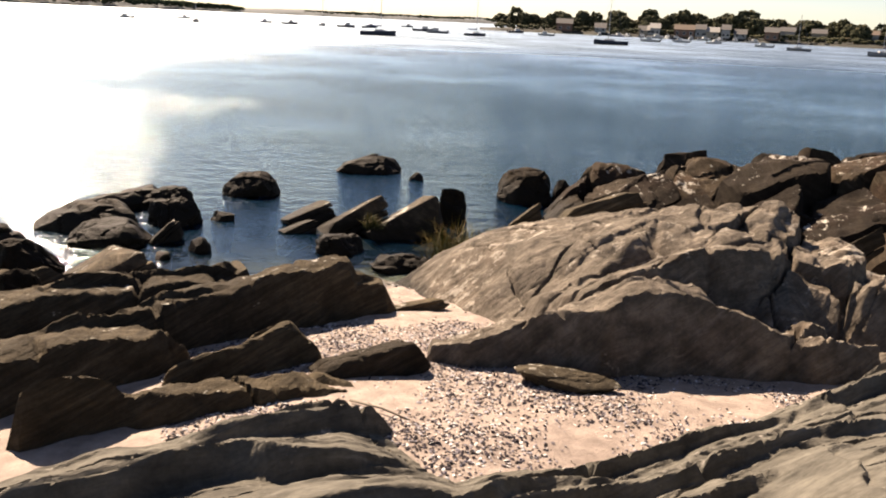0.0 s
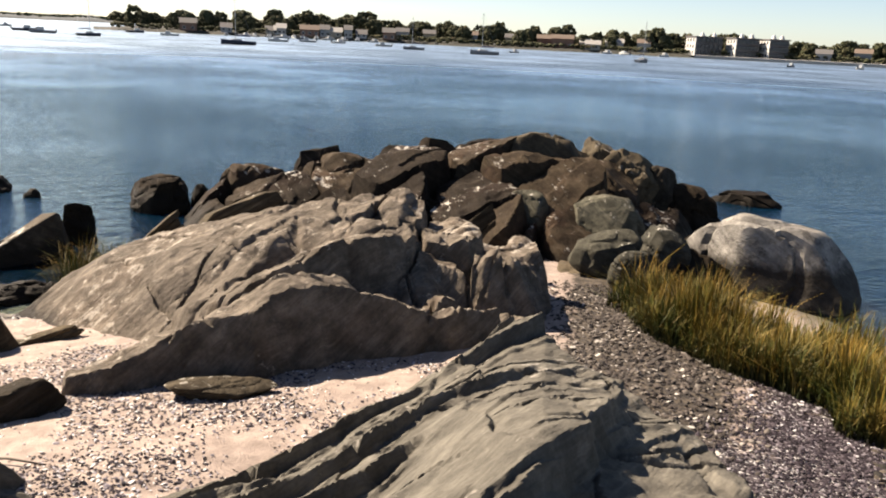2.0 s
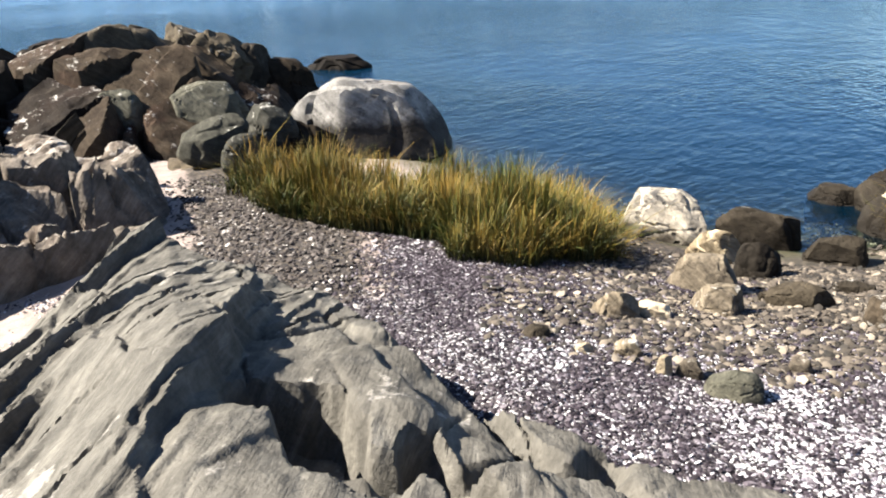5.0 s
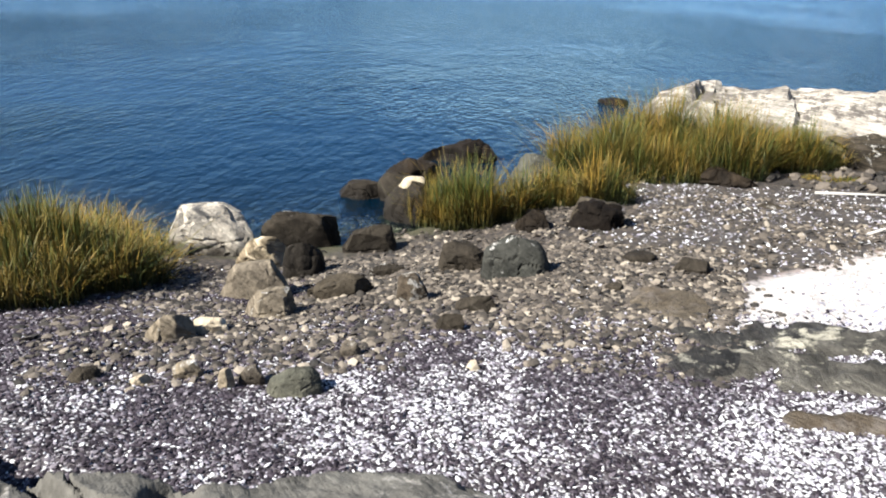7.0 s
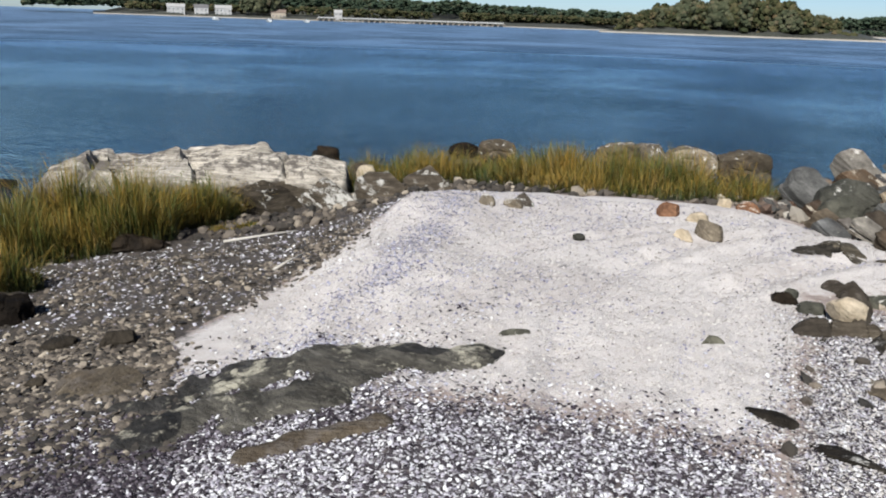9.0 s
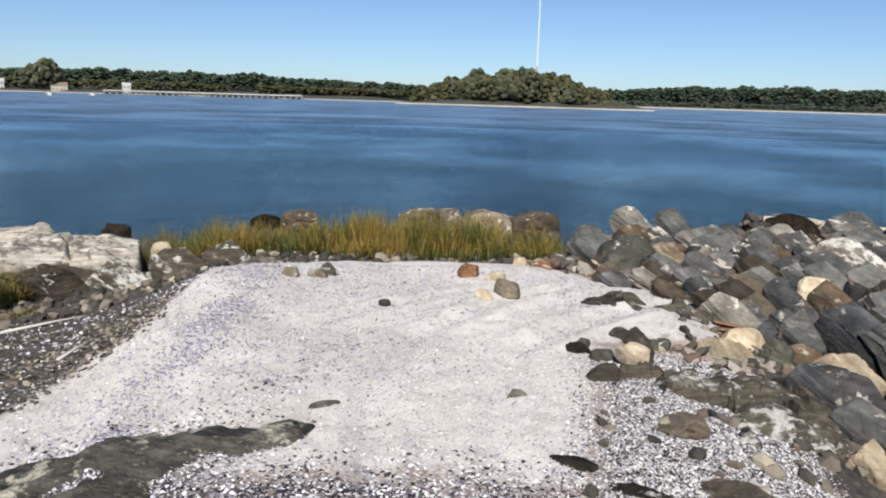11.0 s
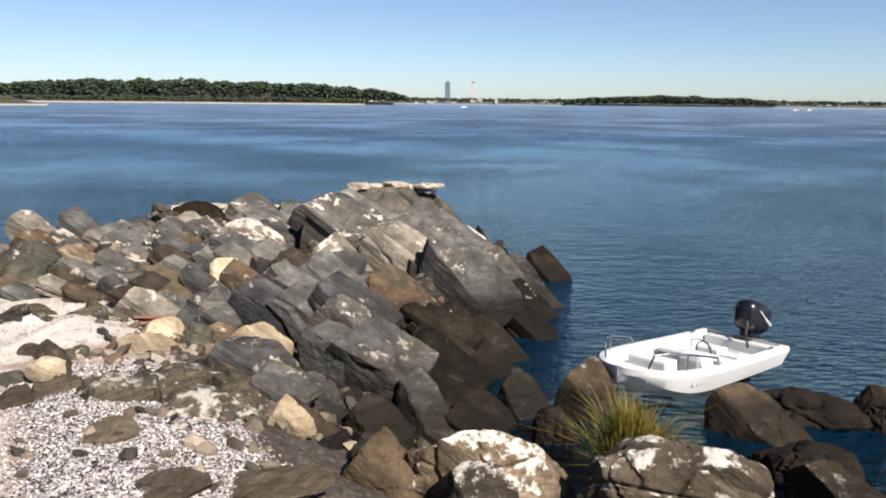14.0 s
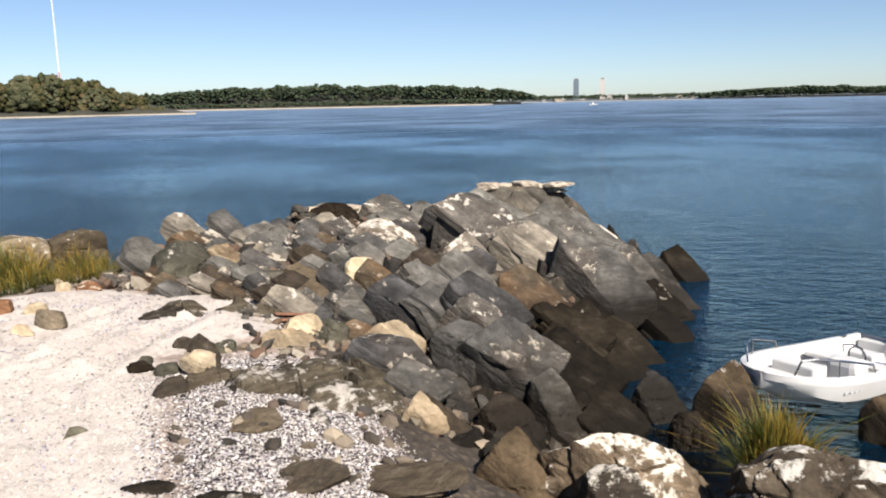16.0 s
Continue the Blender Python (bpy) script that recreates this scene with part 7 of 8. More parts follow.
part("fuel_tank", box_bm(-1.05, -0.75, -0.35, 0.05, 0.25, 0.41, 0.03), WHITE_GEL, boat)
part("cushion", box_bm(-0.75, -0.5, 0.1, 0.5, 0.262, 0.36, 0.03), CANVAS, boat, "navy blue cushion")
part("console_rail", tube_bm([(0.08, 0.14, 0.63), (0.1, 0.14, 0.74), (0.1, 0.28, 0.77), (0.1, 0.42, 0.74), (0.08, 0.42, 0.63)], 0.011), CHROME, boat, "chrome grab rail")
wheel_pts = [(-0.01 + 0.02 * math.sin(a), 0.28 + 0.12 * math.cos(a), 0.6 + 0.12 * math.sin(a)) for a in np.linspace(0, 6.283, 21)]
part("steering_wheel", tube_bm(wheel_pts, 0.011), BLACK, boat, "black steering wheel")
for side in (-1, 1):
    rail = part("bow_rail", tube_bm([(0.3, side * 0.74, 0.5), (0.36, side * 0.735, 0.64), (0.62, side * 0.715, 0.7), (0.95, side * 0.66, 0.77), (1.2, side * 0.54, 0.8), (1.36, side * 0.42, 0.78), (1.4, side * 0.36, 0.58)], 0.015), CHROME, boat, "stainless bow rail")
    part("stanchion", tube_bm([(0.95, side * 0.66, 0.53), (0.95, side * 0.66, 0.77)], 0.012), CHROME, rail)
    part("cleat", box_bm(-1.22, -1.1, side * 0.68 - 0.02, side * 0.68 + 0.02, 0.478, 0.52, 0.008), CHROME, boat)
for k in range(5):
    bx = 0.5 + 0.085 * k
    by = half_beam(bx / BL + 0.5)
    part("registration_bar", box_bm(bx, bx + 0.05, 0.9 * by, 0.945 * by, 0.33, 0.37), GREY_GEL, boat, "grey registration mark")
motor = part("outboard_motor", box_bm(-0.11, 0.11, -0.1, 0.1, 0.0, 0.34, 0.03), BLACK, boat, "black outboard motor tilted on the transom")
cowl_v = ICO[4][0] * 1.0
e = 3.2
cowl_v = cowl_v / ((np.abs(cowl_v) ** e).sum(1) ** (1 / e))[:, None] * (0.3, 0.18, 0.23)
cowl_v[:, 0] += 0.25 * np.maximum(cowl_v[:, 2], 0)
cowl_v[:, 0] *= 1 - 0.5 * np.maximum(-cowl_v[:, 2], 0)
cowl_v[:, 2] += 0.45
mesh_object("cowl", cowl_v, ICO[4][1], BLACK, smooth=True, parent=motor, label="glossy black engine cowl")
for side in (-1, 1):
    part("cowl_stripe", tube_bm([(-0.2, side * 0.166, 0.38), (-0.05, side * 0.172, 0.44), (0.14, side * 0.168, 0.54)], 0.02, 6, 0.6), DECAL, motor, "curved white stripe")
part("swivel_bracket", box_bm(0.1, 0.22, -0.12, 0.12, -0.12, 0.16, 0.02), RUBBER, motor)
part("drive_leg", box_bm(-0.14, 0.04, -0.05, 0.05, -0.62, 0.02, 0.03), BLACK, motor)
part("tiller_hose", tube_bm([(0.18, 0.05, 0.25), (0.3, 0.1, 0.36), (0.4, 0.16, 0.2), (0.36, 0.2, 0.02)], 0.02), RUBBER, motor)
motor.matrix_basis = pose(-BL / 2 - 0.1, 0, 0.27, 0, -14, 0) @ Matrix.Scale(1.15, 4)
boat.matrix_basis = pose(-3.95, -11.5, 0.1, 2, -1, 37.5)
tagged(boat, "small white motor skiff with black outboard beached between rocks", "boat")


# ---- moored boats ----
def polar(az, r, z=0.0):
    return (r * math.sin(radians(az)), r * math.cos(radians(az)), z)


def boat_hull(length, beam, height, bow=0.35):
    st = np.linspace(0, 1, 10)
    secs, xs = [], []
    for u in st:
        b = 0.5 * beam * (0.75 + 0.5 * u - 0.25 * u ** 2) * (1 - max(0, (u - 0.5) / 0.5) ** 2.3 * 0.97)
        sh, kl = height * (1 + bow * u ** 2), -0.25 + 0.2 * max(0, (u - 0.8) / 0.2)
        secs.append([(-b, sh), (-b * 0.92, sh * 0.4), (-b * 0.5, kl), (b * 0.5, kl), (b * 0.92, sh * 0.4), (b, sh), (b * 0.85, sh + 0.02), (-b * 0.85, sh + 0.02), (-b, sh)])
        xs.append(length * (u - 0.5))
    return loft(secs, xs, True)


def moored(az, r, heading, length, hull, sail, mast=0.0, label=""):
    ob = new("sailboat" if sail else "motorboat")
    hgt = length * 0.11
    part("hull", boat_hull(length, length * 0.32, hgt), hull, ob)
    if sail:
        part("cabin", box_bm(-length * 0.1, length * 0.2, -length * 0.09, length * 0.09, hgt, hgt + 0.5, 0.12), BOAT_WHITE, ob)
        part("mast", tube_bm([(length * 0.08, 0, hgt), (length * 0.08, 0, mast)], 0.09, 6, 0.6), ALLOY, ob)
        part("boom", tube_bm([(length * 0.08, 0, hgt + 1.3), (-length * 0.35, 0, hgt + 1.25)], 0.16, 6), CANVAS, ob, "furled sail under blue cover")
        for s in (-1, 1):
            part("stay", tube_bm([(length * 0.08, 0, mast * 0.98), (s * length * 0.46, 0, hgt + 0.1)], 0.015, 4), ALLOY, ob)
    else:
        part("cabin", box_bm(-length * 0.05, length * 0.22, -length * 0.1, length * 0.1, hgt, hgt + 1.0, 0.15), BOAT_WHITE, ob)
        part("windscreen", box_bm(length * 0.2, length * 0.23, -length * 0.08, length * 0.08, hgt + 0.5, hgt + 0.9, 0.02), PANE, ob)
        part("outboard_motor", box_bm(-length * 0.54, -length * 0.49, -0.2, 0.2, hgt * 0.4, hgt + 0.5, 0.08), BLACK, ob)
    ob.matrix_basis = pose(*polar(az, r, 0.0), 0, 0, heading)
    return tagged(ob, label or ("moored sailing boat with bare mast" if sail else "small moored motorboat on calm water"), "boat", "boats at moorings")


for az, r, head, ln, hull, sail, mast in (
        (-5.0, 200, 5, 8.6, NAVY, True, 12.5), (11.0, 215, 175, 8.6, NAVY, True, 12.0), (1.7, 250, 10, 6.5, NAVY, True, 10.5), (27.8, 235, 172, 8.4, BOAT_GREY, True, 11.5),
        (-8.8, 330, 80, 6.0, BOAT_GREY, True, 11.0), (22.9, 260, 160, 6.6, BOAT_GREY, True, 10.0), (38.6, 235, 30, 7.4, BOAT_GREY, True, 11.0), (-17.1, 290, 100, 6.5, NAVY, True, 12.0)):
    moored(az, r, head, ln, hull, sail, mast)
for az, r, head, ln, hull in (
        (-21.4, 330, 160, 6.5, BOAT_GREY), (-17.9, 380, 20, 6.0, BOAT_GREY), (-12.6, 360, 170, 5.2, NAVY), (-11.0, 340, 10, 6.4, NAVY), (-7.2, 320, 15, 6.6, NAVY), (-5.6, 330, 10, 6.0, NAVY),
        (-1.9, 300, 5, 7.5, NAVY), (-0.9, 270, 175, 7.0, BOAT_GREY), (-3.0, 420, 0, 6.0, BOAT_GREY), (4.5, 380, 20, 8.0, NAVY), (6.6, 330, 170, 6.5, BOAT_WHITE),
        (13.6, 300, 160, 7.0, BOAT_WHITE), (15.6, 320, 170, 6.4, BOAT_WHITE), (17.7, 330, 5, 6.0, BOAT_WHITE), (20.8, 300, 170, 6.0, BOAT_WHITE), (29.9, 300, 0, 4.0, BOAT_GREY), (48.0, 300, 10, 4.0, NAVY), (52.0, 330, 20, 6.5, BOAT_WHITE),
        (10.2, 423, 80, 7.0, BOAT_WHITE), (11.4, 431, 20, 8.0, BOAT_WHITE), (12.1, 426, 100, 7.5, BOAT_GREY), (13.0, 433, 60, 8.0, BOAT_WHITE), (13.9, 423, 10, 9.0, BOAT_WHITE), (14.7, 430, 90, 8.0, BOAT_WHITE), (15.2, 415, 40, 7.0, NAVY), (16.2, 427, 75, 8.5, BOAT_WHITE), (17.0, 431, 15, 8.0, BOAT_WHITE), (18.1, 423, 110, 8.0, BOAT_GREY), (19.0, 430, 70, 8.5, BOAT_WHITE), (20.1, 425, 30, 8.0, BOAT_WHITE), (36.2, 423, 20, 8.5, BOAT_WHITE), (37.4, 430, 95, 8.0, BOAT_WHITE), (40.0, 427, 15, 8.0, BOAT_WHITE),
        (-177.0, 700, 20, 7.0, BOAT_WHITE), (-155.0, 800, 0, 7.0, BOAT_WHITE), (-154.2, 900, 10, 7.0, BOAT_WHITE), (111.5, 500, 10, 8.0, BOAT_WHITE), (115.0, 480, 170, 8.5, BOAT_WHITE), (117.5, 520, 170, 8.5, BOAT_WHITE)):
    moored(az, r, head, ln, hull, False)


# ---- far shores ----
def far_land(name, az0, az1, r, depth, height, material, label, seed=0, beach=None, taper=4.0):
    """A low bank of land along the bearing az0 to az1: waterline at r, rising inland."""
    az = np.linspace(az0, az1, max(12, int((az1 - az0) * 5)))
    prof = ((0, -0.6), (0.03, 0.35), (0.1, 0.55), (0.35, 0.9), (0.6, 1.0), (1.0, 0.7), (1.05, -0.2))
    pts = []
    for k, a in enumerate(az):
        fall = min(1, (a - az0) / taper, (az1 - a) / taper) if taper else 1
        rough = 1 + 0.25 * float(vnoise(np.array([[a * 0.6, seed, 1.0]]), 3)[0])
        for u, v in prof:
            rr = r + depth * u + 0.01 * r * float(vnoise(np.array([[a * 0.9, seed * 2.0, u]]), 4)[0])
            pts.append(polar(a, rr, v * height * rough * max(fall, 0.15) if v > 0 else v * 3))
    n = len(prof)
    f = [(i * n + j, (i + 1) * n + j, (i + 1) * n + j + 1, i * n + j + 1) for i in range(len(az) - 1) for j in range(n - 1)]
    ob = mesh_object(name, pts, f, material, smooth=True)
    tagged(ob, label, "land", kind="structure")
    if beach:
        q = []
        for a in az:
            rr = r - 0.004 * r + 0.01 * r * float(vnoise(np.array([[a * 0.9, seed * 2.0, 0.0]]), 4)[0])
            q += [polar(a, rr, -0.4), polar(a, rr + 0.006 * r, beach), polar(a, rr + 0.016 * r, beach * 1.1)]
        g = [(i * 3 + j, (i + 1) * 3 + j, (i + 1) * 3 + j + 1, i * 3 + j + 1) for i in range(len(az) - 1) for j in range(2)]
        tagged(mesh_object("beach", q, g, BEACH, smooth=True), "pale strip of sand along the far shore", "beach", kind="structure")
    return ob


def woods(az0, az1, r, depth, top, base, count, seed, label, material=FOLIAGE, clump=4.0, ends=True):
    """Far woods: many leafy clumps of uneven height."""
    rng = np.random.RandomState(seed)
    v0, f0 = ICO[1]
    az = rng.uniform(az0, az1, count)
    rr = r + rng.uniform(0, depth, count)
    mid = np.sin(np.clip((az - az0) / (az1 - az0), 0, 1) * math.pi) ** 0.5 if ends else np.ones(count)
    crown = top * (0.35 + 0.65 * mid) * (0.92 + 0.14 * vnoise(np.stack([az * 1.3, np.full(count, seed), rr * 0.01], 1), 2))
    z = base + rng.uniform(0.05, 1.0, count) ** 0.45 * np.maximum(crown - base, 1)
    s = clump * rng.uniform(0.5, 1.15, count)
    x, y = rr * np.sin(np.radians(az)), rr * np.cos(np.radians(az))
    v = v0[None] * (1 + rng.uniform(-0.25, 0.25, (count, len(v0), 1))) * np.stack([s * 1.3, s * 1.3, s * 0.75], 1)[:, None] + np.stack([x, y, z], 1)[:, None]
    faces = (f0[None] + (np.arange(count) * len(v0))[:, None, None]).reshape(-1, 3)
    return tagged(mesh_object("woods", v.reshape(-1, 3), faces, material), label, "woods", kind="stuff")


def tree_master(seed, height, spread, material, bare=0.0):
    rng = np.random.RandomState(seed)
    ob = new("tree")
    bm = tube_bm([(0, 0, -0.5), (0.1, 0.05, height * 0.3), (0.0, 0.2, height * 0.62)], height * 0.028, 7, 0.45)
    trunk = part("trunk", bm, BARK, ob)
    for k in range(4):
        a = k * 1.6 + rng.uniform(0, 1)
        part("limb", tube_bm([(0.05, 0.1, height * (0.3 + 0.06 * k)), (math.cos(a) * spread * 0.35, math.sin(a) * spread * 0.35, height * 0.55), (math.cos(a) * spread * 0.6, math.sin(a) * spread * 0.6, height * 0.75)], height * 0.012, 5, 0.4), BARK, trunk)
    v0, f0 = ICO[1]
    n = 150
    th, u = rng.uniform(0, 6.283, n), rng.uniform(0, 1, n)
    lobe = 0.82 + 0.18 * np.sin(3 * th + seed) + 0.12 * np.sin(5 * th + 2 * seed + 4 * u)
    zz = height * (0.2 + 0.76 * u)
    rad = spread * 1.15 * np.sqrt(np.clip(1 - (1.9 * u - 0.85) ** 2 / 1.3, 0.05, 1)) * lobe * rng.uniform(0.35, 1.0, n) ** 0.4
    s = spread * rng.uniform(0.15, 0.3, n)
    c = np.stack([rad * np.cos(th), rad * np.sin(th), zz], 1)
    v = v0[None] * (1 + rng.uniform(-0.4, 0.4, (n, len(v0), 1))) * s[:, None, None] + c[:, None]
    faces = (f0[None] + (np.arange(n) * len(v0))[:, None, None]).reshape(-1, 3)
    mesh_object("crown", v.reshape(-1, 3), faces, material, parent=ob)
    return ob


def plant(masters, az, r, z, scale, turn, label, group):
    src = masters[int(turn) % len(masters)]
    ob = copy_thing(src, pose(*polar(az, r, z), 0, 0, turn))
    ob.scale = (scale * 1.05, scale * 1.05, scale)
    return tagged(ob, label, "tree", group)


GREEN_TREES = [tree_master(20 + k, 11 + k, 4.6 + 0.5 * (k % 3), FOLIAGE) for k in range(4)]
BROWN_TREES = [tree_master(40 + k, 11 + k, 3.6 + 0.4 * (k % 3), FOLIAGE_BROWN) for k in range(3)]
for k, ob in enumerate(GREEN_TREES):
    tagged(ob, "broad leafy tree on the town shore", "tree", "trees of the town shore")
    ob.matrix_basis = pose(*polar(9 + 2.2 * k, 478, 1.2), 0, 0, 30 * k)
for k, ob in enumerate(BROWN_TREES):
    tagged(ob, "tree turning brown on the small wooded island", "tree", "trees of the wooded island")
    ob.matrix_basis = pose(*polar(143 + 3 * k, 590, 3), 0, 0, 50 * k)

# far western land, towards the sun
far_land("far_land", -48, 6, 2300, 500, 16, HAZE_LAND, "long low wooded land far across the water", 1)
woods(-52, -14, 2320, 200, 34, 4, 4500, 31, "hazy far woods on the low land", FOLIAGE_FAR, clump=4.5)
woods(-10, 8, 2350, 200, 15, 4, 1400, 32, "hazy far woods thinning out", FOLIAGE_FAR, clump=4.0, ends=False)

# town shore
far_land("town_shore", 2, 82, 446, 200, 3.4, BANK, "low grassy bank of the town shore", 2)
rng = np.random.RandomState(5)
for k in range(150):
    az = 4.5 + (k + rng.uniform(-0.4, 0.4)) * 0.46
    big = 1.0 + 0.5 * max(0, float(vnoise(np.array([[k * 0.33, 2.0, 5.0]]), 2)[0])) + (0.35 if 14 < az < 20 else 0)
    plant(GREEN_TREES, az, rng.choice([462, 482, 505]) + rng.uniform(0, 18), 1.2, 0.74 * big * rng.uniform(0.72, 1.2), rng.uniform(0, 360), "broad leafy tree on the town shore", "trees of the town shore")
woods(3, 80, 453, 18, 4.2, 1, 2400, 43, "low shrubs and gardens along the town shore", clump=1.0, ends=False)
woods(3, 80, 520, 60, 9.5, 2, 5000, 33, "belt of woods behind the town shore", FOLIAGE, clump=1.7, ends=False)


def house(az, r, w, d, h, wall, roof, gable=True, label="", name="house"):
    ob = new(name)
    part("wall", box_bm(-w / 2, w / 2, -d / 2, d / 2, 0, h), wall, ob)
    bm = bmesh.new()
    if gable:
        rise = 0.32 * d
        v = [bm.verts.new(p) for p in ((-w / 2 - 0.4, -d / 2 - 0.4, h), (w / 2 + 0.4, -d / 2 - 0.4, h), (w / 2 + 0.4, d / 2 + 0.4, h), (-w / 2 - 0.4, d / 2 + 0.4, h), (-w / 2 - 0.4, 0, h + rise), (w / 2 + 0.4, 0, h + rise))]
        for f in ((0, 1, 5, 4), (2, 3, 4, 5), (0, 4, 3), (1, 2, 5), (3, 2, 1, 0)):
            bm.faces.new([v[i] for i in f])
    else:
        bm.free()
        bm = box_bm(-w / 2 - 0.4, w / 2 + 0.4, -d / 2 - 0.4, d / 2 + 0.4, h, h + 0.5)
    part("roof", bm, roof, ob)
    floors = max(1, int(h // 3))
    cols = max(2, int(w // 3.2))
    for f in range(floors):
        for c in range(cols):
            x = -w / 2 + (c + 0.5) * w / cols
            z = 0.9 + f * 3.0
            win = part("window", box_bm(x - 0.75, x + 0.75, -d / 2 - 0.06, -d / 2 + 0.1, z, z + 1.5), TRIM, ob)
            part("pane", box_bm(x - 0.6, x + 0.6, -d / 2 - 0.1, -d / 2 - 0.02, z + 0.12, z + 1.38), PANE, win)
    ob.matrix_basis = pose(*polar(az, r, 1.4), 0, 0, -az)
    return tagged(ob, label or "pale house with pitched roof on the far shore", "house", "houses of the town shore")


# marina sheds, houses and the three apartment blocks
for az, w, h, wi, ri in ((12.8, 16, 2.6, 1, 0), (15.4, 24, 4.4, 3, 1), (17.6, 22, 3.6, 1, 2), (19.6, 14, 3.0, 2, 0), (10.6, 14, 3.2, 2, 0), (7.4, 20, 5.0, 3, 0), (14.2, 12, 4.5, 0, 2), (16.5, 12, 5.0, 2, 0), (18.7, 10, 5.5, 0, 0), (13.5, 9, 3.0, 0, 2), (20.8, 16, 5.0, 3, 0)):
    house(az + 0.4 * math.sin(7 * az), 456, w * 0.42, 8, h * 0.8, WALLS[wi], ROOFS[ri], True, "long low boat shed with pale roof by the marina", "boat_shed")
for az, w, h, wi, ri in ((21.8, 14, 6.5, 0, 0), (24.2, 14, 6.0, 1, 0), (26.9, 15, 6.5, 2, 1), (29.4, 13, 6.0, 1, 0), (31.6, 16, 6.5, 3, 1), (33.4, 24, 7.0, 3, 1), (34.4, 12, 5.0, 0, 2), (42.2, 13, 6.0, 0, 1), (35.0, 16, 4.0, 0, 2), (36.9, 20, 6.0, 0, 2), (38.9, 14, 6.5, 2, 1), (40.6, 16, 5.0, 1, 1), (50.0, 15, 5, 2, 0), (52.0, 16, 6.5, 2, 1), (54.2, 14, 6.5, 0, 0),
                        (56.2, 18, 6.5, 0, 0), (58.4, 16, 6.2, 2, 1), (60.4, 15, 6.5, 1, 0), (62.4, 18, 6.5, 0, 1), (64.6, 16, 6.5, 2, 0), (66.8, 18, 6.5, 0, 1), (69.0, 16, 6.5, 1, 0)):
    house(az + 0.3 * math.sin(9 * az), 466 + 8 * math.sin(5 * az), w * 0.5, 7, h * 0.75, WALLS[wi], ROOFS[ri])
for az, W in ((42.5, 14.5), (44.9, 12), (46.8, 9.5)):
    b = new("apartment_block")
    D, HH = 12, 9.4
    # Shaded front and sunlit end are told apart by colour: dark siding, white panel.
    part("wall", box_bm(-W / 2, W / 2, -D / 2, D / 2, 0, HH), SHADED_SIDING, b, "grey siding coloured dark as its shaded side")
    part("end_wall", box_bm(-W / 2 - 0.35, -W / 2 - 0.02, -D / 2 - 0.2, D / 2 + 0.2, 0, HH - 0.2), TRIM, b, "end wall coloured white as its sunlit side")
    for f in range(3):
        for c in (-3.5, 0, 3.5):
            part("window", box_bm(-W / 2 - 0.42, -W / 2 - 0.3, c - 0.7, c + 0.7, 0.9 + f * 3.1, 2.5 + f * 3.1), PANE, b)
    part("roof", box_bm(-W / 2 - 0.8, W / 2 + 0.8, -D / 2 - 0.8, D / 2 + 0.8, HH, HH + 0.6, 0.15), ROOFS[0], b)
    for c in (-0.2, 0.25):
        part("roof_turret", tube_bm([(c * W, -3, HH + 0.6), (c * W, -3, HH + 1.6), (c * W, -3, HH + 2.6)], 1.5, 10, 0.35), TRIM, b, "white peaked roof turret")
    for f in range(3):
        for c in range(6):
            x, z = -W / 2 + (c + 0.5) * W / 6, 0.8 + f * 3.1
            win = part("window", box_bm(x - 1.0, x + 1.0, -D / 2 - 0.42, -D / 2 + 0.3, z, z + 1.9), SHADED_SIDING, b)
            part("pane", box_bm(x - 0.8, x + 0.8, -D / 2 - 0.5, -D / 2 - 0.3, z + 0.15, z + 1.75), PANE, win)
        part("balcony", box_bm(-W / 2 + 0.42 * W, W / 2 - 0.3, -D / 2 - 1.4, -D / 2 - 0.1, 0.5 + f * 3.1, 0.8 + f * 3.1), SHADED_SIDING, b)
    b.matrix_basis = pose(*polar(az, 458, 1.2), 0, 0, -az + 24)
    tagged(b, "three-storey grey apartment block with white roof turrets", "apartment building", "apartment blocks on the town shore")
quay = mesh_object("quay_wall", [polar(a, rr, z) for a in np.linspace(42, 72, 40) for rr, z in ((441, -0.5), (441, 1.5), (450, 1.6))], [(i * 3 + j, i * 3 + 3 + j, i * 3 + 4 + j, i * 3 + 1 + j) for i in range(39) for j in range(2)], CONCRETE)
tagged(quay, "grey sea wall below the apartment blocks", "sea wall", kind="structure")

# south-eastern shore: houses, causeway bridge, wooded hills
far_land("east_shore", 104, 140, 760, 260, 6, BANK, "wooded shore with houses and a causeway", 4, beach=0.8)
far_land("east_hill", 104, 140, 830, 300, 14, BANK, "low hill under the woods of the east shore", 14)
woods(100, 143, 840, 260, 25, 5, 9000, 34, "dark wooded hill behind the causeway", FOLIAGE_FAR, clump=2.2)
woods(128, 143, 800, 60, 12, 3, 3000, 44, "low brown trees at the end of the causeway", FOLIAGE_BROWN, 1.6, False)
woods(106, 126, 790, 40, 12, 3, 1200, 41, "brownish trees near the causeway", FOLIAGE_BROWN, 1.8, False)
for az, w, h, wi, ri in ((109.0, 15, 6.5, 0, 2), (110.6, 12, 6.5, 0, 0), (112.0, 14, 6.5, 0, 2), (115.6, 13, 4.5, 1, 1), (119.6, 7, 6.0, 0, 2)):
    house(az, 775, w, 9, h, WALLS[wi], ROOFS[ri])
for k in range(3):
    plant(GREEN_TREES, 113.6 + 0.7 * k, 780, 2.5, 1.5 + 0.2 * k, 37 * k, "tall dark tree by the waterside houses", "trees of the east shore")
bridge = new("causeway_bridge")
deck_pts, pier_az = [], np.linspace(118.2, 131.0, 34)
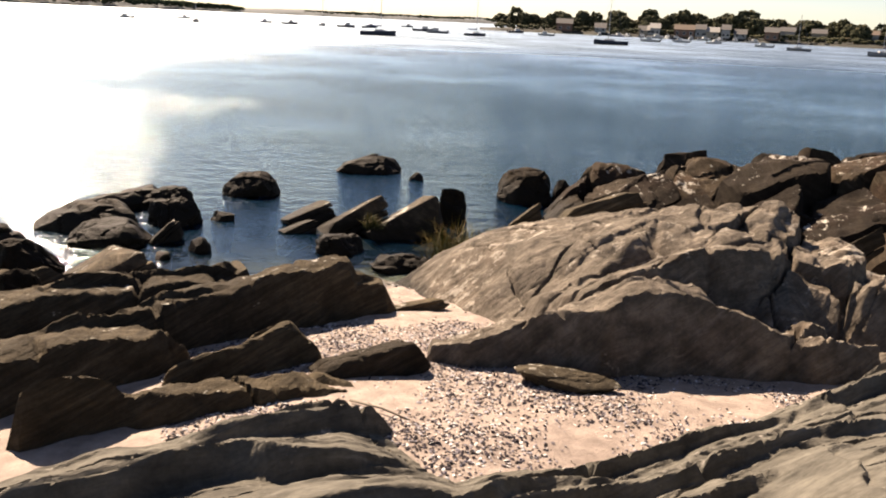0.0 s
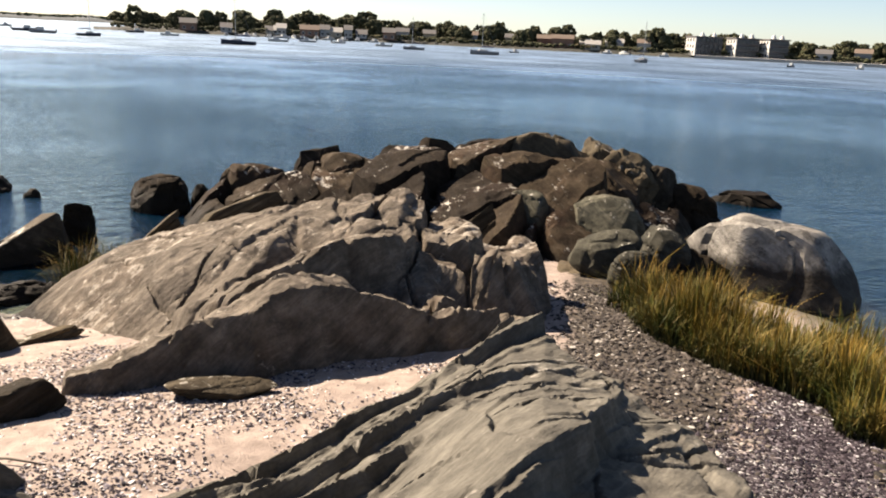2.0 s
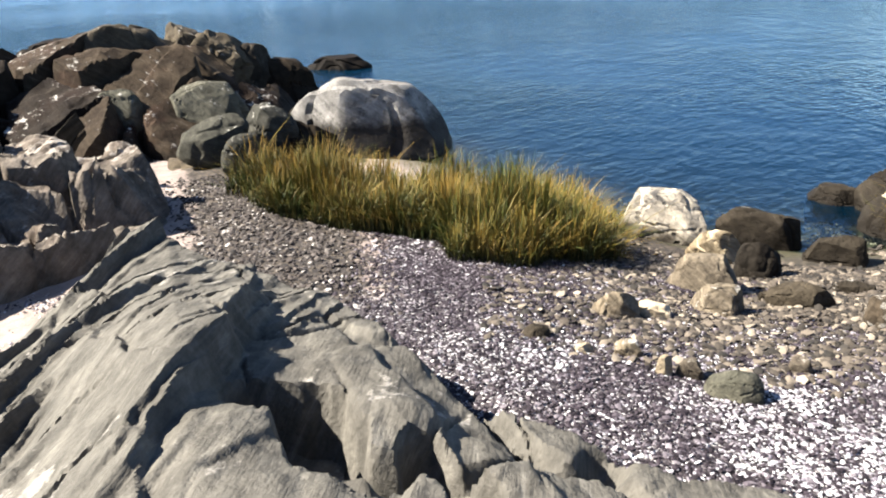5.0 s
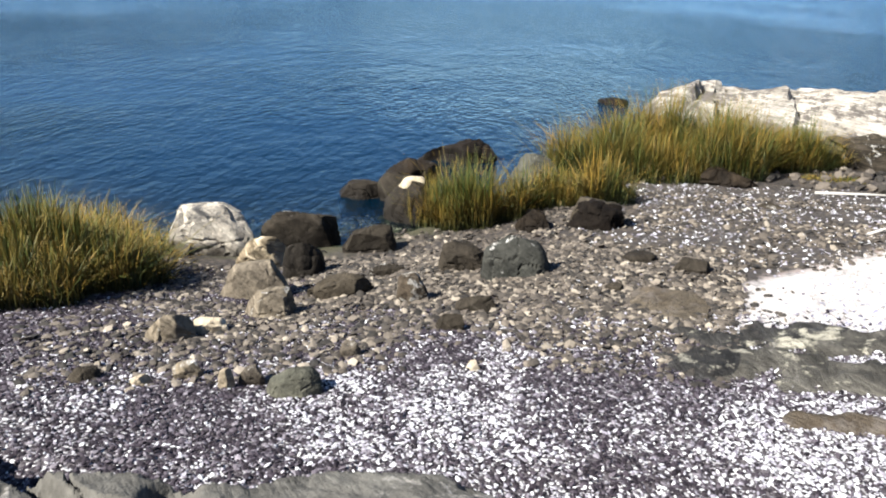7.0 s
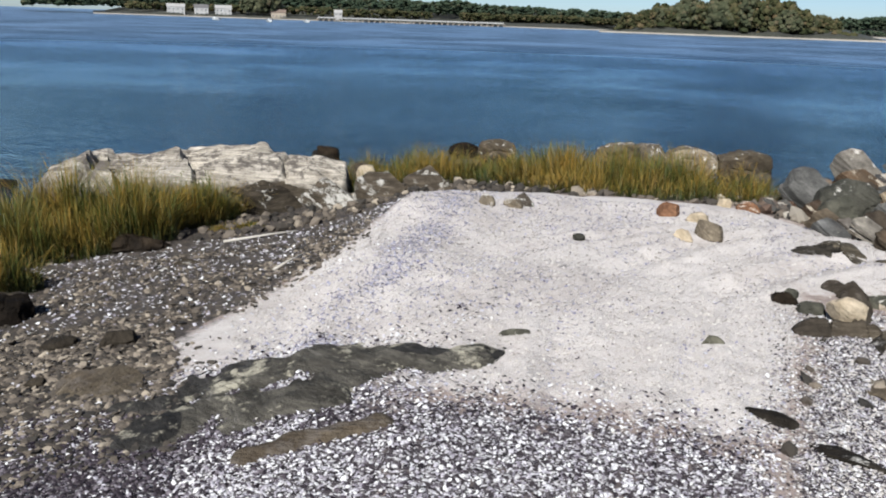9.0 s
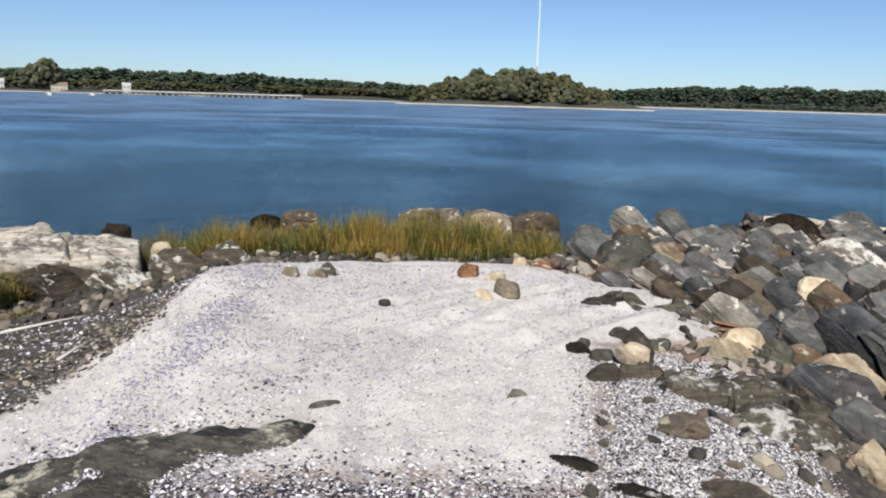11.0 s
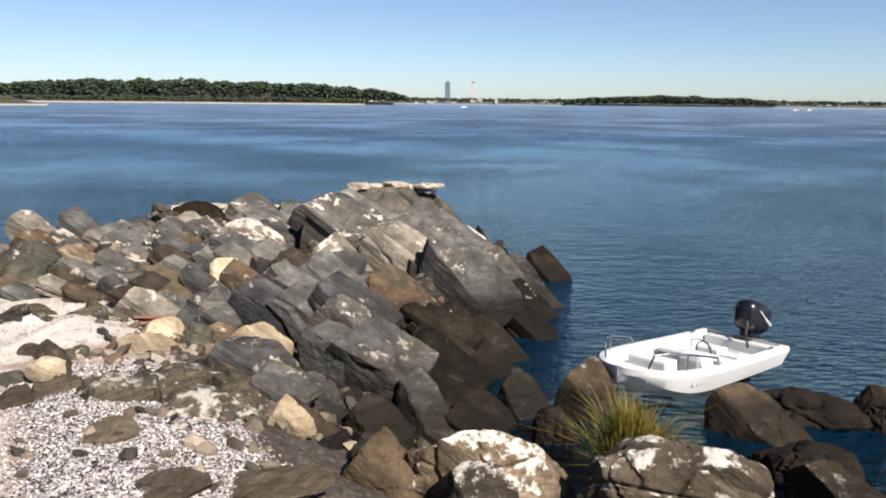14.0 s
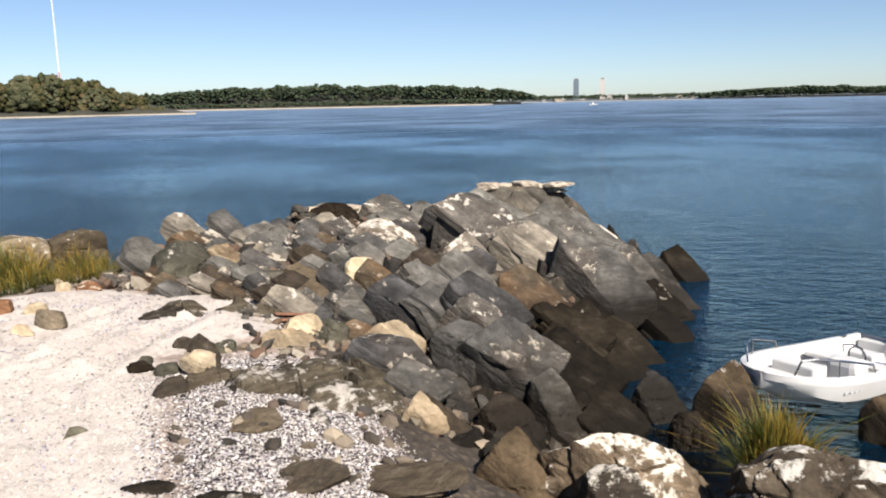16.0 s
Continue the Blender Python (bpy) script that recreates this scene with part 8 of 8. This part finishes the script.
deck = mesh_object("deck", [polar(a, rr, z) for a in pier_az for rr, z in ((752, 2.6), (752, 3.6), (760, 3.6), (760, 2.6))],
                   [(i * 4 + j, i * 4 + 4 + j, i * 4 + 4 + (j + 1) % 4, i * 4 + (j + 1) % 4) for i in range(33) for j in range(4)], CONCRETE, parent=bridge)
for a in pier_az[::1]:
    bm = box_bm(-0.9, 0.9, -3, 3, -1.0, 2.6)
    bmesh.ops.transform(bm, matrix=pose(*polar(a, 756, 0), 0, 0, -a), verts=bm.verts)
    part("pier", bm, TIMBER, bridge)
tagged(bridge, "low pale causeway bridge on short dark piers", "bridge")

# small wooded island with the radio mast behind it
far_land("small_island", 137.5, 155.5, 560, 120, 6, BANK, "low rocky island covered with trees", 6, beach=0.9, taper=3.0)
rng = np.random.RandomState(9)
for k in range(90):
    u = rng.uniform(0, 1)
    az = 138.8 + 14.2 * u
    tall = 0.75 + 0.85 * math.sin(u * math.pi) ** 0.7
    plant(BROWN_TREES if rng.uniform() < 0.7 else GREEN_TREES, az, 575 + rng.uniform(0, 60), 3.0 * math.sin(u * math.pi), tall * rng.uniform(0.8, 1.15), rng.uniform(0, 360), "leafy tree on the small wooded island", "trees of the wooded island")
woods(138.6, 153.4, 570, 60, 8.5, 1.5, 260, 35, "undergrowth of the small island", FOLIAGE_BROWN, 2.2)
mast = new("radio_mast")
for k in range(9):
    z0 = 20 * k
    part("mast_section", tube_bm([(0, 0, z0), (0, 0, z0 + 20)], 0.85 - 0.05 * k, 6, 0.95), TOWER_WHITE if k % 2 == 0 or k in (3, 5) else TOWER_RED, mast)
part("mast_foot", box_bm(-3, 3, -3, 3, -2, 3, 0.3), CONCRETE, mast)
mast.matrix_basis = pose(*polar(147.35, 900, 2), 0, 0, 0)
tagged(mast, "tall slender red and white radio mast", "radio mast")

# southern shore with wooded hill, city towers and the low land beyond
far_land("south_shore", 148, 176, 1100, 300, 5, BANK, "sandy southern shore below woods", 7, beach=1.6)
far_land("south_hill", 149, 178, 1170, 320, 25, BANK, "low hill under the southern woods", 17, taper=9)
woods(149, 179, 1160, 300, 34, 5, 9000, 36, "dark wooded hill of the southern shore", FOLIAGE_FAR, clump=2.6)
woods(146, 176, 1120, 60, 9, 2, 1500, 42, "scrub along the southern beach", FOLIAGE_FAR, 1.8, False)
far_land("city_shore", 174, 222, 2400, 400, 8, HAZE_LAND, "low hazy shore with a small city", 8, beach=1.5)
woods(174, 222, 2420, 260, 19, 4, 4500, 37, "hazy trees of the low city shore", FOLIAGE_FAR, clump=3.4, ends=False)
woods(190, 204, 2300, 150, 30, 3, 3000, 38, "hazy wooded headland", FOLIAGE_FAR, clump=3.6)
rng = np.random.RandomState(12)
for az, w, h in ((181.8, 16, 60), (183.6, 14, 60)):
    t = new("tower_block")
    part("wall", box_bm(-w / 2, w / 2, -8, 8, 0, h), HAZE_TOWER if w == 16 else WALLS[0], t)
    part("roof", box_bm(-w / 2 + 2, w / 2 - 2, -5, 5, h, h + 4), ROOFS[0], t)
    for f in range(1, 15):
        part("window_band", box_bm(-w / 2 + 1, w / 2 - 1, 7.95, 8.3, f * h / 15.5, f * h / 15.5 + 1.8), PANE, t)
    t.matrix_basis = pose(*polar(az, 2480, 4), 0, 0, -az)
    tagged(t, "slim hazy tower block of the far city", "tower block", "city towers")
for k in range(22):
    az = 179.5 + 13 * rng.uniform(0, 1) ** 1.3
    house(az, 2405 + 4 * k, rng.uniform(8, 26), 14, 4 + 14 * rng.uniform(0, 1) ** 2.5, WALLS[0 if k % 3 else 1], ROOFS[2], False, "pale far building on the city shore", "far_building")
